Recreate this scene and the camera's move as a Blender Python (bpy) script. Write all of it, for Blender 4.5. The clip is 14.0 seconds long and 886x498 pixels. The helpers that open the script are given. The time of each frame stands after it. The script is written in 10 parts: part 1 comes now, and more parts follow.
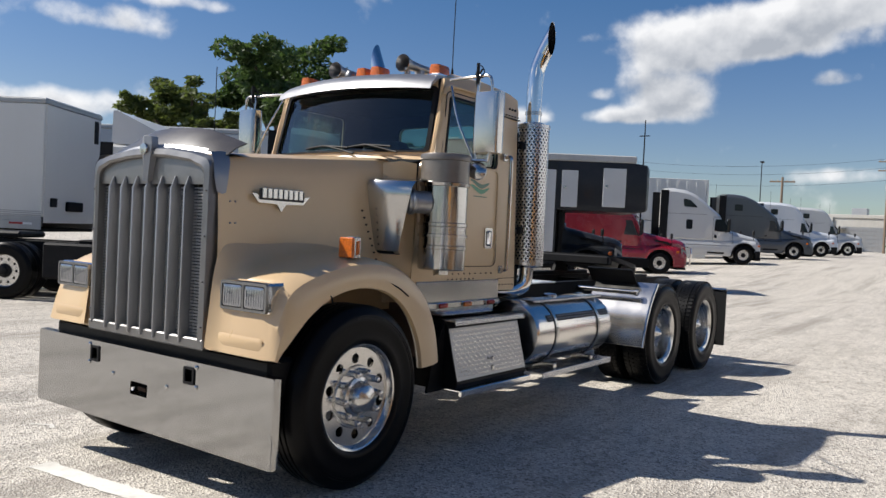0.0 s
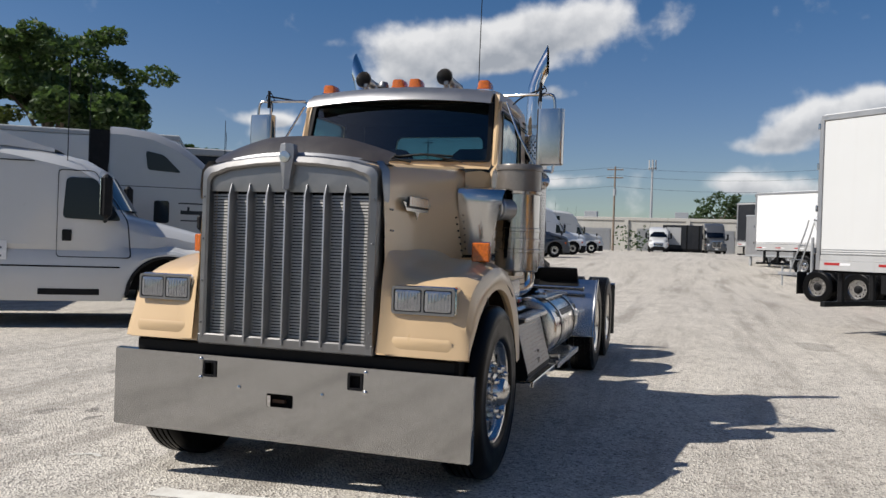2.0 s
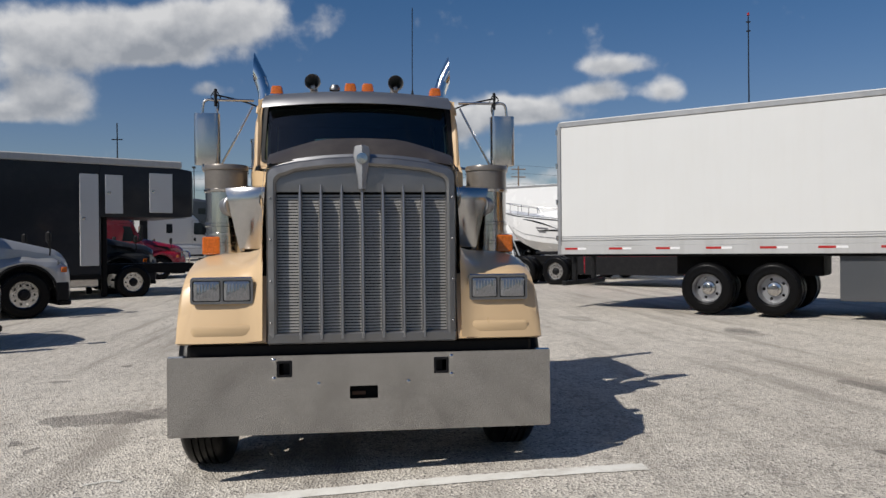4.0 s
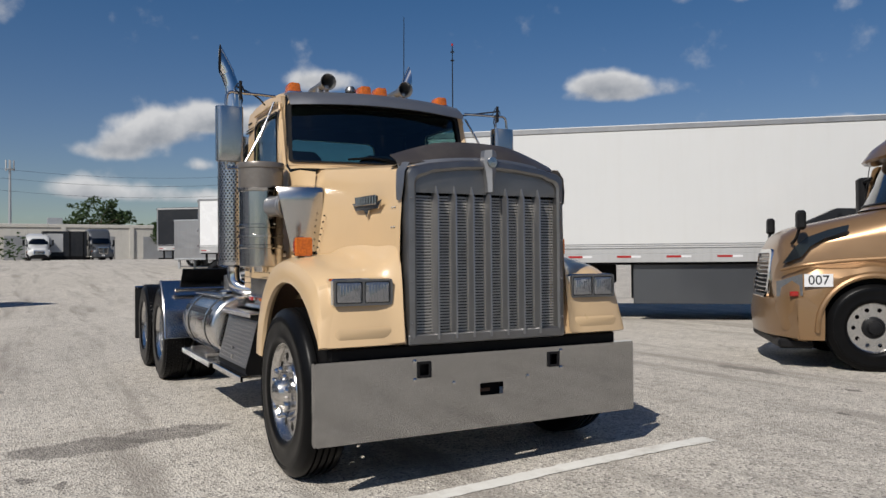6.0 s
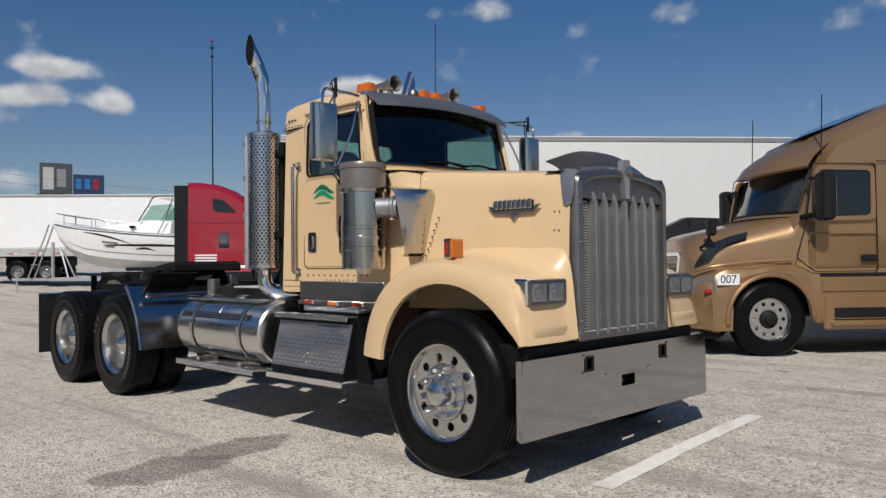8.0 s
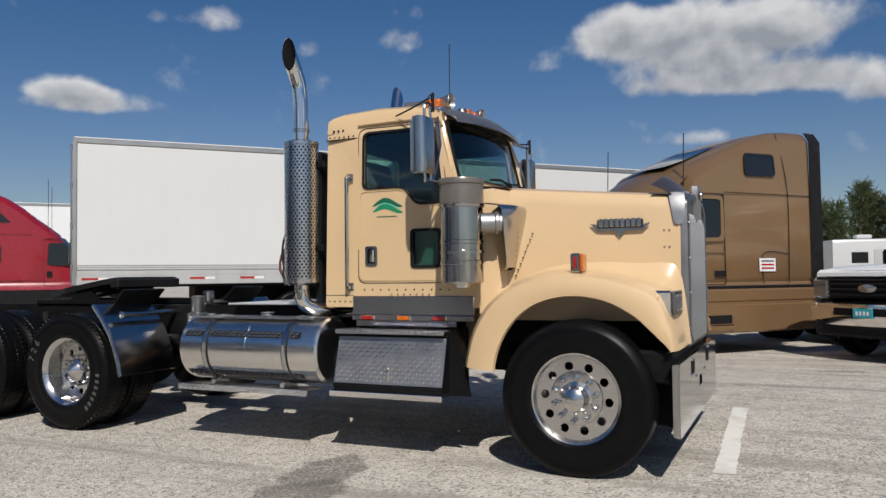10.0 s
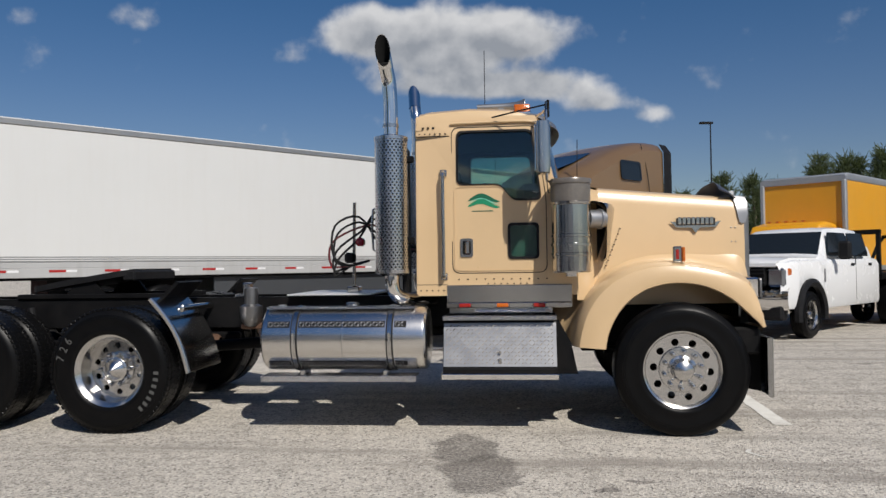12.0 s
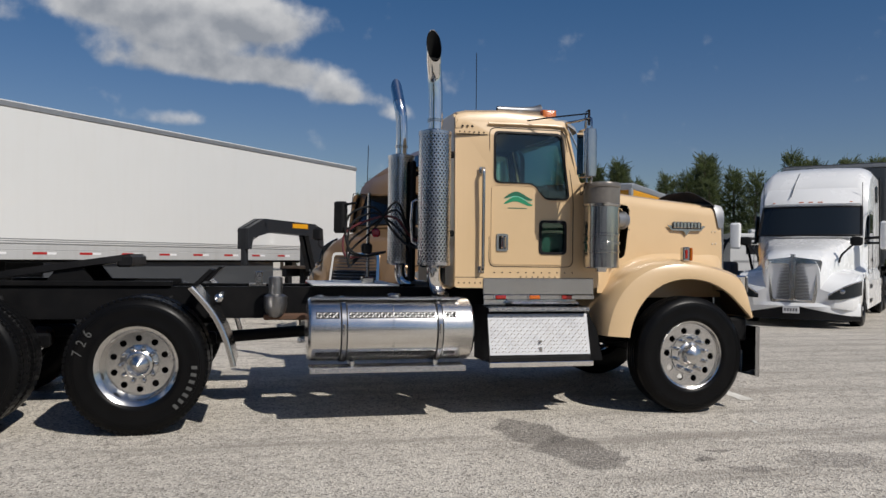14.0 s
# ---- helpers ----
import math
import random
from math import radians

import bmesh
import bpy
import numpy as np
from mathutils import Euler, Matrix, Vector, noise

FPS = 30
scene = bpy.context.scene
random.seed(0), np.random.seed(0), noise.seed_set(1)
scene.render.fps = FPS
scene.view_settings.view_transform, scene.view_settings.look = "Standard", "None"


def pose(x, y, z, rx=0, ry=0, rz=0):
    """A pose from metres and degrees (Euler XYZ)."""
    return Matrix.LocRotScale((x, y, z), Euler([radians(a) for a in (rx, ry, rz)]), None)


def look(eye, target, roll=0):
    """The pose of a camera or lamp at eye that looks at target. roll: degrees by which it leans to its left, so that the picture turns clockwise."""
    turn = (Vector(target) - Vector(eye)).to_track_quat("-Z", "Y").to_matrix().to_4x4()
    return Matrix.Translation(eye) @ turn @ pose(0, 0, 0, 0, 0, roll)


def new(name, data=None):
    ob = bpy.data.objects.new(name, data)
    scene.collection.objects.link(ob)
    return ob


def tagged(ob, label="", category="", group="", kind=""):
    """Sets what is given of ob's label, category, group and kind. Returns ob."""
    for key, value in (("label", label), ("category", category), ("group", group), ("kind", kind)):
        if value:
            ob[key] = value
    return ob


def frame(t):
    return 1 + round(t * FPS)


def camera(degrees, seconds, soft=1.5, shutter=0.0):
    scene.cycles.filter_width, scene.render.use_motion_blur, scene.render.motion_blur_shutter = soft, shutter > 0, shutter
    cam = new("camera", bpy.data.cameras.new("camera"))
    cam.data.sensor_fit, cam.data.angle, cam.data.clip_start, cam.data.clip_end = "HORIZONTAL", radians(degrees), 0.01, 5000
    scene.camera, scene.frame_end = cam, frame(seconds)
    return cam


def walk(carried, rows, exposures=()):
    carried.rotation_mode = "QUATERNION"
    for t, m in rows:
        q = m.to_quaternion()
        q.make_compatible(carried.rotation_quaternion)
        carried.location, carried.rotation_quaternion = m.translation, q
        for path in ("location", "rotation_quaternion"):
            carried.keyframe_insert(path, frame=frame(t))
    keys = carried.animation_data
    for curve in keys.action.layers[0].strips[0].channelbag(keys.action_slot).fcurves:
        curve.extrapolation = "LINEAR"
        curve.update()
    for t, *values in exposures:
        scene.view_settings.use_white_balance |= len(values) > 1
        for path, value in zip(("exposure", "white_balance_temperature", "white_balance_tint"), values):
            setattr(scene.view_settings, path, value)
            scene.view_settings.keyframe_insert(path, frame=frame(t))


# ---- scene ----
cam = camera(59.2, 14.0)
METRES, EYE, TURN = 18.072, 1.59, -234.3  # world: x along the truck's nose, y to its left, origin under the front axle
START = (3.382, 4.09)
ROWS = [
    (0.0, 0.0, 0.0, 0.0, 0.06, -1.28, -2.84),
    (0.5, -0.0264, 0.0002, -0.0019, -3.42, -1.02, -2.78),
    (1.0, -0.0577, -0.0002, -0.0027, -7.83, -0.77, -2.52),
    (1.5, -0.0922, -0.0018, -0.0037, -12.85, -0.53, -2.24),
    (2.0, -0.1267, 0.0002, -0.0047, -18.21, -0.26, -1.91),
    (2.5, -0.1611, 0.0006, -0.0057, -23.95, -0.06, -1.38),
    (3.0, -0.1931, 0.011, -0.0069, -30.03, -0.02, -0.64),
    (3.5, -0.2267, 0.0217, -0.0077, -36.38, -0.08, 0.11),
    (6.0, -0.3467, 0.1483, -0.0114, -63.76, 0.74, 0.46),
    (6.5, -0.3644, 0.1795, -0.012, -68.13, 0.76, 0.55),
    (7.0, -0.3763, 0.2107, -0.0116, -72.36, 0.73, 0.63),
    (7.5, -0.3885, 0.2444, -0.0115, -76.69, 0.79, 0.61),
    (8.0, -0.3982, 0.2782, -0.0112, -81.51, 0.9, 0.59),
    (10.5, -0.3997, 0.4647, -0.0108, -106.06, 1.99, 0.81),
    (11.0, -0.3937, 0.5045, -0.0097, -110.86, 1.81, 1.0),
    (11.5, -0.3816, 0.5435, -0.0102, -115.48, 1.54, 1.06),
    (12.0, -0.3721, 0.5825, -0.0103, -119.76, 1.23, 0.78),
    (12.5, -0.3575, 0.6173, -0.0106, -123.68, 0.94, 0.29),
    (13.0, -0.3416, 0.6508, -0.0109, -127.74, 0.69, -0.2),
    (13.5, -0.3184, 0.6779, -0.0103, -132.56, 0.6, -0.55),
    (14.0, -0.2914, 0.7009, -0.0096, -138.7, 0.6, -0.67),
]
walk(cam, [(t, pose(*START, EYE, 0, 0, TURN) @ pose(METRES * x, METRES * y, METRES * z, 90 + pitch, roll, yaw)) for t, x, y, z, yaw, pitch, roll in ROWS],
     exposures=[(0.0, 0.5), (1.5, 0.34), (2.5, 0.12), (3.5, -0.02), (6.0, -0.1), (7.5, -0.1), (10.5, -0.06), (12.5, -0.1), (14.0, -0.17)])

# ---- light ----
SUN_WAY = Vector((0.53, -0.86, 1.0)).normalized()
sun = new("sun", bpy.data.lights.new("sun", "SUN"))
sun.data.energy, sun.data.angle, sun.data.color = 4.6, radians(0.55), (1.0, 0.955, 0.89)
sun.matrix_world = look(SUN_WAY * 60, (0, 0, 0))
scene.view_settings.exposure = 0.0

world = bpy.data.worlds.new("world")
scene.world = world
world.use_nodes = True
wt = world.node_tree
wt.nodes.clear()


def wnode(kind, **kw):
    n = wt.nodes.new(kind)
    for k, v in kw.items():
        if k == "operation":
            n.operation = v
        elif k == "data_type":
            n.data_type = v
    return n


def wmath(op, a, b=None, c=None, clamp=False):
    n = wt.nodes.new("ShaderNodeMath")
    n.operation, n.use_clamp = op, clamp
    for i, v in enumerate((a, b, c)):
        if v is None:
            continue
        if isinstance(v, (int, float)):
            n.inputs[i].default_value = v
        else:
            wt.links.new(v, n.inputs[i])
    return n.outputs[0]


sky = wt.nodes.new("ShaderNodeTexSky")
sky.sky_type, sky.sun_disc = "NISHITA", False
sky.sun_elevation = math.asin(SUN_WAY.z)
sky.sun_rotation = math.atan2(SUN_WAY.x, SUN_WAY.y)
sky.altitude, sky.air_density, sky.dust_density, sky.ozone_density = 0, 1.0, 0.6, 3.0
coord = wt.nodes.new("ShaderNodeTexCoord")
sep = wt.nodes.new("ShaderNodeSeparateXYZ")
wt.links.new(coord.outputs["Generated"], sep.inputs[0])
azim = wmath("ARCTAN2", sep.outputs[1], sep.outputs[0])
elev = wmath("ARCSINE", sep.outputs[2])
# clouds: azimuth and elevation of the middle, half width, half height (degrees), depth of the billows
CLOUDS = [
    (238.8, 12.9, 4.6, 1.2, 0.8), (235.3, 14.6, 4.3, 0.7, 0.7), (242.7, 7.2, 5.2, 1.2, 0.9), (206.4, 14.0, 1.2, 0.6, 0.5), (188.9, 4.9, 2.8, 0.8, 0.8), (205.3, 10.2, 1.1, 0.6, 0.7), (209.7, 8.4, 1.0, 0.5, 0.6), (189.6, 11.1, 1.5, 0.7, 0.7),
    (198.2, 13.6, 6.1, 2.2, 1.2), (192.6, 14.3, 5.4, 2.2, 1.2), (187.7, 16.0, 3.7, 2.0, 1.0), (181.5, 15.9, 1.7, 1.6, 0.8), (200.6, 11.0, 3.6, 2.0, 0.9), (199.8, 9.1, 3.2, 1.2, 0.9), (204.0, 8.7, 2.6, 0.7, 0.8), (210.8, 8.5, 2.4, 0.7, 0.7), (210.1, 7.5, 1.5, 0.6, 0.7),
    (160.7, 12.7, 3.2, 0.9, 0.9), (174.8, 7.5, 3.0, 0.9, 1.0), (172.6, 8.8, 2.9, 1.4, 1.1), (168.6, 10.0, 3.0, 1.3, 1.1), (166.0, 9.6, 3.2, 1.1, 1.0), (162.2, 10.9, 2.8, 1.0, 1.0), (157.1, 10.8, 1.6, 1.1, 0.8), (169.2, 6.6, 1.2, 0.6, 0.7), (176.8, 5.0, 2.1, 1.1, 0.8), (170.5, 4.5, 8.0, 0.8, 0.8), (163.9, 5.5, 2.4, 0.8, 0.8),
    (138.9, 11.7, 4.5, 1.0, 1.0), (140.2, 12.5, 2.5, 0.9, 1.0), (124.8, 9.0, 1.6, 0.4, 0.7), (131.2, 17.7, 4.2, 1.0, 0.5), (124.3, 16.2, 1.1, 1.0, 0.4), (117.0, 16.7, 3.0, 1.1, 0.5), (107.2, 14.9, 3.2, 1.0, 0.45),
    (101.4, 16.6, 4.3, 1.8, 0.9), (96.3, 16.0, 7.1, 2.4, 1.2), (90.0, 16.0, 4.6, 2.2, 1.1), (95.4, 13.2, 5.4, 1.6, 1.1), (88.8, 12.8, 4.6, 1.5, 1.1), (81.0, 10.6, 1.6, 1.0, 0.8), (83.9, 11.5, 2.5, 1.0, 0.9), (96.3, 9.3, 2.9, 0.8, 0.7),
    (262.0, 12.0, 10.0, 3.0, 0.8), (300.0, 20.0, 12.0, 4.0, 0.8), (20.0, 18.0, 14.0, 4.0, 0.8), (100.0, 36.0, 14.0, 5.0, 0.6), (200.0, 34.0, 16.0, 6.0, 0.7), (340.0, 12.0, 12.0, 3.0, 0.7),
]
body = roofing = None
for az, el, wide, tall, deep in CLOUDS:
    d = wmath("SUBTRACT", azim, radians(az if az <= 180 else az - 360))
    if az > 60:
        d = wmath("WRAP", d, math.pi, -math.pi)
    dx = wmath("DIVIDE", d, radians(wide))
    de = wmath("DIVIDE", wmath("SUBTRACT", elev, radians(el)), radians(tall))
    # flat below, heaped above
    low = wmath("MULTIPLY", wmath("MINIMUM", de, 0.0), 0.55)
    de = wmath("ADD", de, low)
    r2 = wmath("ADD", wmath("MULTIPLY", dx, dx), wmath("MULTIPLY", de, de))
    f = wmath("MAXIMUM", wmath("MULTIPLY_ADD", r2, -0.40, 1.0), 0.0)
    f = wmath("MULTIPLY", wmath("MULTIPLY", f, f), deep)
    body = f if body is None else wmath("ADD", body, f)
    if 80 < az < 245:
        # how much cloud lies above this height: its underside is in shade
        hi = wmath("ADD", wmath("DIVIDE", wmath("SUBTRACT", elev, radians(el)), radians(tall)), 0.75)
        f = wmath("MAXIMUM", wmath("MULTIPLY_ADD", wmath("ADD", wmath("MULTIPLY", dx, dx), wmath("MULTIPLY", hi, hi)), -0.55, 1.0), 0.0)
        f = wmath("MULTIPLY", f, deep)
        roofing = f if roofing is None else wmath("ADD", roofing, f)
body = wmath("MULTIPLY_ADD", wmath("MINIMUM", body, 1.4), 1.7, -0.72)
roofing = wmath("MINIMUM", roofing, 1.4)
shape = wt.nodes.new("ShaderNodeCombineXYZ")
wt.links.new(sep.outputs[0], shape.inputs[0])
wt.links.new(sep.outputs[1], shape.inputs[1])
wt.links.new(wmath("MULTIPLY", sep.outputs[2], 1.1), shape.inputs[2])


def wnoise(scale, detail, rough):
    n = wt.nodes.new("ShaderNodeTexNoise")
    n.inputs["Scale"].default_value, n.inputs["Detail"].default_value, n.inputs["Roughness"].default_value = scale, detail, rough
    wt.links.new(shape.outputs[0], n.inputs["Vector"])
    return n.outputs["Fac"]


billow = wnoise(21.0, 7.0, 0.52)
wisp = wnoise(10.0, 4.0, 0.55)
# the same billows a little higher up: where they thin out upwards, light falls on them
raised = wt.nodes.new("ShaderNodeVectorMath")
raised.operation = "ADD"
wt.links.new(shape.outputs[0], raised.inputs[0])
raised.inputs[1].default_value = (0.005, -0.005, 0.018)
above = wt.nodes.new("ShaderNodeTexNoise")
above.inputs["Scale"].default_value, above.inputs["Detail"].default_value, above.inputs["Roughness"].default_value = 21.0, 4.0, 0.48
wt.links.new(raised.outputs[0], above.inputs["Vector"])
dens = wmath("ADD", body, wmath("MULTIPLY", wmath("SUBTRACT", billow, 0.5), 2.4))
dens = wmath("ADD", dens, wmath("MULTIPLY", wmath("SUBTRACT", wisp, 0.5), 1.7))
cover = wt.nodes.new("ShaderNodeMapRange")
cover.interpolation_type = "SMOOTHSTEP"
wt.links.new(dens, cover.inputs["Value"])
cover.inputs["From Min"].default_value, cover.inputs["From Max"].default_value = -0.38, 0.85
thick = wt.nodes.new("ShaderNodeMapRange")
wt.links.new(dens, thick.inputs["Value"])
thick.inputs["From Min"].default_value, thick.inputs["From Max"].default_value = 0.2, 1.9
tone = wt.nodes.new("ShaderNodeMix")
tone.data_type = "RGBA"
lit = wmath("MULTIPLY_ADD", wmath("SUBTRACT", above.outputs["Fac"], billow), 1.7, wmath("MULTIPLY_ADD", roofing, 0.52, -0.08))
wt.links.new(wmath("ADD", wmath("MULTIPLY", thick.outputs[0], 0.30), lit, None, True), tone.inputs[0])
tone.inputs[6].default_value, tone.inputs[7].default_value = (13.2, 13.2, 13.3, 1), (6.0, 6.4, 7.1, 1)
mixsky = wt.nodes.new("ShaderNodeMix")
mixsky.data_type = "RGBA"
wt.links.new(wmath("MULTIPLY", cover.outputs[0], 0.95), mixsky.inputs[0])
deep_blue = wt.nodes.new("ShaderNodeHueSaturation")
deep_blue.inputs["Saturation"].default_value, deep_blue.inputs["Value"].default_value, deep_blue.inputs["Hue"].default_value = 1.3, 1.21, 0.507
haze = wt.nodes.new("ShaderNodeMapRange")
haze.interpolation_type = "SMOOTHSTEP"
wt.links.new(elev, haze.inputs["Value"])
for key, v in (("From Min", 0.0), ("From Max", radians(24)), ("To Min", 1.16), ("To Max", 1.30)):
    haze.inputs[key].default_value = v
wt.links.new(haze.outputs[0], deep_blue.inputs["Saturation"])
tint = wt.nodes.new("ShaderNodeMapRange")
tint.interpolation_type = "SMOOTHSTEP"
wt.links.new(elev, tint.inputs["Value"])
for key, v in (("From Min", 0.0), ("From Max", radians(20)), ("To Min", 0.518), ("To Max", 0.505)):
    tint.inputs[key].default_value = v
wt.links.new(tint.outputs[0], deep_blue.inputs["Hue"])
wt.links.new(sky.outputs[0], deep_blue.inputs["Color"])
wt.links.new(deep_blue.outputs[0], mixsky.inputs[6])
wt.links.new(tone.outputs[2], mixsky.inputs[7])
back = wt.nodes.new("ShaderNodeBackground")
back.inputs["Strength"].default_value = 0.053
wout = wt.nodes.new("ShaderNodeOutputWorld")
wt.links.new(mixsky.outputs[2], back.inputs["Color"])
wt.links.new(back.outputs[0], wout.inputs["Surface"])


# ---- materials ----
def nodes_of(name):
    m = bpy.data.materials.new(name)
    m.use_nodes = True
    nt = m.node_tree
    return m, nt, nt.nodes["Principled BSDF"]


def noise_out(nt, scale, detail=4.0, rough=0.55, vec=None, space="Object"):
    n = nt.nodes.new("ShaderNodeTexNoise")
    n.inputs["Scale"].default_value, n.inputs["Detail"].default_value, n.inputs["Roughness"].default_value = scale, detail, rough
    if vec is None:
        c = nt.nodes.new("ShaderNodeTexCoord")
        vec = c.outputs[space]
    nt.links.new(vec, n.inputs["Vector"])
    return n.outputs["Fac"]


def ramp_out(nt, fac, lo, hi, a=0.0, b=1.0):
    n = nt.nodes.new("ShaderNodeMapRange")
    nt.links.new(fac, n.inputs["Value"])
    for k, v in (("From Min", lo), ("From Max", hi), ("To Min", a), ("To Max", b)):
        n.inputs[k].default_value = v
    return n.outputs[0]


def mix_out(nt, fac, a, b):
    n = nt.nodes.new("ShaderNodeMix")
    n.data_type = "RGBA"
    for i, v in ((0, fac), (6, a), (7, b)):
        if isinstance(v, (int, float)):
            n.inputs[i].default_value = v
        elif isinstance(v, tuple):
            n.inputs[i].default_value = (*v, 1) if len(v) == 3 else v
        else:
            nt.links.new(v, n.inputs[i])
    return n.outputs[2]


def bump_in(nt, bsdf, height, strength, dist=0.01):
    n = nt.nodes.new("ShaderNodeBump")
    n.inputs["Strength"].default_value, n.inputs["Distance"].default_value = strength, dist
    nt.links.new(height, n.inputs["Height"])
    nt.links.new(n.outputs[0], bsdf.inputs["Normal"])


def surf(name, color, rough=0.5, metal=0.0, coat=0.0, var=0.08, scale=5.0, dirt=None, dirt_amount=0.25, grain=60.0, bump=0.0, bump_scale=150.0, wave=0.0, rvar=0.12):
    """A painted, plastic or metal surface: two scales of colour change, uneven gloss, fine relief."""
    m, nt, b = nodes_of(name)
    c1 = tuple(max(0, v * (1 - var)) for v in color)
    c2 = tuple(min(1, v * (1 + var)) for v in color)
    big, fine = noise_out(nt, scale, 5, 0.6), noise_out(nt, grain, 3, 0.6)
    col = mix_out(nt, big, c1, c2)
    if dirt:
        spot = nt.nodes.new("ShaderNodeMath")
        spot.operation = "MULTIPLY"
        nt.links.new(ramp_out(nt, noise_out(nt, scale * 0.7, 8, 0.68), 0.48, 0.78), spot.inputs[0])
        nt.links.new(ramp_out(nt, fine, 0.3, 0.7, dirt_amount * 0.5, dirt_amount), spot.inputs[1])
        col = mix_out(nt, spot.outputs[0], col, dirt)
    nt.links.new(col, b.inputs["Base Color"])
    nt.links.new(ramp_out(nt, big, 0.25, 0.75, max(0.02, rough - rvar * rough), rough + rvar * 1.5 * rough + 0.01), b.inputs["Roughness"])
    b.inputs["Metallic"].default_value = metal
    if max(color) < 0.03:
        b.inputs["Specular IOR Level"].default_value = 0.11
    if coat:
        b.inputs["Coat Weight"].default_value, b.inputs["Coat Roughness"].default_value = coat, 0.06
    if bump:
        bump_in(nt, b, noise_out(nt, bump_scale, 3, 0.6), bump, 0.004)
    elif wave:
        bump_in(nt, b, noise_out(nt, 2.2, 2, 0.5), wave, 0.02)
    return m


def glass(name, tint, gloss_rough=0.01, clear=0.85):
    """A thin tinted pane: clear through, with the sheen of its face."""
    m, nt, b = nodes_of(name)
    nt.nodes.remove(b)
    tr = nt.nodes.new("ShaderNodeBsdfTransparent")
    tr.inputs[0].default_value = (*tint, 1)
    gl = nt.nodes.new("ShaderNodeBsdfGlossy")
    gl.inputs["Roughness"].default_value = gloss_rough
    gl.inputs["Color"].default_value = (1, 1, 1, 1)
    fr = nt.nodes.new("ShaderNodeLayerWeight")
    fr.inputs[0].default_value = 0.5
    pw = nt.nodes.new("ShaderNodeMath")
    pw.operation = "POWER"
    nt.links.new(fr.outputs["Facing"], pw.inputs[0])
    pw.inputs[1].default_value = 4.0
    sheen = ramp_out(nt, pw.outputs[0], 0.0, 1.0, 0.06, 0.95)
    mx = nt.nodes.new("ShaderNodeMixShader")
    nt.links.new(sheen, mx.inputs[0])
    nt.links.new(tr.outputs[0], mx.inputs[1])
    nt.links.new(gl.outputs[0], mx.inputs[2])
    nt.links.new(mx.outputs[0], nt.nodes["Material Output"].inputs["Surface"])
    return m


def lens_mat(name, color, rough=0.25, glow=0.0):
    m, nt, b = nodes_of(name)
    v = nt.nodes.new("ShaderNodeTexVoronoi")
    v.inputs["Scale"].default_value = 70
    c = nt.nodes.new("ShaderNodeTexCoord")
    nt.links.new(c.outputs["Object"], v.inputs["Vector"])
    nt.links.new(mix_out(nt, v.outputs["Distance"], color, tuple(x * 0.55 for x in color)), b.inputs["Base Color"])
    b.inputs["Roughness"].default_value = rough
    b.inputs["Coat Weight"].default_value = 0.6
    b.inputs["Transmission Weight"].default_value = 0.15
    bump_in(nt, b, v.outputs["Distance"], 0.4, 0.004)
    return m


def tread_mat(name, color, rough, metal, scale):
    """Chequer plate: raised lozenges in two directions."""
    m, nt, b = nodes_of(name)
    c = nt.nodes.new("ShaderNodeTexCoord")
    out = []
    for turn, shift in ((45, 0.0), (-45, 0.5)):
        mp = nt.nodes.new("ShaderNodeMapping")
        mp.inputs["Rotation"].default_value = (0, radians(turn), 0)
        mp.inputs["Location"].default_value = (shift, 0, 0)
        mp.inputs["Scale"].default_value = (scale, scale, scale)
        nt.links.new(c.outputs["Object"], mp.inputs[0])
        ch = nt.nodes.new("ShaderNodeSeparateXYZ")
        nt.links.new(mp.outputs[0], ch.inputs[0])
        ws = []
        for ax, f in ((0, 1.0), (2, 2.4)):
            s = nt.nodes.new("ShaderNodeMath")
            s.operation = "MULTIPLY"
            s.inputs[1].default_value = f
            nt.links.new(ch.outputs[ax], s.inputs[0])
            w = nt.nodes.new("ShaderNodeMath")
            w.operation = "SINE"
            nt.links.new(s.outputs[0], w.inputs[0])
            ws.append(w.outputs[0])
        mu = nt.nodes.new("ShaderNodeMath")
        mu.operation = "ADD"
        nt.links.new(ws[0], mu.inputs[0])
        nt.links.new(ws[1], mu.inputs[1])
        out.append(mu.outputs[0])
    mx = nt.nodes.new("ShaderNodeMath")
    mx.operation = "MAXIMUM"
    nt.links.new(out[0], mx.inputs[0])
    nt.links.new(out[1], mx.inputs[1])
    h = ramp_out(nt, mx.outputs[0], 0.6, 1.5)
    nt.links.new(mix_out(nt, noise_out(nt, 6, 5, 0.6), tuple(v * 0.92 for v in color), color), b.inputs["Base Color"])
    b.inputs["Metallic"].default_value = metal
    nt.links.new(ramp_out(nt, noise_out(nt, 5), 0.3, 0.7, rough, rough + 0.06), b.inputs["Roughness"])
    bump_in(nt, b, h, 1.0, 0.005)
    return m


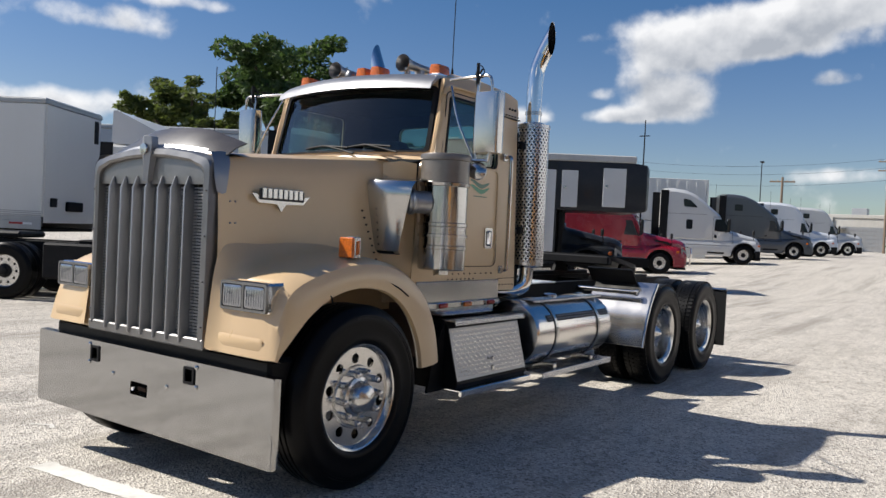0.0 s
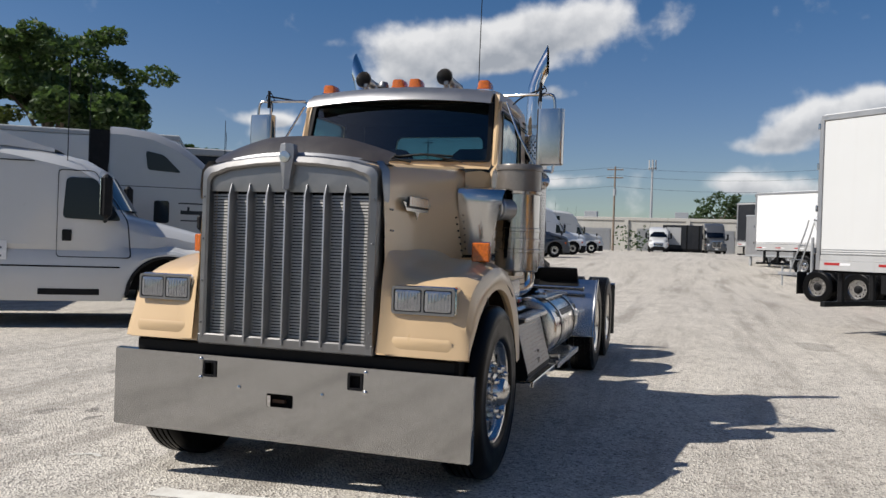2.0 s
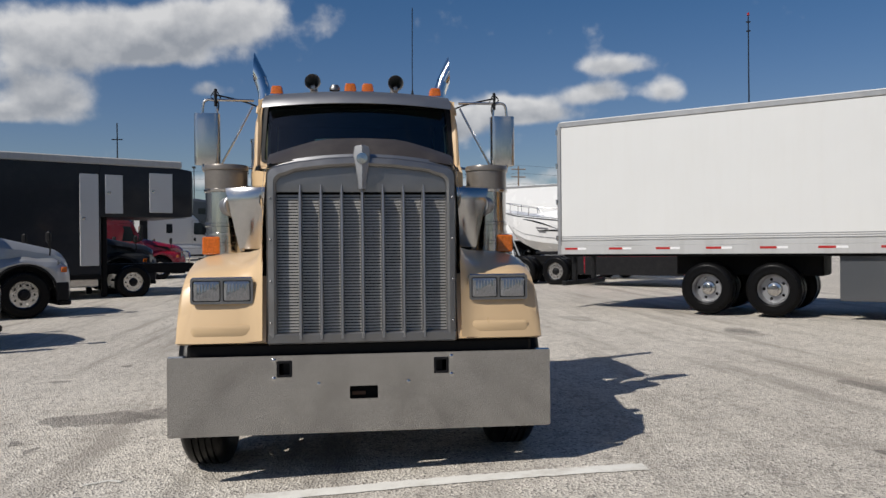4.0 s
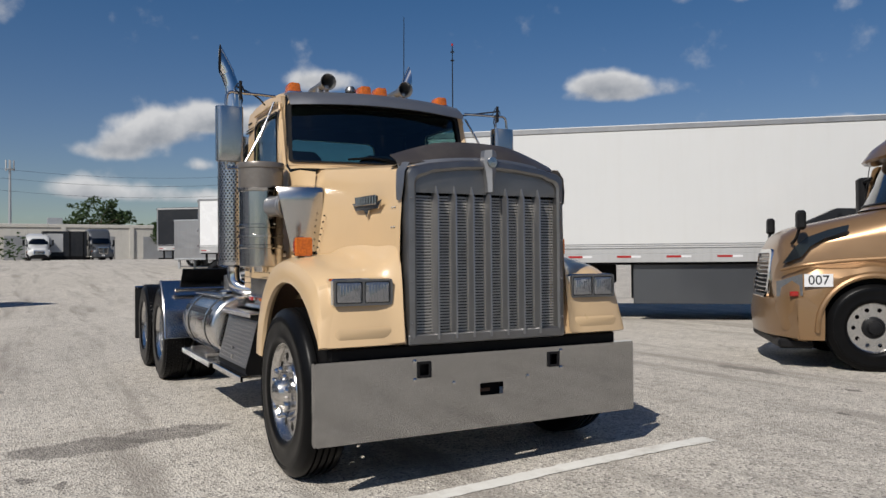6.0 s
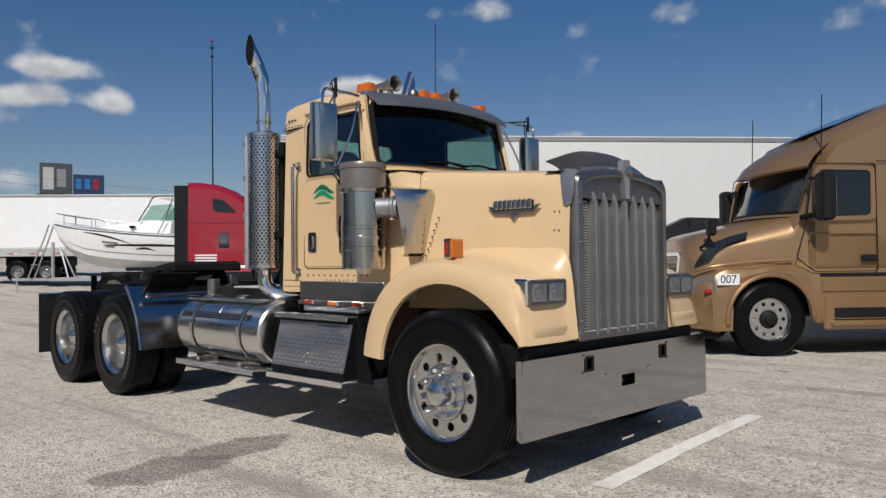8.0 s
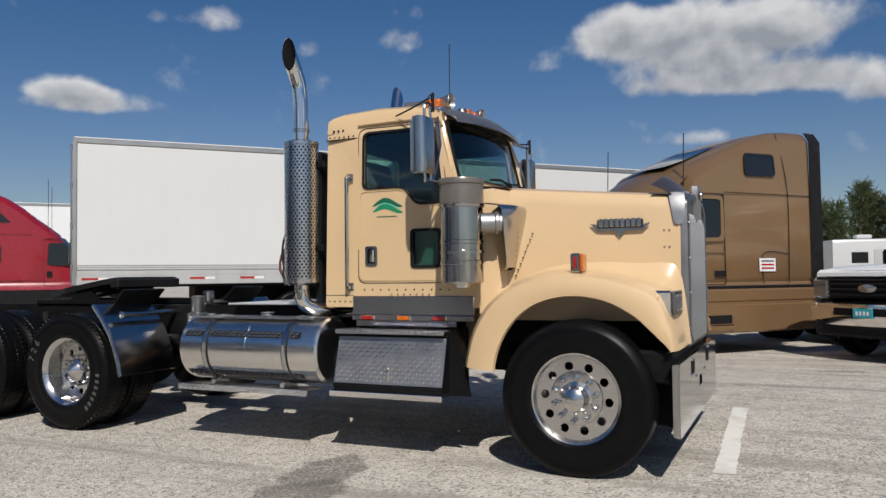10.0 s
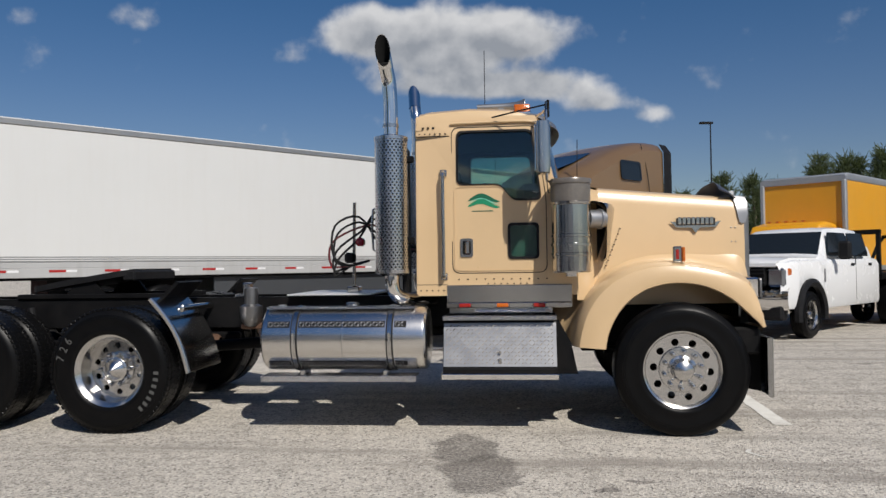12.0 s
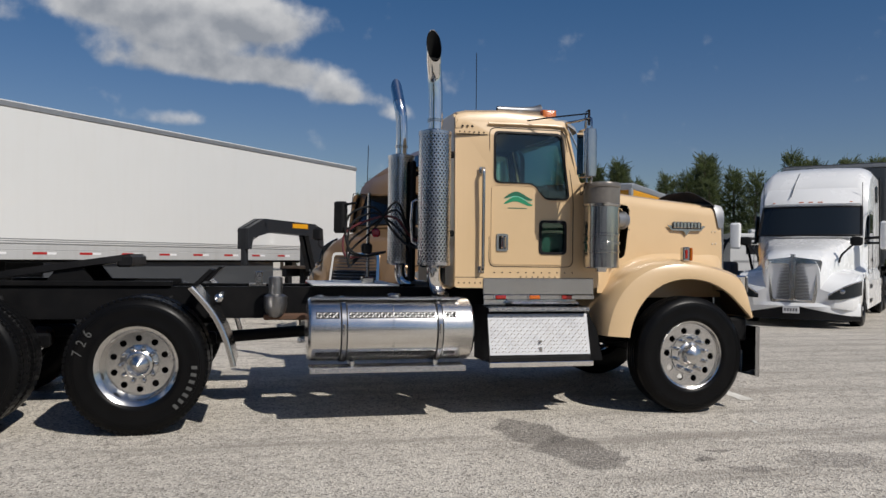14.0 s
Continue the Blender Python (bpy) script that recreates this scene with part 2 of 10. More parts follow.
def streaked(name, color, dirt, rough=0.45, coat=0.0, amount=0.35, metal=0.0):
    """Upright panels with rain streaks and grime."""
    m, nt, b = nodes_of(name)
    c = nt.nodes.new("ShaderNodeTexCoord")
    mp = nt.nodes.new("ShaderNodeMapping")
    mp.inputs["Scale"].default_value = (3.5, 3.5, 0.22)
    nt.links.new(c.outputs["Object"], mp.inputs[0])
    st = ramp_out(nt, noise_out(nt, 2.0, 7, 0.65, mp.outputs[0]), 0.48, 0.8, 0, amount)
    sp = ramp_out(nt, noise_out(nt, 1.1, 6, 0.6), 0.45, 0.85, 0, amount * 0.7)
    col = mix_out(nt, noise_out(nt, 0.8, 3), tuple(v * 0.96 for v in color), color)
    col = mix_out(nt, st, col, dirt)
    col = mix_out(nt, sp, col, dirt)
    nt.links.new(col, b.inputs["Base Color"])
    nt.links.new(ramp_out(nt, noise_out(nt, 3.0), 0.3, 0.7, rough * 0.85, rough * 1.2), b.inputs["Roughness"])
    b.inputs["Metallic"].default_value = metal
    if coat:
        b.inputs["Coat Weight"].default_value = coat
    bump_in(nt, b, noise_out(nt, 1.3, 2), 0.12, 0.02)
    return m


CREAM = surf("cream_paint", (0.60, 0.425, 0.24), 0.3, 0, 0.35, 0.035, 2.0, (0.42, 0.30, 0.18), 0.22, 90, wave=0.10)
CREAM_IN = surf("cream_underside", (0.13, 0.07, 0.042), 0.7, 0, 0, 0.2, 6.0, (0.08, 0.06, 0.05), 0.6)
CHROME = surf("chrome", (0.80, 0.78, 0.755), 0.06, 1, 0, 0.03, 5, (0.45, 0.42, 0.38), 0.18, wave=0.05, rvar=0.5)
BUMPER = surf("polished_bumper_steel", (0.40, 0.40, 0.395), 0.08, 1, 0, 0.03, 1.5, (0.5, 0.48, 0.45), 0.12, wave=0.035, rvar=0.18)
STEEL = surf("brushed_stainless", (0.54, 0.53, 0.515), 0.17, 1, 0, 0.04, 4, (0.40, 0.37, 0.34), 0.12, wave=0.05, rvar=0.2)
ALU = surf("dull_aluminium", (0.36, 0.36, 0.365), 0.42, 0.9, 0, 0.12, 9, (0.22, 0.20, 0.18), 0.4, bump=0.05)
GRILLE = surf("grille_metal", (0.225, 0.222, 0.22), 0.38, 0.92, 0, 0.12, 9, (0.2, 0.17, 0.14), 0.4, bump=0.05)
WHEEL = surf("polished_wheel_aluminium", (0.62, 0.608, 0.59), 0.18, 1, 0, 0.04, 6, (0.4, 0.37, 0.34), 0.25, wave=0.04, rvar=0.4)
VISOR = surf("visor_aluminium", (0.31, 0.31, 0.315), 0.38, 0.85, 0, 0.08, 5, (0.34, 0.32, 0.3), 0.3)
PEEP = surf("green_peep_backing", (0.035, 0.105, 0.075), 0.6, 0, 0, 0.2, 6)
MESH = surf("grille_mesh", (0.34, 0.325, 0.30), 0.5, 0.7, 0, 0.15, 14, (0.12, 0.10, 0.08), 0.5)
TANK = surf("polished_tank_aluminium", (0.74, 0.72, 0.69), 0.22, 1, 0, 0.03, 2, (0.5, 0.47, 0.44), 0.10, wave=0.05, rvar=0.15)
CANISTER = surf("polished_canister", (0.50, 0.49, 0.475), 0.13, 1, 0, 0.05, 3, (0.22, 0.20, 0.18), 0.3, wave=0.04, rvar=0.3)
DUSTY = surf("dusty_smoked_cap", (0.17, 0.15, 0.13), 0.32, 0.35, 0.3, 0.25, 7, (0.34, 0.30, 0.25), 0.6)
TREAD = tread_mat("chequer_plate", (0.66, 0.66, 0.67), 0.2, 1.0, 170)
DECKPLATE = tread_mat("worn_chequer_plate", (0.80, 0.80, 0.79), 0.5, 0.6, 170)
BLACK = surf("frame_black", (0.006, 0.006, 0.0065), 0.5, 0, 0, 0.3, 6, (0.035, 0.03, 0.025), 0.25, bump=0.08)
RUST = surf("rusty_iron", (0.10, 0.052, 0.03), 0.8, 0.1, 0, 0.3, 8, (0.03, 0.025, 0.02), 0.5, bump=0.2)
DARK = surf("dark_plastic", (0.012, 0.012, 0.013), 0.45, 0, 0, 0.2, 8, (0.07, 0.065, 0.06), 0.2, bump=0.04)
TINTED = surf("smoked_acrylic", (0.040, 0.034, 0.031), 0.34, 0, 0.12, 0.2, 4, (0.25, 0.22, 0.18), 0.25)
RUBBER = surf("tyre_rubber", (0.0042, 0.0042, 0.0045), 0.33, 0, 0, 0.2, 9, (0.03, 0.026, 0.022), 0.10, bump=0.06, bump_scale=60)
LETTER = surf("tyre_lettering", (0.065, 0.065, 0.063), 0.7, 0, 0, 0.2, 30)
GREEN = surf("green_decal", (0.01, 0.22, 0.10), 0.35, 0, 0.4, 0.05)
GREEN_DARK = surf("dark_green_decal", (0.006, 0.11, 0.055), 0.35, 0, 0.4, 0.05)
GREEN_PALE = surf("pale_green_decal", (0.20, 0.62, 0.45), 0.35, 0, 0.4, 0.05)
MUFFLER = surf("perforated_stainless", (0.55, 0.55, 0.56), 0.2, 1, 0, 0.08, 8, (0.3, 0.27, 0.24), 0.3)
# Matt black: soot in the pipes, painted-in shade in openings and recesses
SOOT_AND_SHADE = surf("soot_and_shade_black", (0.012, 0.012, 0.012), 0.9)
AMBER = lens_mat("amber_lens", (0.75, 0.17, 0.012))
RED_LENS = lens_mat("red_lens", (0.45, 0.02, 0.012))
LAMPGLASS = surf("fluted_lamp_glass", (0.30, 0.31, 0.33), 0.10, 0.8, 0.6, 0.3, 26, (0.10, 0.10, 0.11), 0.6)
HEADLENS = lens_mat("headlamp_glass", (0.20, 0.21, 0.22), 0.05)
GLASS = glass("cab_glass", (0.62, 0.77, 0.73))
SCREEN = glass("windscreen_glass", (0.34, 0.46, 0.47))
GLASS_DARK = glass("dark_window_glass", (0.10, 0.12, 0.13))
GLAZING = surf("dark_glazing", (0.012, 0.016, 0.020), 0.05, 0, 0.6, 0.05, 2)
MIRROR = surf("mirror_glass", (0.85, 0.86, 0.88), 0.03, 1, 0, 0.01)
SEAT = surf("grey_seat_cloth", (0.10, 0.10, 0.11), 0.9, 0, 0, 0.2, 20, bump=0.2)
TRIM_IN = surf("cab_lining", (0.011, 0.013, 0.016), 0.8, 0, 0, 0.15, 6)
HOSE = surf("hose_rubber", (0.018, 0.018, 0.018), 0.5, 0, 0, 0.2)
HOSE_RED = surf("red_hose", (0.10, 0.014, 0.016), 0.5)
WHITE = streaked("white_trailer_paint", (0.62, 0.62, 0.605), (0.50, 0.47, 0.42), 0.4, 0.2, 0.12)
# White cab paint, toned down for sides that stand in shade
WHITE_CAB = surf("white_cab_paint", (0.52, 0.52, 0.515), 0.3, 0, 0.4, 0.03, 2, (0.5, 0.47, 0.42), 0.2, wave=0.06)
# Lighter copy of the cab white, with full sun put into its colour
WHITE_SUNLIT = surf("sunlit_white_paint", (0.76, 0.76, 0.755), 0.25, 0, 0.5, 0.02, 2, (0.6, 0.57, 0.52), 0.12, wave=0.05)
RAIL = streaked("trailer_rail_aluminium", (0.38, 0.38, 0.38), (0.28, 0.26, 0.24), 0.4, 0, 0.45, 0.7)
RAILW = streaked("trailer_rail_white", (0.42, 0.42, 0.415), (0.25, 0.23, 0.21), 0.45, 0, 0.4)
GOLD = surf("gold_metallic_paint", (0.285, 0.172, 0.084), 0.32, 0.5, 0.5, 0.05, 2, (0.25, 0.19, 0.13), 0.2, wave=0.05)
SILVER = surf("silver_grey_paint", (0.40, 0.40, 0.40), 0.32, 0.4, 0.4, 0.05, 2, (0.3, 0.28, 0.26), 0.2)
GREY = surf("dark_grey_paint", (0.075, 0.08, 0.088), 0.3, 0.3, 0.5, 0.06, 2)
NAVY = surf("navy_and_white_paint", (0.62, 0.64, 0.67), 0.3, 0, 0.5, 0.05, 2)
NAVY_BLUE = surf("navy_paint", (0.02, 0.035, 0.09), 0.3, 0, 0.5, 0.05, 2)
REDPAINT = surf("red_paint", (0.26, 0.010, 0.022), 0.25, 0, 0.5, 0.05, 2, (0.2, 0.02, 0.02), 0.2)
BLACKPAINT = surf("black_trailer_panel", (0.022, 0.024, 0.028), 0.4, 0, 0.2, 0.15, 2, (0.10, 0.09, 0.085), 0.2)
YELLOW = surf("yellow_box_paint", (0.72, 0.33, 0.01), 0.4, 0, 0.2, 0.05, 2, (0.4, 0.25, 0.05), 0.2)
LINEWHITE = surf("worn_line_paint", (0.66, 0.64, 0.585), 0.85, 0, 0, 0.1, 9, (0.40, 0.355, 0.295), 1.0, 45)
REFLRED = surf("red_reflective_tape", (0.35, 0.012, 0.012), 0.4, 0, 0, 0.15, 20)
REFLWHITE = surf("white_reflective_tape", (0.7, 0.7, 0.7), 0.4, 0, 0, 0.15, 20)
BARGREY = surf("sign_print_grey", (0.15, 0.15, 0.16), 0.5)
BARBLUE = surf("sign_print_blue", (0.02, 0.14, 0.36), 0.45)
TEAL = surf("teal_print", (0.02, 0.30, 0.36), 0.45)
CONCRETE = streaked("weathered_wall", (0.46, 0.44, 0.40), (0.28, 0.26, 0.23), 0.85, 0, 0.4)
WOODPOLE = surf("wooden_pole", (0.20, 0.15, 0.11), 0.9, 0, 0, 0.25, 3, (0.10, 0.08, 0.06), 0.5, bump=0.3, bump_scale=40)
GALV = surf("galvanised_steel", (0.42, 0.43, 0.44), 0.5, 0.7, 0, 0.15, 6)
BARK = surf("bark", (0.14, 0.11, 0.08), 0.95, 0, 0, 0.35, 7, (0.05, 0.04, 0.03), 0.5, bump=0.6, bump_scale=25)


def leaf_mat(name, color):
    m, nt, b = nodes_of(name)
    gx = nt.nodes.new("ShaderNodeNewGeometry")
    dark, pale = tuple(v * 0.55 for v in color), tuple(min(1, v * 1.5) for v in color)
    nt.links.new(mix_out(nt, gx.outputs["Random Per Island"], dark, pale), b.inputs["Base Color"])
    b.inputs["Roughness"].default_value = 0.6
    # light shines through the thin leaves
    tr = nt.nodes.new("ShaderNodeBsdfTranslucent")
    tr.inputs["Color"].default_value = (color[0] * 1.35, color[1] * 1.35, color[2] * 1.0, 1)
    mx = nt.nodes.new("ShaderNodeMixShader")
    mx.inputs[0].default_value = 0.42
    nt.links.new(b.outputs[0], mx.inputs[1])
    nt.links.new(tr.outputs[0], mx.inputs[2])
    nt.links.new(mx.outputs[0], nt.nodes["Material Output"].inputs["Surface"])
    return m


LEAF = leaf_mat("broad_leaves", (0.058, 0.098, 0.030))
LEAF_PALE = leaf_mat("pale_leaves", (0.090, 0.118, 0.034))
LEAF_OLIVE = leaf_mat("olive_needles", (0.085, 0.108, 0.048))
LEAF_FAR = leaf_mat("far_leaves", (0.045, 0.075, 0.028))


def ground_mat():
    """Worn pale asphalt with exposed stone: stone grain, drag marks, patches, oil stains with shapes of their own."""
    m, nt, b = nodes_of("worn_asphalt")
    c = nt.nodes.new("ShaderNodeTexCoord")
    o = c.outputs["Object"]
    big = noise_out(nt, 0.16, 6, 0.6, o)
    mid = noise_out(nt, 1.3, 7, 0.68, o)
    fine = noise_out(nt, 38.0, 4, 0.7, o)
    grit = nt.nodes.new("ShaderNodeTexVoronoi")
    grit.inputs["Scale"].default_value = 66
    nt.links.new(o, grit.inputs["Vector"])
    col = mix_out(nt, ramp_out(nt, big, 0.36, 0.62), (0.46, 0.417, 0.357), (0.60, 0.55, 0.478))
    col = mix_out(nt, ramp_out(nt, mid, 0.44, 0.70, 0, 0.9), col, (0.335, 0.30, 0.256))
    col = mix_out(nt, ramp_out(nt, fine, 0.38, 0.66, 0.0, 0.75), col, (0.60, 0.55, 0.475))
    bw = nt.nodes.new("ShaderNodeRGBToBW")
    nt.links.new(grit.outputs["Color"], bw.inputs[0])
    col = mix_out(nt, ramp_out(nt, bw.outputs[0], 0.60, 0.86, 0, 0.85), col, (0.13, 0.118, 0.102))
    col = mix_out(nt, ramp_out(nt, bw.outputs[0], 0.34, 0.12, 0, 0.8), col, (0.76, 0.71, 0.62))
    # clusters of bare stone and of fines between the two scales
    blot = noise_out(nt, 7.0, 6, 0.7, o)
    col = mix_out(nt, ramp_out(nt, blot, 0.52, 0.68, 0, 0.6), col, (0.235, 0.208, 0.176))
    col = mix_out(nt, ramp_out(nt, blot, 0.46, 0.32, 0, 0.5), col, (0.60, 0.55, 0.475))
    # drag marks along the lane
    mp = nt.nodes.new("ShaderNodeMapping")
    mp.inputs["Scale"].default_value = (0.16, 2.0, 1.0)
    mp.inputs["Rotation"].default_value = (0, 0, radians(8))
    nt.links.new(o, mp.inputs[0])
    drag = noise_out(nt, 1.0, 6, 0.65, mp.outputs[0])
    col = mix_out(nt, ramp_out(nt, drag, 0.50, 0.66, 0, 0.8), col, (0.27, 0.241, 0.205))
    # oil and water stains: place, half length, half width, strength
    warp = nt.nodes.new("ShaderNodeVectorMath")
    warp.operation = "MULTIPLY_ADD"
    n3 = nt.nodes.new("ShaderNodeTexNoise")
    n3.inputs["Scale"].default_value, n3.inputs["Detail"].default_value = 3.0, 5
    nt.links.new(o, n3.inputs["Vector"])
    nt.links.new(n3.outputs["Color"], warp.inputs[0])
    warp.inputs[1].default_value = (0.42, 0.42, 0)
    nt.links.new(o, warp.inputs[2])
    for x, y, a, w, s in ((-1.72, -1.55, 0.26, 0.52, 0.85), (-1.55, -2.25, 0.30, 0.52, 0.85), (-0.80, -2.60, 0.11, 0.07, 0.95), (-0.52, -2.40, 0.13, 0.06, 0.85), (0.15, -2.75, 0.4, 0.25, 0.5), (0.02, 4.58, 0.14, 0.05, 0.9), (0.74, 3.28, 0.10, 0.05, 0.9), (-1.5, 4.9, 0.5, 0.16, 0.7), (-6.7, 6.3, 0.5, 0.3, 0.7), (-4.75, -2.86, 0.14, 0.06, 0.9), (-0.57, -2.9, 0.2, 0.08, 0.6), (-3.6, -3.3, 0.12, 0.16, 0.75),
                          (3.1, 2.9, 0.3, 0.06, 0.7), (1.9, 5.4, 0.3, 0.2, 0.6), (2.6, 6.3, 0.22, 0.1, 0.7), (-6.4, 6.2, 0.6, 0.3, 0.6), (-4.4, -4.6, 0.5, 0.2, 0.6), (-2.6, -3.7, 0.4, 0.16, 0.6),
                          (0.7, -3.4, 0.22, 0.12, 0.7), (-9.0, 4.2, 0.7, 0.3, 0.5), (2.0, -5.4, 0.4, 0.2, 0.5)):
        d = nt.nodes.new("ShaderNodeVectorMath")
        d.operation = "SUBTRACT"
        nt.links.new(warp.outputs[0], d.inputs[0])
        d.inputs[1].default_value = (x + 0.21, y + 0.21, 0)
        sc = nt.nodes.new("ShaderNodeVectorMath")
        sc.operation = "MULTIPLY"
        nt.links.new(d.outputs[0], sc.inputs[0])
        sc.inputs[1].default_value = (1 / a, 1 / w, 0)
        ln = nt.nodes.new("ShaderNodeVectorMath")
        ln.operation = "LENGTH"
        nt.links.new(sc.outputs[0], ln.inputs[0])
        k = nt.nodes.new("ShaderNodeMath")
        k.operation = "MULTIPLY"
        nt.links.new(ramp_out(nt, ln.outputs["Value"], 1.0, 0.82, 0, s), k.inputs[0])
        nt.links.new(ramp_out(nt, fine, 0.35, 0.62, 1.0, 0.4), k.inputs[1])
        col = mix_out(nt, k.outputs[0], col, (0.085, 0.075, 0.066))
    nt.links.new(col, b.inputs["Base Color"])
    b.inputs["Roughness"].default_value = 0.9
    add = nt.nodes.new("ShaderNodeMath")
    add.operation = "ADD"
    nt.links.new(fine, add.inputs[0])
    nt.links.new(grit.outputs["Distance"], add.inputs[1])
    bump_in(nt, b, add.outputs[0], 0.8, 0.012)
    return m


GROUND = ground_mat()


# ---- mesh helpers ----
class Geo:
    """Vertices and faces of one part."""

    def __init__(self):
        self.v, self.f = [], []

    def add(self, verts, faces):
        n = len(self.v)
        self.v += [tuple(p) for p in verts]
        self.f += [tuple(i + n for i in q) for q in faces]
        return self

    def box(self, x0, x1, y0, y1, z0, z1, c=0.0):
        """An upright block; c: the width of its chamfered edges."""
        lo, hi = (min(x0, x1), min(y0, y1), min(z0, z1)), (max(x0, x1), max(y0, y1), max(z0, z1))
        c = min(c, *(0.45 * (hi[i] - lo[i]) for i in range(3)))
        if c <= 0:
            vs = [((lo, hi)[i][0], (lo, hi)[j][1], (lo, hi)[k][2]) for i in (0, 1) for j in (0, 1) for k in (0, 1)]
            return self.add(vs, [(0, 1, 3, 2), (4, 6, 7, 5), (0, 4, 5, 1), (2, 3, 7, 6), (0, 2, 6, 4), (1, 5, 7, 3)])
        vs, at = [], {}
        for i in (0, 1):
            for j in (0, 1):
                for k in (0, 1):
                    for ax in range(3):
                        p = []
                        for a, s in enumerate((i, j, k)):
                            e = (lo, hi)[s][a]
                            p.append(e if a == ax else e + (c if s == 0 else -c))
                        at[i, j, k, ax] = len(vs)
                        vs.append(p)
        fs = []
        for ax in range(3):
            a, b = [q for q in range(3) if q != ax]
            for s in (0, 1):
                q = []
                for u, w in ((0, 0), (1, 0), (1, 1), (0, 1)):
                    key = [0, 0, 0]
                    key[ax], key[a], key[b] = s, u, w
                    q.append(at[(*key, ax)])
                fs.append(q)
            for u in (0, 1):
                for w in (0, 1):
                    q = []
                    for s, face in ((0, a), (1, a), (1, b), (0, b)):
                        key = [0, 0, 0]
                        key[ax], key[a], key[b] = s, u, w
                        q.append(at[(*key, face)])
                    fs.append(q)
        for i in (0, 1):
            for j in (0, 1):
                for k in (0, 1):
                    fs.append([at[i, j, k, ax] for ax in range(3)])
        return self.add(vs, fs)

    def loft(self, rings, closed=True, caps=True):
        """A skin over rings with the same number of points."""
        n, vs, fs = len(rings[0]), [], []
        for r in rings:
            vs += [tuple(p) for p in r]
        m = n if closed else n - 1
        for i in range(len(rings) - 1):
            for j in range(m):
                k = (j + 1) % n
                fs.append((i * n + j, i * n + k, (i + 1) * n + k, (i + 1) * n + j))
        if caps and closed:
            fs.append(tuple(range(n))[::-1])
            fs.append(tuple(range((len(rings) - 1) * n, len(rings) * n)))
        return self.add(vs, fs)

    def cyl(self, p0, p1, r, seg=16, r2=None, caps=True):
        p0, p1 = Vector(p0), Vector(p1)
        q = (p1 - p0).to_track_quat("Z", "Y")
        rings = []
        for p, rr in ((p0, r), (p1, r if r2 is None else r2)):
            rings.append([p + q @ Vector((rr * math.cos(2 * math.pi * i / seg), rr * math.sin(2 * math.pi * i / seg), 0)) for i in range(seg)])
        return self.loft(rings, True, caps)

    def lathe(self, prof, seg=32, base=(0, 0, 0), axis=(0, 0, 1), caps=False):
        """prof: pairs of radius and height along the axis."""
        q = Vector(axis).to_track_quat("Z", "Y")
        b = Vector(base)
        rings = [[b + q @ Vector((r * math.cos(2 * math.pi * i / seg), r * math.sin(2 * math.pi * i / seg), h)) for i in range(seg)] for r, h in prof]
        return self.loft(rings, True, caps)

    def tube(self, pts, r, seg=10, smooth=4, caps=True):
        """A round bar along a path; smooth: steps of easing between the points."""
        pts = [Vector(p) for p in pts]
        if smooth and len(pts) > 2:
            out = []
            for i in range(len(pts) - 1):
                a, b, c, d = pts[max(i - 1, 0)], pts[i], pts[i + 1], pts[min(i + 2, len(pts) - 1)]
                for k in range(smooth):
                    t = k / smooth
                    out.append(0.5 * (2 * b + (c - a) * t + (2 * a - 5 * b + 4 * c - d) * t * t + (3 * b - a - 3 * c + d) * t ** 3))
            pts = out + [pts[-1]]
        rings, up = [], None
        for i, p in enumerate(pts):
            way = (pts[min(i + 1, len(pts) - 1)] - pts[max(i - 1, 0)]).normalized()
            if up is None:
                up = Vector((0, 0, 1)) if abs(way.z) < 0.9 else Vector((1, 0, 0))
            side = way.cross(up).normalized()
            up = side.cross(way).normalized()
            rr = r[i * (len(r) - 1) // max(1, len(pts) - 1)] if isinstance(r, (list, tuple)) else r
            rings.append([p + rr * (math.cos(2 * math.pi * k / seg) * side + math.sin(2 * math.pi * k / seg) * up) for k in range(seg)])
        return self.loft(rings, True, caps)

    def plate(self, outer, holes, thick, place):
        """A flat sheet with openings. outer, holes: loops of (u, v); place(u, v, w): the point in space, w from 0 to thick."""
        bm = bmesh.new()
        edges = []
        for loop in (outer, *holes):
            vs = [bm.verts.new((u, v, 0)) for u, v in loop]
            edges += [bm.edges.new((vs[i], vs[(i + 1) % len(vs)])) for i in range(len(vs))]
        bmesh.ops.triangle_fill(bm, use_beauty=True, use_dissolve=False, edges=edges)
        bm.verts.index_update()
        flat = [(v.co.x, v.co.y) for v in bm.verts]
        tris = [tuple(v.index for v in f.verts) for f in bm.faces]
        bm.free()
        n = len(flat)
        vs = [place(u, v, 0) for u, v in flat] + [place(u, v, thick) for u, v in flat]
        fs = [t for t in tris] + [tuple(i + n for i in t[::-1]) for t in tris]
        k = 0
        for loop in (outer, *holes):
            m = len(loop)
            fs += [(k + i, k + (i + 1) % m, n + k + (i + 1) % m, n + k + i) for i in range(m)]
            k += m
        return self.add(vs, fs)

    def ball(self, c, r, seg=16, rings=8, squash=(1, 1, 1)):
        c = Vector(c)
        prof = [[c + Vector((squash[0] * r * math.sin(math.pi * i / rings) * math.cos(2 * math.pi * j / seg),
                             squash[1] * r * math.sin(math.pi * i / rings) * math.sin(2 * math.pi * j / seg),
                             squash[2] * r * math.cos(math.pi * i / rings))) for j in range(seg)] for i in range(1, rings)]
        return self.loft(prof, True, True)

    def moved(self, m):
        self.v = [tuple(m @ Vector(p)) for p in self.v]
        return self

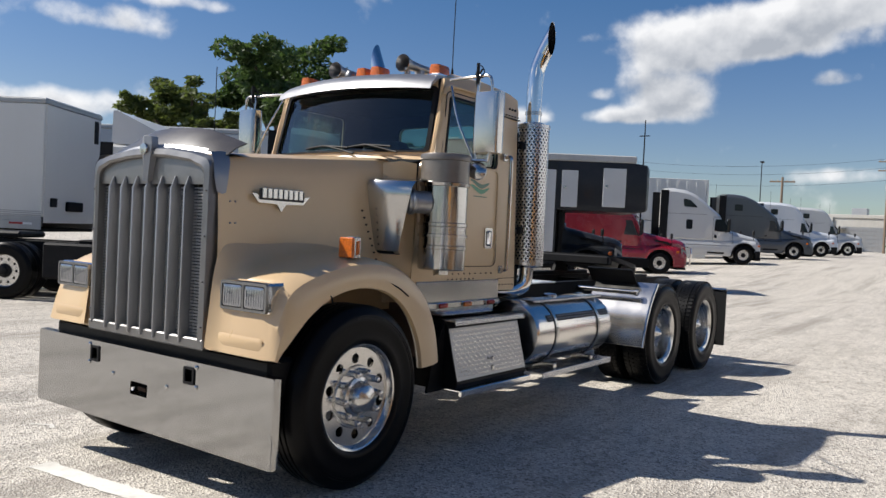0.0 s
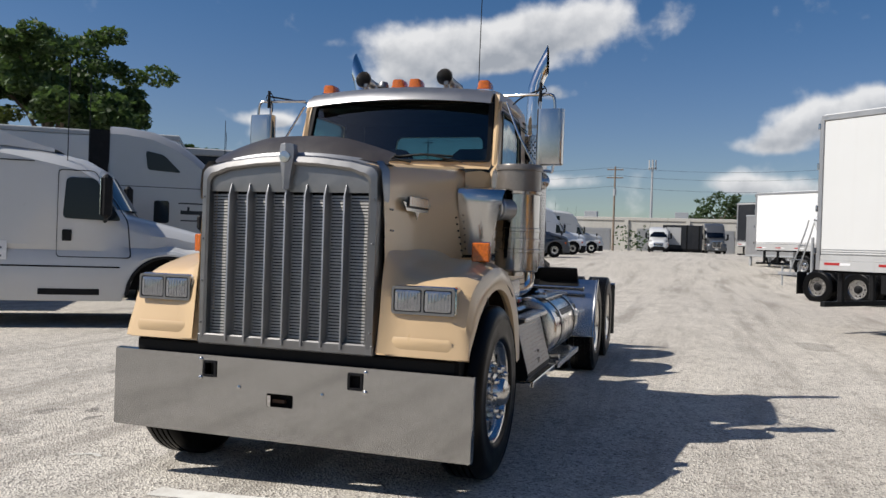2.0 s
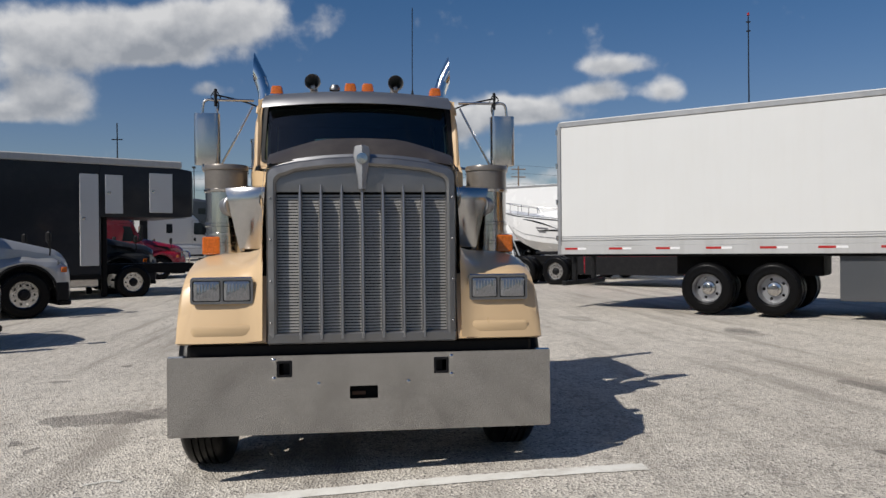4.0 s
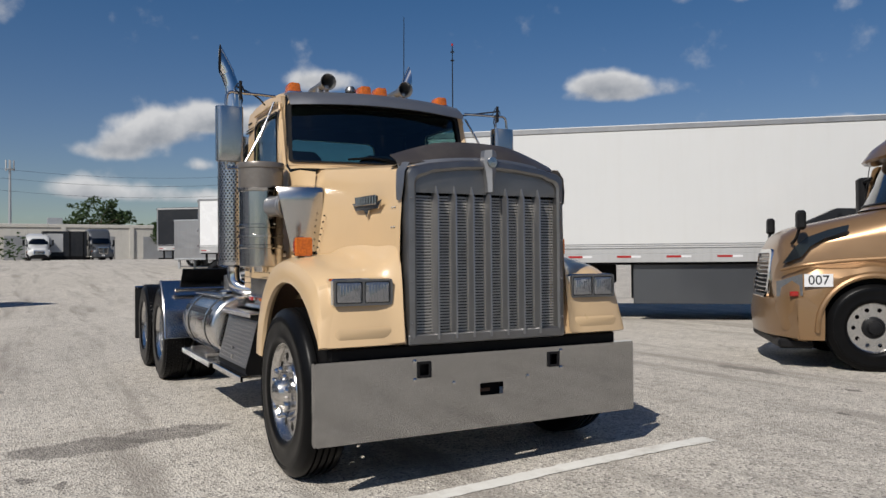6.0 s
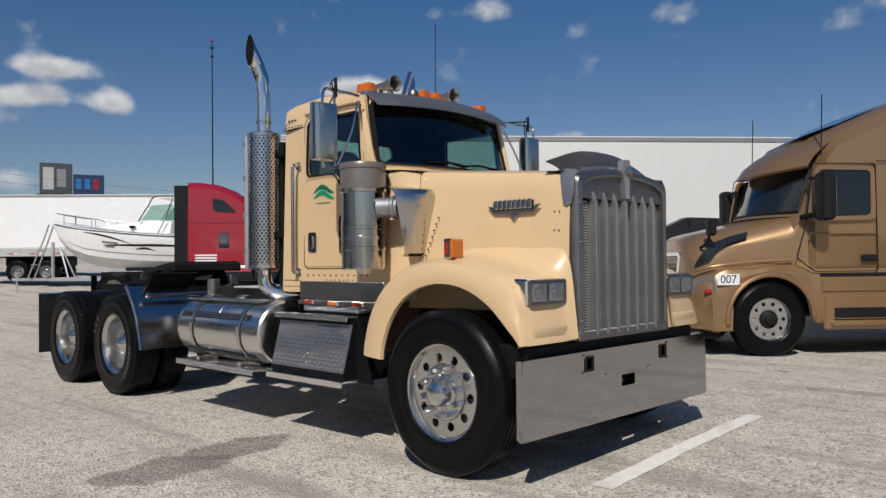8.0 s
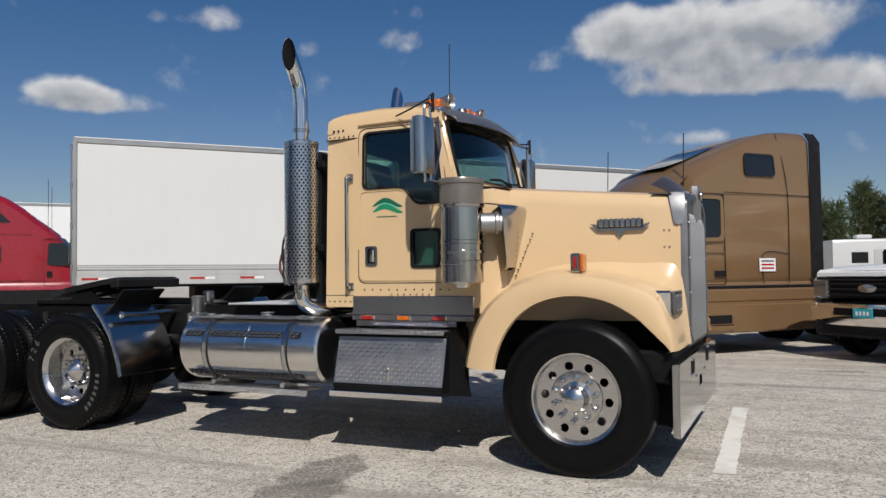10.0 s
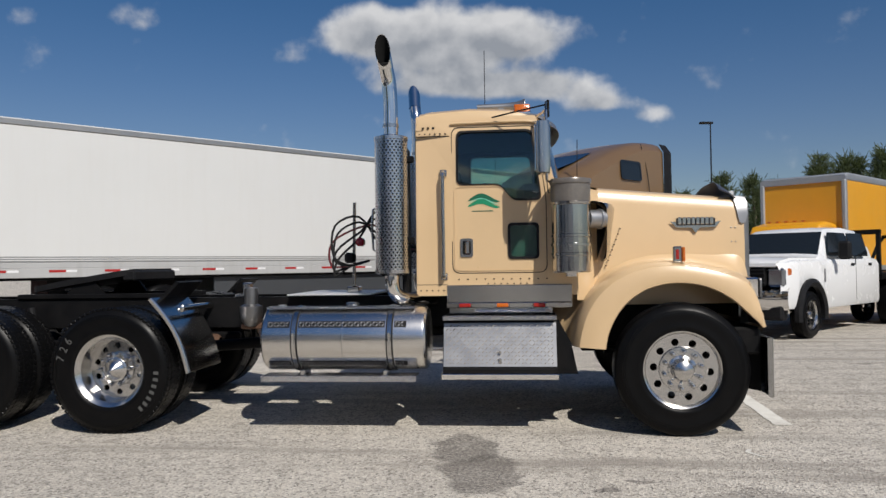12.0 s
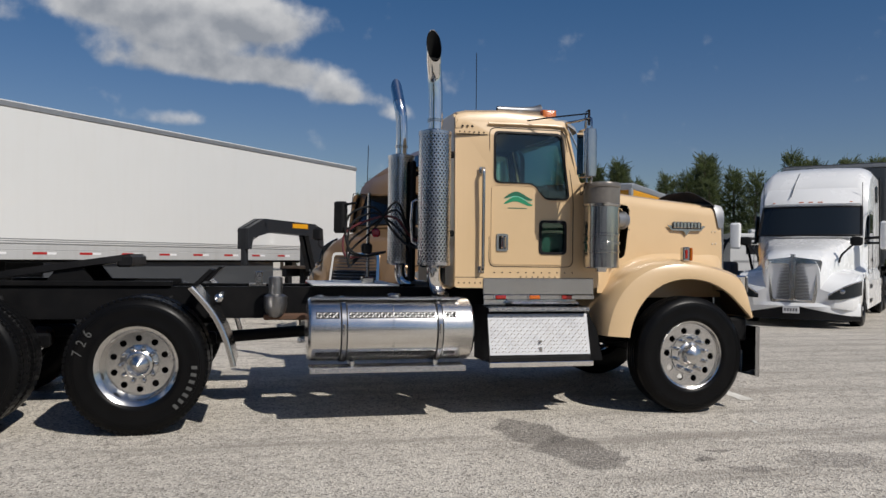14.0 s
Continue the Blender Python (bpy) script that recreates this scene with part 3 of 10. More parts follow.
    def mirror_y(self):
        self.v = [(x, -y, z) for x, y, z in self.v]
        return self


def mesh_of(name, geo, material, sharp=32.0, normals=True):
    me = bpy.data.meshes.new(name)
    me.from_pydata(geo.v, [], geo.f)
    if normals:
        bm = bmesh.new()
        bm.from_mesh(me)
        bmesh.ops.recalc_face_normals(bm, faces=bm.faces)
        bm.to_mesh(me)
        bm.free()
    me.shade_smooth()
    me.set_sharp_from_angle(angle=radians(sharp))
    me.materials.append(material)
    return me


def part(name, geo, material, parent=None, label="", sharp=32.0, normals=True):
    """One mesh object out of a Geo, under a thing or a part."""
    ob = new(name, geo if isinstance(geo, bpy.types.Mesh) else mesh_of(name, geo, material, sharp, normals))
    ob.parent = parent
    if label:
        ob["label"] = label
    if material in (GLASS, GLASS_DARK, SCREEN):
        ob.visible_shadow = False
    return ob


def thing(name, label, category, group="", kind=""):
    return tagged(new(name), label, category, group, kind)


def solid(name, geo, material, label, category, group="", kind="", sharp=32.0):
    """A thing that is a single mesh."""
    return tagged(part(name, geo, material, None, "", sharp), label, category, group, kind)


def arc(cx, cy, r, a0, a1, n):
    return [(cx + r * math.cos(radians(a0 + (a1 - a0) * i / n)), cy + r * math.sin(radians(a0 + (a1 - a0) * i / n))) for i in range(n + 1)]


def rounded(u0, u1, v0, v1, r, n=4):
    """A rectangle with round corners, as a loop."""
    out = []
    for cx, cy, a in ((u1 - r, v0 + r, -90), (u1 - r, v1 - r, 0), (u0 + r, v1 - r, 90), (u0 + r, v0 + r, 180)):
        out += arc(cx, cy, r, a, a + 90, n)
    return out


def soft_loop(pts, r, n=3):
    """A polygon with its corners rounded by r."""
    out = []
    for i, p in enumerate(pts):
        p, a, b = Vector(p), Vector(pts[i - 1]), Vector(pts[(i + 1) % len(pts)])
        d0, d1 = (a - p), (b - p)
        k = min(r, d0.length * 0.45, d1.length * 0.45)
        s, e = p + d0.normalized() * k, p + d1.normalized() * k
        for j in range(n + 1):
            t = j / n
            out.append(tuple((1 - t) ** 2 * s + 2 * t * (1 - t) * p + t * t * e))
    return out


def lerp_at(xs, ys, x):
    return float(np.interp(x, xs, ys))


def words(text, size, material, parent, m, name="lettering"):
    """Flat letters in the built-in font, standing on the pose m."""
    cu = bpy.data.curves.new(name, "FONT")
    cu.body, cu.size, cu.align_x, cu.align_y, cu.extrude = text, size, "CENTER", "CENTER", 0.002
    tmp = bpy.data.objects.new(name, cu)
    scene.collection.objects.link(tmp)
    bpy.context.view_layer.update()
    me = bpy.data.meshes.new_from_object(tmp.evaluated_get(bpy.context.evaluated_depsgraph_get()))
    bpy.data.objects.remove(tmp)
    me.materials.clear()
    me.materials.append(material)
    ob = new(name, me)
    ob.parent = parent
    ob.matrix_basis = m
    return ob


# ---- ground ----
RISE_AT = (8, 15, 27, 34.5, 43, 52, 58, 90, 130, 400)
RISE = (0, 0.06, 0.14, 0.5, 0.83, 1.02, 1.14, 1.5, 1.8, 1.9)


def ground_z(x, y):
    """The lot: a slight crown under the truck, a gentle rise towards the far end."""
    k = min(1.0, max(0.0, (y - 2) / 5))
    return 0.05 + 0.05 * math.tanh(y / 1.2) - 0.06 * k * k * (3 - 2 * k) + lerp_at(RISE_AT, RISE, -x + 0.1 * y - 0.6 * math.sqrt(y * y + 4) + 1.2)


def build_ground():
    def steps(a, b):
        near = list(np.arange(-16, 16.01, 0.4))
        out, d, k = [], 0.5, 16.0
        while k < 1800:
            d *= 1.13
            k += d
            out.append(k)
        return [-v for v in out[::-1]] + near + out
    xs, ys = steps(0, 0), steps(0, 0)
    g = Geo()
    n = len(ys)
    g.add([(x, y, ground_z(x, y)) for x in xs for y in ys], [(i * n + j, (i + 1) * n + j, (i + 1) * n + j + 1, i * n + j + 1) for i in range(len(xs) - 1) for j in range(n - 1)])
    ob = part("ground", g, GROUND, None, "", 60, False)
    return tagged(ob, "worn pale asphalt lot with exposed gravel and oil stains", "ground", "", "structure")


build_ground()


def strip(name, pts, width, label):
    """A worn painted stripe that lies on the ground."""
    rng = random.Random(len(pts) * 7 + int(width * 100))
    g = Geo()
    rows = []
    for i in range(len(pts) - 1):
        a, b = Vector(pts[i]), Vector(pts[i + 1])
        n = max(2, int((b - a).length / 0.04))
        side = Vector((-(b - a).y, (b - a).x)).normalized()
        for k in range(n + 1):
            p = a + (b - a) * k / n
            w0, w1 = width / 2 * rng.uniform(0.82, 1.04), width / 2 * rng.uniform(0.82, 1.04)
            rows.append([p + side * w0, p - side * w1])
    g.loft([[(q.x, q.y, ground_z(q.x, q.y) + 0.005) for q in r] for r in rows], False, False)
    return tagged(part(name, g, LINEWHITE, None, "", 60, False), label, "marking", "", "structure")


strip("road_marking", [(0.90, -0.68), (0.88, 0.5), (0.86, 1.7)], 0.15, "worn white painted line on the asphalt")
strip("chalk_mark", [(0.40, -1.50), (0.36, -1.58), (0.44, -1.72)], 0.035, "small white paint mark on the asphalt")


# ---- wheels ----
def ring_holes(n, rad, r, seg=10, start=0.0):
    return [[(rad * math.cos(a) + r * math.cos(2 * math.pi * k / seg), rad * math.sin(a) + r * math.sin(2 * math.pi * k / seg)) for k in range(seg)]
            for a in (start + 2 * math.pi * i / n for i in range(n))]


def circle(r, seg):
    return [(r * math.cos(2 * math.pi * i / seg), r * math.sin(2 * math.pi * i / seg)) for i in range(seg)]


OUT = (0, 1, 0)


def tyre_geo(r, w, bead, seg=56, blocks=0):
    h = w / 2
    ribs = [(bead + (r - bead) * k, h * (0.985 + 0.022 * (i % 2))) for i, k in enumerate((0.80, 0.76, 0.755, 0.70, 0.695, 0.64))]
    prof = [(bead, -h * 0.80), (bead + 0.02, -h * 0.94), (bead + (r - bead) * 0.45, -h), (r - 0.035, -h * 0.93), (r - 0.012, -h * 0.82), (r, -h * 0.70)]
    for g0 in (-0.42, -0.14, 0.14, 0.42):
        prof += [(r + 0.003, h * (g0 - 0.05)), (r - 0.013, h * (g0 - 0.04)), (r - 0.013, h * (g0 + 0.04)), (r + 0.003, h * (g0 + 0.05))]
    prof += [(r, h * 0.70), (r - 0.012, h * 0.82), (r - 0.035, h * 0.93)] + ribs + [(bead + (r - bead) * 0.58, h * 1.0), (bead + (r - bead) * 0.45, h * 0.99), (bead + (r - bead) * 0.25, h * 0.985), (bead + (r - bead) * 0.22, h * 1.0), (bead + (r - bead) * 0.15, h * 0.985), (bead + 0.02, h * 0.94), (bead, h * 0.80)]
    g = Geo().lathe(prof, seg, (0, 0, 0), OUT)
    if blocks:
        for i in range(blocks):
            a = 2 * math.pi * i / blocks
            for s in (-1, 1):
                q = Geo().box(-0.019, 0.019, h * 0.50, h * 0.86, -0.016, 0.0075, 0.004)
                q.moved(Matrix.Rotation(a + s * 0.02, 4, "Y") @ Matrix.Translation((0, 0, r - 0.004)))
                if s < 0:
                    q.mirror_y()
                g.add(q.v, q.f)
                q = Geo().box(-0.020, 0.020, h * 0.03, h * 0.47, -0.016, 0.0075, 0.004)
                q.moved(Matrix.Rotation(a + 0.06 * s, 4, "Y") @ Matrix.Translation((0, 0, r - 0.004)) @ Matrix.Rotation(0.35, 4, "Z"))
                if s < 0:
                    q.mirror_y()
                g.add(q.v, q.f)
    return g


def place_y(y):
    return lambda u, v, w: (u, y - w, v)


WHEELS = {}


def wheel_meshes(kind):
    """Meshes of a wheel, outer face towards +y: (name, mesh, material, label)."""
    if kind in WHEELS:
        return WHEELS[kind]
    out = []
    if kind == "steer":
        rim = Geo().plate(circle(0.285, 40), [circle(0.075, 16)] + ring_holes(10, 0.222, 0.030, 12), 0.018, place_y(0.085))
        rim.lathe([(0.255, -0.12), (0.262, 0.03), (0.285, 0.085), (0.292, 0.093), (0.300, 0.118), (0.318, 0.128), (0.325, 0.122), (0.318, 0.108)], 56, (0, 0, 0), OUT)
        rim.lathe([(0.185, 0.085), (0.178, 0.098), (0.12, 0.102), (0.08, 0.100)], 40, (0, 0, 0), OUT)
        out.append(("wheel", rim, WHEEL, "polished aluminium truck wheel with ten hand holes"))
        cap = Geo().lathe([(0.118, 0.095), (0.115, 0.112), (0.095, 0.120), (0.088, 0.150), (0.075, 0.178), (0.045, 0.196), (0.002, 0.203)], 28, (0, 0, 0), OUT)
        out.append(("hub_cap", cap, WHEEL, ""))
        tyre = tyre_geo(0.53, 0.285, 0.300)
        out.append(("tyre", tyre, RUBBER, "black ribbed steer tyre"))
        nut_r, nut_y, nut_n = 0.148, 0.10, 10
    elif kind == "drive":
        rim = Geo().plate(circle(0.252, 40), [circle(0.06, 16)] + ring_holes(10, 0.200, 0.026, 12), 0.018, place_y(-0.045))
        rim.lathe([(0.252, -0.045), (0.262, 0.0), (0.270, 0.09), (0.290, 0.112), (0.318, 0.128), (0.325, 0.122), (0.318, 0.108)], 56, (0, 0, 0), OUT)
        out.append(("wheel", rim, WHEEL, "deep-dish polished aluminium truck wheel"))
        cap = Geo().lathe([(0.150, -0.045), (0.146, -0.02), (0.115, -0.012), (0.108, 0.025), (0.098, 0.032), (0.088, 0.034), (0.05, 0.068), (0.002, 0.098)], 28, (0, 0, 0), OUT)
        out.append(("hub_cap", cap, WHEEL, "pointed chrome hub cap"))
        out.append(("tyre", tyre_geo(0.53, 0.285, 0.300, 72, 68), RUBBER, "black block-tread drive tyre"))
        nut_r, nut_y, nut_n = 0.132, -0.02, 10
    elif kind == "inner":
        out.append(("wheel", Geo().lathe([(0.255, -0.12), (0.262, 0.12), (0.31, 0.125)], 32, (0, 0, 0), OUT), STEEL, "inner steel wheel of a pair"))
        out.append(("tyre", tyre_geo(0.53, 0.285, 0.300, 72, 68), RUBBER, ""))
        nut_n = 0
    elif kind == "plain":
        rim = Geo().plate(circle(0.275, 30), [circle(0.05, 12)] + ring_holes(10, 0.212, 0.026, 8), 0.015, place_y(0.07))
        rim.lathe([(0.25, -0.1), (0.262, 0.03), (0.275, 0.07), (0.29, 0.10), (0.31, 0.118), (0.305, 0.10)], 32, (0, 0, 0), OUT)
        out.append(("wheel", rim, WHEEL, ""))
        out.append(("hub_cap", Geo().lathe([(0.13, 0.07), (0.12, 0.10), (0.085, 0.115), (0.07, 0.15), (0.002, 0.16)], 20, (0, 0, 0), OUT), DARK, ""))
        out.append(("tyre", tyre_geo(0.51, 0.28, 0.29, 40), RUBBER, ""))
        nut_n = 0
    elif kind == "trailer":
        rim = Geo().plate(circle(0.25, 30), [circle(0.06, 12)] + ring_holes(5, 0.195, 0.032, 8), 0.015, place_y(-0.05))
        rim.lathe([(0.25, -0.05), (0.262, 0.05), (0.29, 0.10), (0.31, 0.118), (0.305, 0.10)], 32, (0, 0, 0), OUT)
        out.append(("wheel", rim, ALU, ""))
        out.append(("hub_cap", Geo().lathe([(0.15, -0.05), (0.13, -0.01), (0.085, 0.0), (0.08, 0.07), (0.002, 0.075)], 16, (0, 0, 0), OUT), STEEL, ""))
        out.append(("tyre", tyre_geo(0.51, 0.28, 0.29, 40), RUBBER, ""))
        nut_n = 0
    elif kind == "car":
        rim = Geo().plate(circle(0.235, 30), [circle(0.03, 10)] + ring_holes(6, 0.150, 0.05, 10), 0.02, place_y(0.085))
        rim.lathe([(0.21, -0.1), (0.22, 0.03), (0.235, 0.085), (0.25, 0.11), (0.255, 0.10)], 32, (0, 0, 0), OUT)
        out.append(("wheel", rim, STEEL, ""))
        out.append(("hub_cap", Geo().lathe([(0.07, 0.085), (0.06, 0.11), (0.002, 0.115)], 16, (0, 0, 0), OUT), STEEL, ""))
        out.append(("tyre", tyre_geo(0.41, 0.26, 0.245, 40), RUBBER, ""))
        nut_n = 0
    meshes = [(n, mesh_of(n, g, m, 30), m, lab) for n, g, m, lab in out]
    if nut_n:
        nut = Geo().cyl((0, 0, 0), (0, 0.035, 0), 0.020, 6).lathe([(0.019, 0.03), (0.019, 0.05), (0.012, 0.062), (0.001, 0.066)], 8, (0, 0, 0), OUT)
        nm = mesh_of("lug_nut", nut, WHEEL, 30)
        meshes += [("lug_nut", nm, WHEEL, (nut_r * math.cos(2 * math.pi * (i + 0.5) / nut_n), nut_y, nut_r * math.sin(2 * math.pi * (i + 0.5) / nut_n))) for i in range(nut_n)]
    WHEELS[kind] = meshes
    return meshes


def wheel(parent, kind, x, y, z, spin=0.0, scale=1.0, label=""):
    """One wheel; its outer face looks away from the middle line."""
    top = None
    for name, me, m, lab in wheel_meshes(kind):
        ob = new(name, me)
        if name == "wheel":
            top = ob
            ob.parent = parent
            ob.matrix_basis = pose(x, y, z, 0, 0, 0 if y > 0 else 180) @ Matrix.Rotation(radians(spin), 4, "Y") @ Matrix.Scale(scale, 4)
            if label or lab:
                ob["label"] = label or lab
        else:
            ob.parent = top
            if isinstance(lab, tuple):
                ob.location = lab
            elif lab:
                ob["label"] = lab
    return top


# ---- the cream day-cab truck ----
truck = thing("semi_truck", "cream day-cab semi truck with long hood and polished steel bumper", "truck")
WZ = {1: 0.612, -1: 0.548}


def hood():
    """Long hood: half section from the middle to the side, swept along the truck."""
    xs = [0.64, 0.44, 0.0, -0.35, -0.60, -0.70]
    tops = [1.955, 1.98, 2.015, 2.045, 2.065, 2.07]
    half = [0.578, 0.588, 0.620, 0.655, 0.69, 0.70]
    rings = []
    for x, t, h in zip(xs, tops, half):
        pts = []
        for s in (1, -1):
            side = [(h + 0.03, 1.05), (h + 0.03, 1.30), (h + 0.02, 1.6), (h + 0.004, t - 0.13), (h - 0.008, t - 0.06), (h - 0.035, t - 0.022), (h - 0.09, t - 0.002), (h * 0.45, t + 0.012)]
            pts += [(x, s * y, z) for y, z in (side if s > 0 else side[::-1])]
        rings.append(pts)
    part("hood", Geo().loft(rings, False, False), CREAM, truck, "cream hood with slight wear")


hood()


CREST = [(-0.87, 0.73), (-0.85, 0.84), (-0.80, 1.00), (-0.70, 1.17), (-0.55, 1.30), (-0.36, 1.385), (-0.12, 1.42), (0.12, 1.405), (0.32, 1.365), (0.47, 1.325), (0.56, 1.27), (0.61, 1.16), (0.645, 1.02), (0.67, 0.89)]
LIP = [(-0.60, 0.71), (-0.585, 0.80), (-0.545, 0.91), (-0.48, 1.02), (-0.385, 1.12), (-0.25, 1.20), (-0.08, 1.24), (0.10, 1.235), (0.26, 1.19), (0.40, 1.11), (0.49, 1.03), (0.55, 0.97), (0.60, 0.92), (0.63, 0.88)]



def smooth_line(pts, n=4):
    """The same line with softly curved steps between its points."""
    out = []
    for i in range(len(pts) - 1):
        p = [Vector(pts[max(0, min(len(pts) - 1, i + d))]) for d in (-1, 0, 1, 2)]
        for j in range(n):
            q = j / n
            out.append(tuple(0.5 * (2 * p[1] + (p[2] - p[0]) * q + (2 * p[0] - 5 * p[1] + 4 * p[2] - p[3]) * q * q + (3 * p[1] - p[0] - 3 * p[2] + p[3]) * q ** 3)))
    return out + [tuple(pts[-1])]


CREST, LIP = smooth_line(CREST), smooth_line(LIP)


def fender(s):
    rings = []
    for (cx, cz), (lx, lz) in zip(CREST, LIP):
        def at(k, y):
            return (cx + (lx - cx) * k, s * y, cz + (lz - cz) * k)
        rings.append([at(-0.75, 0.60), at(-0.34, 0.645), at(-0.13, 0.695), at(-0.03, 0.76), at(0.0, 0.83), at(0.015, 0.93), at(0.09, 1.025), at(0.24, 1.085), at(0.5, 1.108), at(0.85, 1.112), at(1.0, 1.108), at(1.03, 1.085), at(0.98, 1.06)])
    body = part("fender", Geo().loft(rings, False, False), CREAM, truck, "cream wheel-arch fender with scuffs" if s > 0 else "cream wheel-arch fender")
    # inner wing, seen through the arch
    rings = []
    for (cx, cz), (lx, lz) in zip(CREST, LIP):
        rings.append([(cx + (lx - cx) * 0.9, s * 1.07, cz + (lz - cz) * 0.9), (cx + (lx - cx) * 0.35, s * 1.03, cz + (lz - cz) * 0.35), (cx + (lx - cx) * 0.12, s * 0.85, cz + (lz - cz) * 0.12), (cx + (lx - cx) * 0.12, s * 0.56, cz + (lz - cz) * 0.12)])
    part("fender_liner", Geo().loft(rings, False, False), CREAM_IN, body, "dark brown inside of the arch")
    # front face under the headlamp
    part("front_panel", Geo().loft([[(0.585, s * 0.58, 1.28), (0.585, s * 0.95, 1.28), (0.545, s * 1.075, 1.23)], [(0.64, s * 0.58, 1.06), (0.64, s * 1.0, 1.06), (0.60, s * 1.10, 1.04)], [(0.675, s * 0.58, 0.885), (0.675, s * 1.03, 0.885), (0.645, s * 1.112, 0.885)], [(0.60, s * 0.58, 0.87), (0.60, s * 1.03, 0.87), (0.60, s * 1.105, 0.87)]], False, False), CREAM, body)
    part("panel_rib", Geo().loft([rounded_x(0.662, s * 0.66, s * 1.02, 0.915, 0.99, 0.02), rounded_x(0.668, s * 0.675, s * 1.005, 0.925, 0.98, 0.015)], True, True), CREAM, body)
    # headlamp: a shallow chrome box with two fluted rectangular lenses
    lamp = part("headlamp", Geo().box(0.50, 0.632, s * 0.652, s * 1.028, 1.112, 1.276, 0.014), CHROME, body, "twin rectangular headlamp in a chrome housing")
    part("lamp_back", Geo().box(0.615, 0.638, s * 0.664, s * 1.016, 1.122, 1.266, 0.004), DARK, lamp)
    rim = Geo().plate(rounded(s * 0.84 - 0.183, s * 0.84 + 0.183, 1.117, 1.271, 0.016), [rounded(s * 0.84 - 0.170, s * 0.84 - 0.006, 1.131, 1.257, 0.012), rounded(s * 0.84 + 0.006, s * 0.84 + 0.170, 1.131, 1.257, 0.012)], 0.016, lambda u, v, w: (0.636 + w, u, v))
    part("bezel", rim, GRILLE, lamp)
    for k in (-1, 1):
        c = s * 0.84 + k * 0.088
        part("lens", Geo().loft([[(x, c + dy * f, 1.194 + dz * f) for dy, dz in rounded(-0.078, 0.078, -0.060, 0.060, 0.012)] for x, f in ((0.640, 1.0), (0.650, 0.96), (0.654, 0.8))], True, True), LAMPGLASS, lamp)
        for q in range(-3, 4):
            part("flute", Geo().box(0.6535, 0.6565, c + q * 0.019 - 0.003, c + q * 0.019 + 0.003, 1.150, 1.238, 0.001), LAMPGLASS, lamp)
    # turn signal on the crest
    sig = part("turn_signal", Geo().box(-0.040, 0.03, s * 0.985, s * 1.045, 1.405, 1.535, 0.008), STEEL, body)
    part("amber_lens", Geo().box(0.028, 0.052, s * 0.945, s * 1.06, 1.41, 1.53, 0.008), AMBER, sig, "amber turn lamp")
    part("side_lens", Geo().box(-0.022, 0.004, s * 1.043, s * 1.052, 1.43, 1.51, 0.006), AMBER if s > 0 else RED_LENS, sig)
    part("stalk", Geo().cyl((-0.01, s * 1.0, 1.36), (-0.01, s * 1.0, 1.41), 0.02, 10), DARK, sig)
    return body


def rounded_x(x, y0, y1, z0, z1, r):
    return [(x, u, v) for u, v in rounded(min(y0, y1), max(y0, y1), z0, z1, r, 2)]


for s in (1, -1):
    fender(s)
# scuffs on the left fender
for scratch in ([(0.34, 1.075, 1.30), (0.315, 1.093, 1.27), (0.30, 1.102, 1.235), (0.26, 1.108, 1.20), (0.25, 1.112, 1.16)], [(0.11, 1.06, 1.37), (0.08, 1.088, 1.33), (0.075, 1.098, 1.31), (0.05, 1.106, 1.27)], [(-0.19, 1.10, 1.29), (-0.28, 1.108, 1.25), (-0.33, 1.11, 1.23), (-0.42, 1.112, 1.18)]):
    part("scuff", Geo().tube(scratch, 0.0055, 5), DARK, truck, "dark crack in the paint")


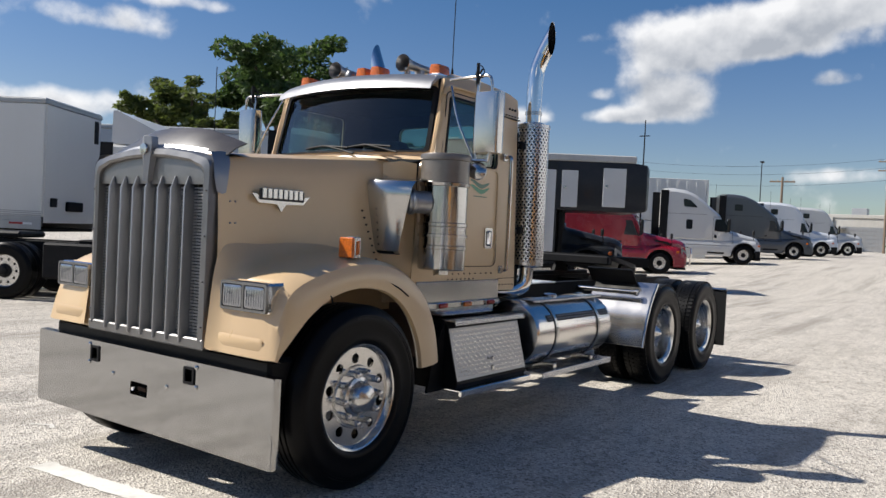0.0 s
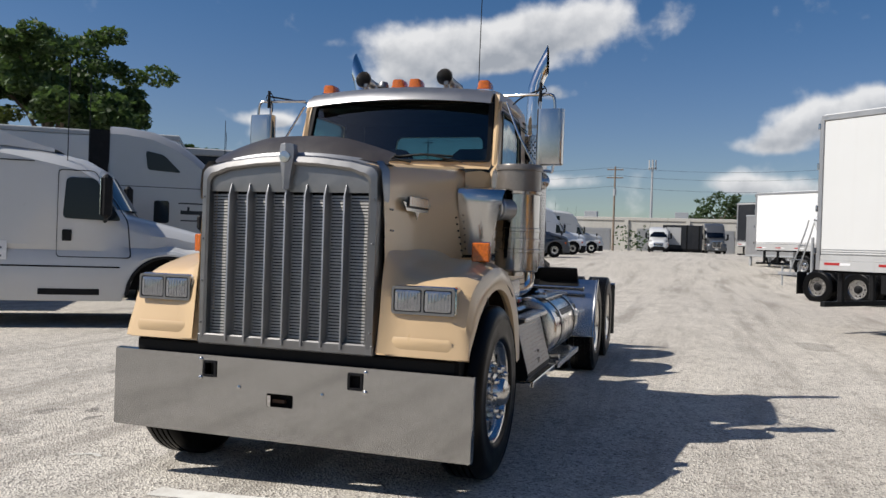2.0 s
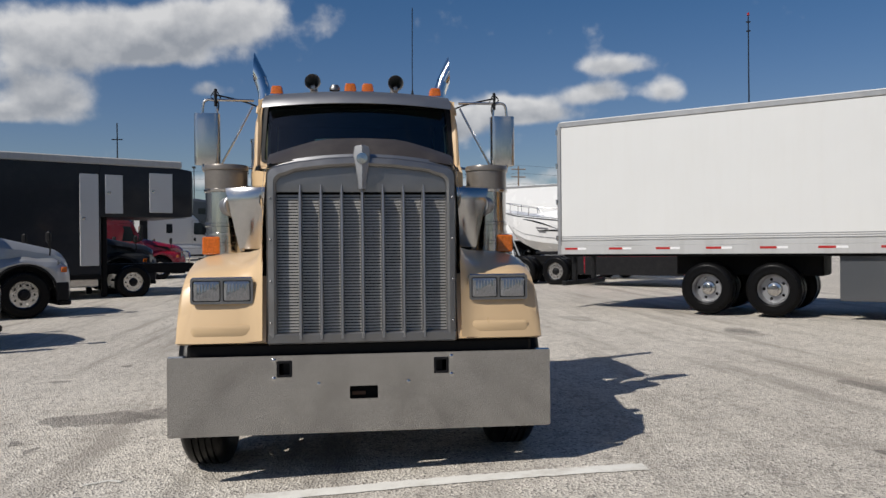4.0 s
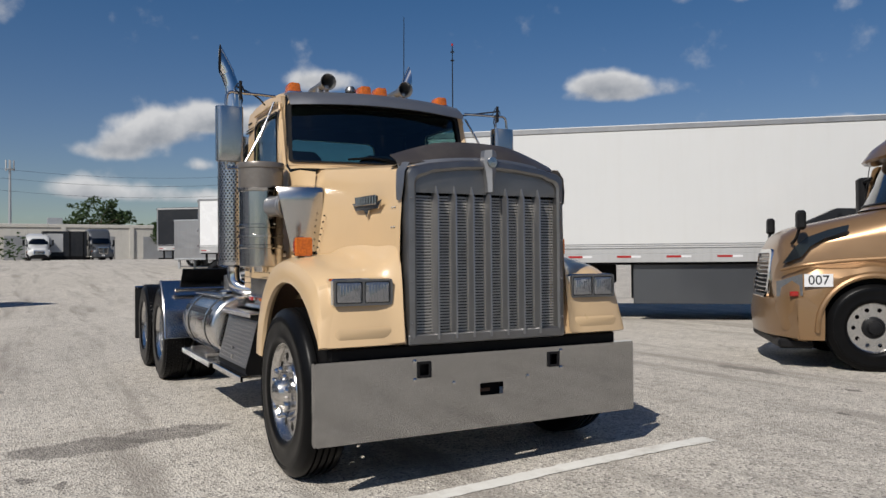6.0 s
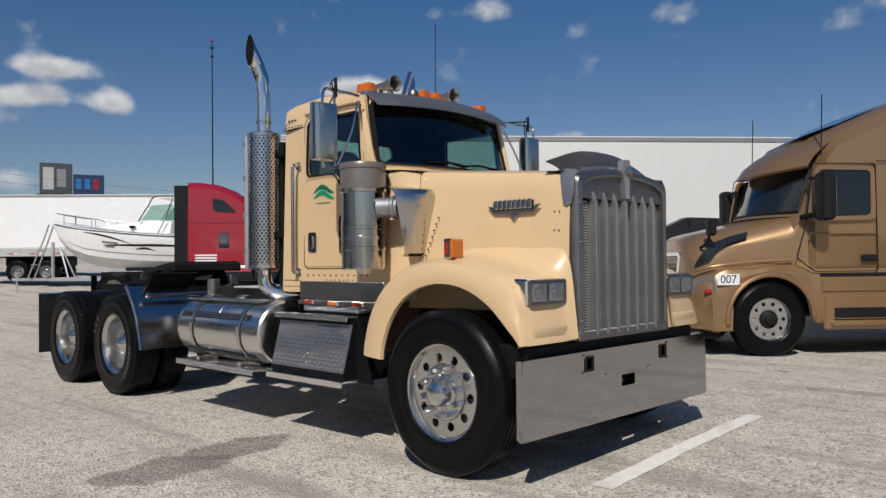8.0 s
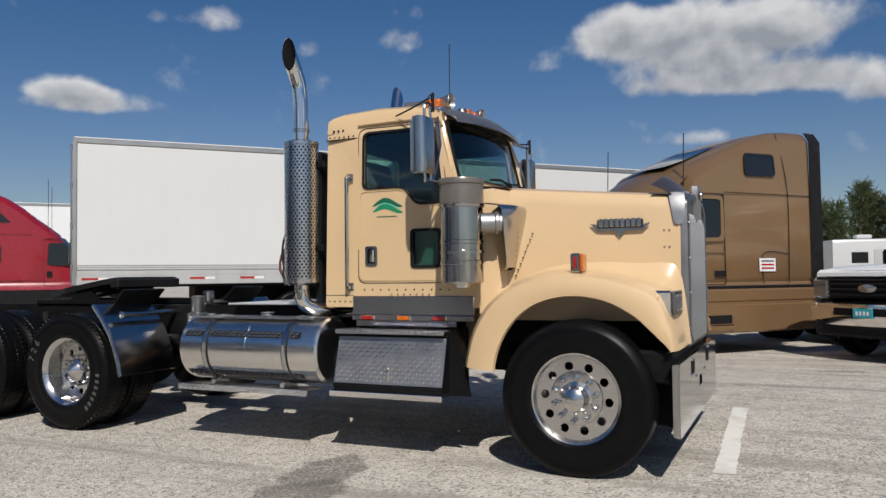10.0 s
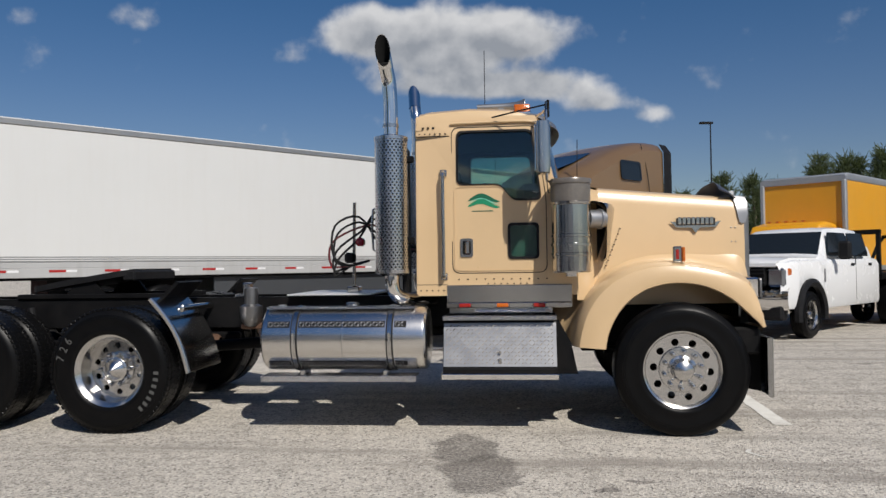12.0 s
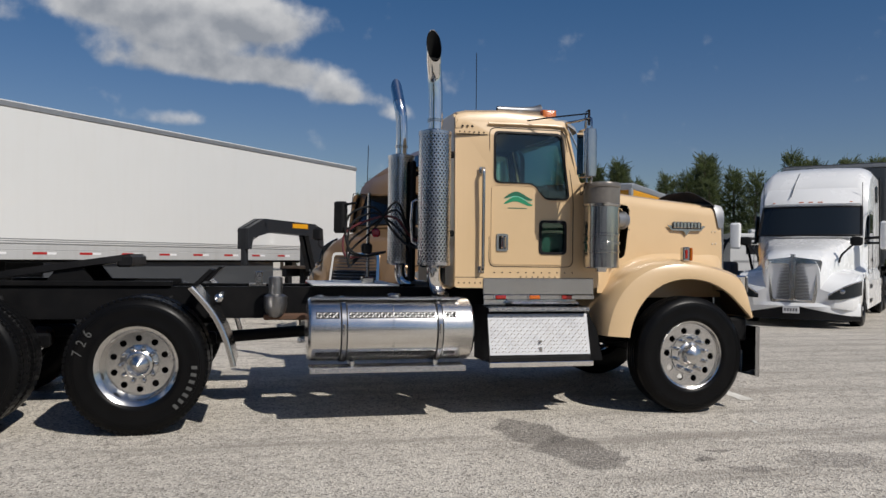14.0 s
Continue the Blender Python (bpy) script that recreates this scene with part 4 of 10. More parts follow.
def grille():
    """Tall radiator shell with seven upright bars over fine louvres."""
    def outline(g0, x):
        w, t, b = 0.575 - g0, 1.945 - g0, 0.875 + g0
        pts = [(-w, b)] + [(-w + 0.06 - 0.06 * math.cos(radians(a)), t - 0.06 + 0.06 * math.sin(radians(a))) for a in range(0, 91, 15)]
        top = [(-0.40, t + 0.025), (-0.2, t + 0.05), (0, t + 0.06)]
        half = pts + top
        return [(x, y, z) for y, z in half] + [(x, -y, z) for y, z in half[-2::-1]]
    shell = part("grille_shell", Geo().loft([outline(0.0, 0.60), outline(0.0, 0.655), outline(0.012, 0.685), outline(0.045, 0.695), outline(0.06, 0.685), outline(0.06, 0.62)], False, False), GRILLE, truck, "weathered metal radiator shell", 25)
    part("bottom_rail", Geo().box(0.60, 0.69, -0.57, 0.57, 0.872, 0.935, 0.008), GRILLE, shell)
    part("head_panel", Geo().loft([[(0.665, y, 1.785) for y in np.linspace(-0.52, 0.52, 9)], [(0.668, y, 1.84) for y in np.linspace(-0.52, 0.52, 9)], [(0.66, y, 1.93 + 0.05 * (1 - abs(y) / 0.52)) for y in np.linspace(-0.52, 0.52, 9)]], False, False), GRILLE, shell)
    part("radiator_core", Geo().box(0.55, 0.60, -0.515, 0.515, 0.93, 1.80), BLACK, shell)
    lv = Geo()
    for i in range(46):
        z = 0.945 + i * 0.0182
        lv.loft([[(0.612, y, z), (0.642, y, z - 0.006), (0.640, y, z + 0.006)] for y in (-0.515, 0.515)], True, True)
    part("louvre_screen", lv, MESH, shell, "fine horizontal louvres")
    bar_me = None
    for i in range(7):
        y = -0.372 + 0.124 * i
        g = Geo()
        prof = [(0.615, 0.009), (0.685, 0.011), (0.702, 0.005), (0.702, -0.005), (0.685, -0.011), (0.615, -0.009)]
        g.loft([[(x, dy, z) for x, dy in prof] for z in (0.90, 1.76)] + [[(0.615 + (x - 0.615) * 0.7, dy * 0.3, 1.83) for x, dy in prof]], True, True)
        bar_me = bar_me or mesh_of("grille_bar", g, VISOR)
        ob = part("grille_bar", bar_me, VISOR, shell)
        ob.location.y = y
    for y in (-0.548, 0.548):
        for z in (1.0, 1.25, 1.5, 1.75):
            part("rivet", Geo().ball((0.692, y, z), 0.008, 8, 4), GRILLE, shell)
    orn = Geo().loft([[(0.66 + dx, dy * k, z) for dx, dy in ((0, -0.05), (0.04, -0.045), (0.06, 0), (0.04, 0.045), (0, 0.05))] for z, k in ((1.80, 0.45), (1.86, 0.55), (1.93, 0.8), (1.99, 1.0), (2.03, 1.0), (2.06, 0.9), (2.065, 0.4))], True, True)
    badge = part("radiator_ornament", orn, ALU, truck, "worn metal radiator ornament")
    part("badge_disc", Geo().lathe([(0.035, 0.0), (0.033, 0.008), (0.001, 0.010)], 16, (0.718, 0, 1.985), (1, 0, 0)), STEEL, badge)
    # steel corner plates and hood shield
    for s in (1, -1):
        part("corner_plate", Geo().loft([[(0.555, s * 0.555, 1.972), (0.568, s * 0.590, 1.92), (0.585, s * 0.601, 1.82), (0.60, s * 0.605, 1.745)], [(0.605, s * 0.55, 1.974), (0.61, s * 0.588, 1.92), (0.62, s * 0.600, 1.82), (0.625, s * 0.604, 1.735)], [(0.665, s * 0.545, 1.965), (0.672, s * 0.582, 1.91), (0.672, s * 0.592, 1.82), (0.655, s * 0.597, 1.745)]], False, False), VISOR, truck, "dull metal corner plate")
        for x, z in ((0.565, 1.70), (0.53, 1.70), (0.565, 1.58), (0.53, 1.58), (0.60, 1.40), (0.60, 1.22), (0.60, 1.05)):
            part("rivet", Geo().ball((x, s * lerp_at((1.05, 1.3, 1.6, 1.83), (0.616, 0.616, 0.606, 0.592), z), z), 0.007, 6, 4), GRILLE, truck)
    rings = []
    for a in np.linspace(-1, 1, 17):
        y = 0.575 * a
        base, high = 1.957 + 0.052 * (1 - a * a), 0.128 - 0.05 * max(0.0, abs(a) - 0.45) / 0.55
        x0 = 0.625 - 0.045 * a * a
        rings.append([(x0, y, base), (x0 - 0.055, y, base + high * 0.55), (x0 - 0.135, y, base + high), (x0 - 0.140, y, base + high - 0.004), (x0 - 0.062, y, base + high * 0.55 - 0.006), (x0 - 0.008, y, base - 0.004)])
    part("hood_shield", Geo().loft(rings, True, True), TINTED, truck, "smoked plastic bug shield on the hood")
    part("shield_base", Geo().loft([[(x + 0.0 - 0.09 * (y / 0.58) ** 2, y, z + 0.055 * (1 - (y / 0.58) ** 2)) for x, z in ((0.66, 1.935), (0.64, 1.965), (0.59, 1.962), (0.52, 1.955))] for y in np.linspace(-0.575, 0.575, 15)], False, False), VISOR, truck, "metal strip under the bug shield")


grille()


def bumper():
    w, x0, z0, z1 = 1.152, 0.69, 0.335, 0.805
    hole = [rounded(s * 0.472 - 0.038, s * 0.472 + 0.038, 0.685, 0.765, 0.006) for s in (1, -1)] + [rounded(-0.085, 0.085, 0.535, 0.612, 0.008)]
    face = Geo().plate(rounded(-w, w, z0, z1, 0.012), hole, 0.006, lambda u, v, t: (x0 - t, u, v))
    for k in (1, -1):
        face.loft([[(x0 - 0.004, k * w, z0), (x0 - 0.004, k * w, z1)], [(x0 - 0.02, k * (w + 0.004), z0), (x0 - 0.02, k * (w + 0.004), z1)], [(x0 - 0.045, k * (w + 0.004), z0 + 0.012), (x0 - 0.045, k * (w + 0.004), z1 - 0.005)]], False, False)
    face.loft([[(x0, -w, z1), (x0, w, z1)], [(x0 - 0.05, -w, z1 + 0.004), (x0 - 0.05, w, z1 + 0.004)]], False, False)
    b = part("bumper", face, BUMPER, truck, "deep polished steel bumper")
    for s in (1, -1):
        t = part("tow_pocket", Geo().plate(rounded(s * 0.472 - 0.046, s * 0.472 + 0.046, 0.676, 0.774, 0.008), [rounded(s * 0.472 - 0.032, s * 0.472 + 0.032, 0.690, 0.760, 0.006)], 0.012, lambda u, v, q: (x0 + 0.008 - q, u, v)), DARK, b)
        part("pocket_back", Geo().box(x0 - 0.08, x0 - 0.06, s * 0.472 - 0.05, s * 0.472 + 0.05, 0.67, 0.78), SOOT_AND_SHADE, t)
        part("tow_pin", Geo().cyl((x0 - 0.05, s * 0.472 - 0.01, 0.70), (x0 - 0.05, s * 0.472 - 0.01, 0.745), 0.012, 8), ALU, t)
        for z in (0.668, 0.778):
            part("bolt", Geo().lathe([(0.014, 0), (0.013, 0.006), (0.006, 0.011), (0.001, 0.012)], 10, (x0, s * 0.472 + 0.062 if s > 0 else s * 0.472 - 0.062, z), (1, 0, 0)), STEEL, b)
        part("bolt", Geo().lathe([(0.014, 0), (0.012, 0.006), (0.001, 0.009)], 10, (x0, s * 0.27, 0.63), (1, 0, 0)), STEEL, b)
    part("pocket_back", Geo().box(x0 - 0.1, x0 - 0.07, -0.1, 0.1, 0.52, 0.63), SOOT_AND_SHADE, b)
    part("plate_bracket", Geo().box(x0 - 0.06, x0 - 0.04, -0.07, 0.01, 0.552, 0.572), RUST, b)
    for k in (1, -1):
        part("bumper_wing", Geo().plate([(x0 - 0.022, z0 + 0.01), (x0 - 0.022, z1 - 0.01), (x0 - 0.23, z1 - 0.03), (x0 - 0.25, z0 + 0.05)], [], 0.012, lambda u, v, t: (u, k * (w - 0.27 - t), v)), SOOT_AND_SHADE, b, "black inner end of the bumper")
    part("bumper_gap", Geo().box(0.30, 0.63, -1.05, 1.05, 0.66, 0.88, 0.02), BLACK, truck, "dark cross member behind the bumper")
    part("bumper_bracket", Geo().box(-0.3, x0 - 0.03, -0.50, -0.36, 0.50, 0.80, 0.02), BLACK, truck)
    part("bumper_bracket", Geo().box(-0.3, x0 - 0.03, 0.36, 0.50, 0.50, 0.80, 0.02), BLACK, truck)


bumper()


def emblem(s):
    wing = [(-0.215, 0.022), (-0.18, 0.018), (-0.16, 0.004), (0.16, 0.004), (0.18, 0.018), (0.215, 0.022), (0.165, -0.030), (0.035, -0.034), (0.0, -0.078), (-0.035, -0.034), (-0.165, -0.030)]
    g = Geo().plate(wing, [], 0.008, lambda u, v, t: (u, s * t, v))
    ob = part("hood_emblem", g, STEEL, truck, "polished winged badge on the hood side")
    ob.matrix_basis = pose(0.225, s * 0.636, 1.735, 0, 0, s * 3.2 * -1)
    part("badge_bar", Geo().plate(soft_loop([(-0.165, -0.014), (-0.165, 0.050), (0.165, 0.050), (0.165, -0.014)], 0.008, 2), [], 0.004, lambda u, v, t: (u, s * (0.008 + t), v)), BLACKPAINT, ob, "dark backing of the badge")
    for i in range(8):
        part("badge_block", Geo().box(-0.152 + i * 0.0385, -0.152 + i * 0.0385 + 0.031, 0.012 * s, 0.020 * s, -0.004, 0.056, 0.004), STEEL, ob)


for s in (1, -1):
    emblem(s)


# ---- cab ----
CAB_Y = 0.838


def cab():
    shell = part("cab_floor", Geo().box(-2.12, -0.78, -0.80, 0.80, 1.16, 1.24, 0.02), TRIM_IN, truck)
    win = soft_loop([(-1.80, 2.10), (-1.80, 2.555), (-1.17, 2.555), (-1.095, 1.965), (-1.335, 1.965), (-1.44, 2.10)], 0.055, 4)
    peep = rounded(-1.365, -1.125, 1.465, 1.75, 0.03, 3)
    outer = soft_loop([(-2.165, 1.145), (-2.165, 2.70), (-1.12, 2.69), (-0.985, 2.12), (-0.84, 2.05), (-0.78, 1.145)], 0.03, 3)
    for s in (1, -1):
        side = Geo().plate(outer, [win, peep] if s < 0 else [win], 0.02, lambda u, v, t: (u, s * (CAB_Y - t - max(0, v - 2.45) * 0.22), v))
        wall = part("cab_side", side, CREAM, truck, "cream riveted cab side")
        lining = Geo().plate([((u + 1.45) * 0.985 - 1.45, v) for u, v in outer], [win, peep] if s < 0 else [win], 0.025, lambda u, v, t: (u, s * (CAB_Y - 0.022 - t - max(0, v - 2.45) * 0.22), v))
        part("door_lining", lining, TRIM_IN, wall, "dark inner lining")
        # door seam, raised panel, windows
        seam = soft_loop([(-1.855, 1.335), (-1.855, 2.60), (-1.13, 2.60), (-1.045, 1.96), (-1.045, 1.335)], 0.07, 5)
        seam2 = soft_loop([(-1.849, 1.341), (-1.849, 2.593), (-1.135, 2.593), (-1.052, 1.957), (-1.052, 1.341)], 0.068, 5)
        part("door_seal", Geo().plate(seam, [seam2], 0.004, lambda u, v, t: (u, s * (CAB_Y + 0.003 - t - max(0, v - 2.45) * 0.22), v)), DARK, wall, "thin dark door gap")
        lip = soft_loop([(-1.835, 1.356), (-1.835, 2.08), (-1.43, 2.08), (-1.325, 1.945), (-1.07, 1.945), (-1.07, 1.356)], 0.05, 4)
        lip2 = [tuple(Vector((-1.45, 1.7)) + (Vector(p) - Vector((-1.45, 1.7))) * 0.985) for p in lip]
        part("door_press_line", Geo().plate(lip, [lip2], 0.006, lambda u, v, t: (u, s * (CAB_Y + 0.006 - t), v)), CREAM, wall)
        big = [((p[0] + 1.45) * 1.035 - 1.45, (p[1] - 2.27) * 1.045 + 2.27) for p in win]
        sml = [((p[0] + 1.45) * 0.985 - 1.45, (p[1] - 2.27) * 0.98 + 2.27) for p in win]
        part("window_rubber", Geo().plate(big, [sml], 0.014, lambda u, v, t: (u, s * (CAB_Y + 0.008 - t - max(0, v - 2.45) * 0.22), v)), DARK, wall)
        pane = part("side_window", Geo().plate(sml, [], 0.006, lambda u, v, t: (u, s * (CAB_Y - 0.012 - t - max(0, v - 2.45) * 0.22), v)), GLASS, wall, "tinted side window")
        if s < 0:
            pb, ps = rounded(-1.378, -1.112, 1.452, 1.763, 0.035, 3), rounded(-1.355, -1.135, 1.475, 1.74, 0.03, 3)
            part("peep_frame", Geo().plate(pb, [ps], 0.016, lambda u, v, t: (u, s * (CAB_Y + 0.010 - t), v)), DARK, wall)
            # Added green backing; its colour stands in for the pane's green light
            part("peep_backing", Geo().plate(rounded(-1.39, -1.10, 1.44, 1.78, 0.02), [], 0.01, lambda u, v, t: (u, s * (CAB_Y - 0.10 - t), v)), PEEP, wall)
            part("peep_window", Geo().plate(ps, [], 0.006, lambda u, v, t: (u, s * (CAB_Y - 0.01 - t), v)), GLASS, wall, "small tinted lower door window")
        # handle
        h = part("door_handle", Geo().plate(rounded(-1.785, -1.675, 1.475, 1.635, 0.02), [rounded(-1.765, -1.695, 1.495, 1.615, 0.015)], 0.014, lambda u, v, t: (u, s * (CAB_Y + 0.010 - t), v)), STEEL, wall, "recessed bright door handle")
        part("recess", Geo().box(-1.77, -1.69, s * (CAB_Y + 0.002), s * (CAB_Y + 0.006), 1.49, 1.62), BLACK, h)
        part("lever", Geo().box(-1.742, -1.70, s * (CAB_Y + 0.004), s * (CAB_Y + 0.026), 1.50, 1.612, 0.012), CHROME, h)
        # grab bar
        gb = part("grab_bar", Geo().tube([(-1.925, s * (CAB_Y + 0.005), 2.20), (-1.925, s * (CAB_Y + 0.055), 2.195), (-1.925, s * (CAB_Y + 0.06), 2.1), (-1.925, s * (CAB_Y + 0.06), 1.4), (-1.925, s * (CAB_Y + 0.055), 1.315), (-1.925, s * (CAB_Y + 0.005), 1.31)], 0.016, 10), STEEL, wall, "steel grab bar")
        for z in (2.2, 1.31):
            part("bracket", Geo().box(-1.955, -1.895, s * CAB_Y, s * (CAB_Y + 0.012), z - 0.03, z + 0.03, 0.006), STEEL, gb)
        part("drip_rail", Geo().tube([(-1.86, s * 0.815, 2.63), (-1.5, s * 0.816, 2.635), (-1.16, s * 0.815, 2.63), (-1.10, s * 0.82, 2.56)], 0.011, 8), CREAM, wall)
        rv = [(-2.10 + 0.045 * i, 2.60) for i in range(3)] + [(x, 2.545) for x in np.arange(-2.13, -1.87, 0.045)] + [(x, 1.285) for x in np.arange(-1.8, -1.0, 0.075)] + [(x, 1.19) for x in np.arange(-2.13, -1.86, 0.05)] + [(x, 1.245) for x in np.arange(-1.55, -1.2, 0.055)]
        g = Geo()
        for x, z in rv:
            g.ball((x, s * (CAB_Y + 0.001 - max(0, z - 2.45) * 0.22), z), 0.0075 if z < 2.59 else 0.011, 6, 4)
        part("rivets", g, DARK, wall)["kind"] = "stuff"
        part("panel_joint", Geo().box(-2.165, -1.87, s * (CAB_Y - 0.02), s * (CAB_Y + 0.0015), 2.522, 2.528), DARK, wall).location.y = -s * 0.016
        part("panel_joint", Geo().box(-2.165, -1.9, s * (CAB_Y - 0.01), s * (CAB_Y + 0.0015), 1.238, 1.243), DARK, wall)
        # decal: green waves over a thin line
        def wave(z0, h, mat, amp):
            us = np.linspace(0, 1, 14)
            up = [(-1.72 + 0.28 * u, 1.915 + z0 + amp * math.sin(u * 5.6 - 0.75) + h * 0.5 * math.sin(u * math.pi) ** 0.6) for u in us]
            dn = [(-1.72 + 0.28 * u, 1.915 + z0 + amp * math.sin(u * 5.6 - 0.75) - h * 0.5 * math.sin(u * math.pi) ** 0.6) for u in us]
            part("decal", Geo().loft([[(a[0], s * (CAB_Y + 0.0025), a[1]), (b[0], s * (CAB_Y + 0.0025), b[1])] for a, b in zip(up, dn)], False, False), mat, wall, "green wave decal", 60, False)
        if s < 0:
            wave(0.058, 0.042, GREEN_DARK, 0.026)
            wave(0.010, 0.044, GREEN, 0.026)
            wave(0.035, 0.008, GREEN_PALE, 0.026)
        else:
            wave(0.052, 0.034, GREEN_DARK, -0.020)
            wave(0.012, 0.036, GREEN, -0.020)
        part("decal_line", Geo().box(-1.68, -1.50, s * CAB_Y, s * (CAB_Y + 0.003), 1.865, 1.872), GREEN_DARK, wall)
        # stainless sill below the cab, with marker lamps
        sill = part("cab_sill", Geo().box(-1.905, -0.84, s * (CAB_Y - 0.03), s * (CAB_Y + 0.012), 1.085, 1.235, 0.006), STEEL, truck, "riveted stainless strip under the cab")
        part("sill_lip", Geo().box(-1.905, -0.84, s * (CAB_Y - 0.02), s * (CAB_Y + 0.03), 1.04, 1.085, 0.006), STEEL, sill)
        for x, m in ((-1.75, RED_LENS), (-1.43, AMBER), (-1.12, RED_LENS)):
            lp = part("marker_base", Geo().box(x - 0.062, x + 0.062, s * (CAB_Y + 0.028), s * (CAB_Y + 0.042), 1.043, 1.083, 0.008), CHROME, sill)
            part("marker_lens", Geo().box(x - 0.05, x + 0.05, s * (CAB_Y + 0.04), s * (CAB_Y + 0.055), 1.046, 1.08, 0.008), m, lp)
        part("cowl_side", Geo().loft([[(-0.80, s * 0.834, 1.10), (-0.80, s * 0.834, 2.04)], [(-0.70, s * 0.82, 1.10), (-0.70, s * 0.79, 2.05)], [(-0.62, s * 0.73, 1.10), (-0.60, s * 0.70, 2.03)]], False, False), CREAM, truck)
    # roof
    rings = []
    for x, t, w in ((-2.17, 2.60, 0.79), (-2.165, 2.70, 0.80), (-2.14, 2.745, 0.80), (-2.05, 2.765, 0.797), (-1.7, 2.785, 0.795), (-1.35, 2.77, 0.785), (-1.17, 2.735, 0.775), (-1.10, 2.70, 0.755)):
        half = [(w, 2.58), (w - 0.002, t - 0.09), (w - 0.03, t - 0.035), (w - 0.09, t - 0.008), (w - 0.25, t), (0.3, t + 0.012), (0, t + 0.014)]
        rings.append([(x, y, z) for y, z in half] + [(x, -y, z) for y, z in half[-2::-1]])
    part("roof", Geo().loft(rings, False, False), CREAM, truck, "cream cab roof")
    # rear wall with its window
    part("rear_wall", Geo().plate(rounded(-0.82, 0.82, 1.15, 2.72, 0.06), [rounded(-0.45, 0.45, 2.08, 2.50, 0.06)], 0.04, lambda u, v, t: (-2.17 + t, u * (1.0 - 0.048 * (v - 1.15)), v)), CREAM, truck)
    part("rear_lining", Geo().plate(rounded(-0.79, 0.79, 1.15, 2.66, 0.06), [rounded(-0.45, 0.45, 2.08, 2.50, 0.06)], 0.02, lambda u, v, t: (-2.128 + t, u * (1.0 - 0.048 * (v - 1.15)), v)), TRIM_IN, truck)
    part("rear_window", Geo().plate(rounded(-0.46, 0.46, 2.07, 2.51, 0.06), [], 0.006, lambda u, v, t: (-2.15 + t, u, v)), GLASS, truck)
    # windscreen: leaning, bowed
    def ws(u, v, t):
        z = 2.135 + 0.50 * v
        return (-0.87 - 0.12 * v - 0.13 * u * u - t, u * (0.797 - 0.024 * v), z)
    fr_out = [(-1, -0.04), (-0.5, -0.04), (0, -0.04), (0.5, -0.04), (1, -0.04), (1, 0.5), (1, 1.02), (0.5, 1.04), (0, 1.05), (-0.5, 1.04), (-1, 1.02), (-1, 0.5)]
    fr_in = soft_loop([(-0.972, 0.02), (-0.45, 0.02), (0, 0.02), (0.45, 0.02), (0.972, 0.02), (0.972, 0.5), (0.968, 0.975), (0.45, 0.99), (0, 0.99), (-0.45, 0.99), (-0.968, 0.975), (-0.972, 0.5)], 0.06, 3)
    part("windscreen_frame", Geo().plate(fr_out, [fr_in], 0.03, ws), CREAM, truck)
    part("screen_lining", Geo().plate(fr_out, [fr_in], 0.02, lambda u, v, t: ws(u * 0.99, v, t + 0.032)), TRIM_IN, truck)
    gs = [(p[0] * 0.975, 0.5 + (p[1] - 0.5) * 0.965) for p in fr_in]
    go = [(p[0] * 1.012, 0.5 + (p[1] - 0.5) * 1.02) for p in fr_in]
    part("windscreen_rubber", Geo().plate(go, [gs], 0.016, lambda u, v, t: ws(u, v, t - 0.012)), DARK, truck)
    grid = Geo().loft([[ws(u * 0.968, v, 0.008) for u in np.linspace(-1, 1, 13)] for v in np.linspace(0.02, 0.985, 7)], False, False)
    part("windscreen", grid, SCREEN, truck, "tinted one-piece windscreen", 60, False)
    for y in (-0.05, 0.36):
        wp = part("wiper", Geo().tube([(-0.86, y + 0.24, 2.13), (-0.875, y - 0.02, 2.185), (-0.88, y - 0.1, 2.195)], 0.007, 6), BLACK, truck)
        part("blade", Geo().tube([(-0.885, y + 0.16, 2.175), (-0.88, y - 0.08, 2.19), (-0.895, y - 0.28, 2.175)], 0.009, 6), BLACK, wp)
    part("cowl", Geo().loft([[(-0.60, y, 2.055) for y in np.linspace(-0.70, 0.70, 9)], [(-0.72, y, 2.066) for y in np.linspace(-0.78, 0.78, 9)], [(-0.85 - 0.13 * (y / 0.8) ** 2, y, 2.085) for y in np.linspace(-0.80, 0.80, 9)], [(-0.875 - 0.13 * (y / 0.8) ** 2, y * 0.97, 2.125) for y in np.linspace(-0.80, 0.80, 9)]], False, False), CREAM, truck)
    for s in (1, -1):
        rows = []
        for v in np.linspace(-0.08, 1.08, 7):
            e = ws(s * 0.99, v, 0.0)
            zz = e[2]
            side_x = -0.985 - 0.135 * (zz - 2.12) / 0.57
            side_y = s * (CAB_Y - max(0, zz - 2.45) * 0.22)
            rows.append([e, (e[0] + 0.02, s * 0.81, zz), (side_x + 0.005, side_y - s * 0.012, zz), (side_x - 0.02, side_y, zz)])
        part("a_pillar", Geo().loft(rows, False, False), CREAM, truck)
    # sun visor of stainless steel
    def vz(y):
        return 2.665 + 0.03 * (1 - (y / 0.8) ** 2)
    ys = np.linspace(-0.77, 0.77, 17)
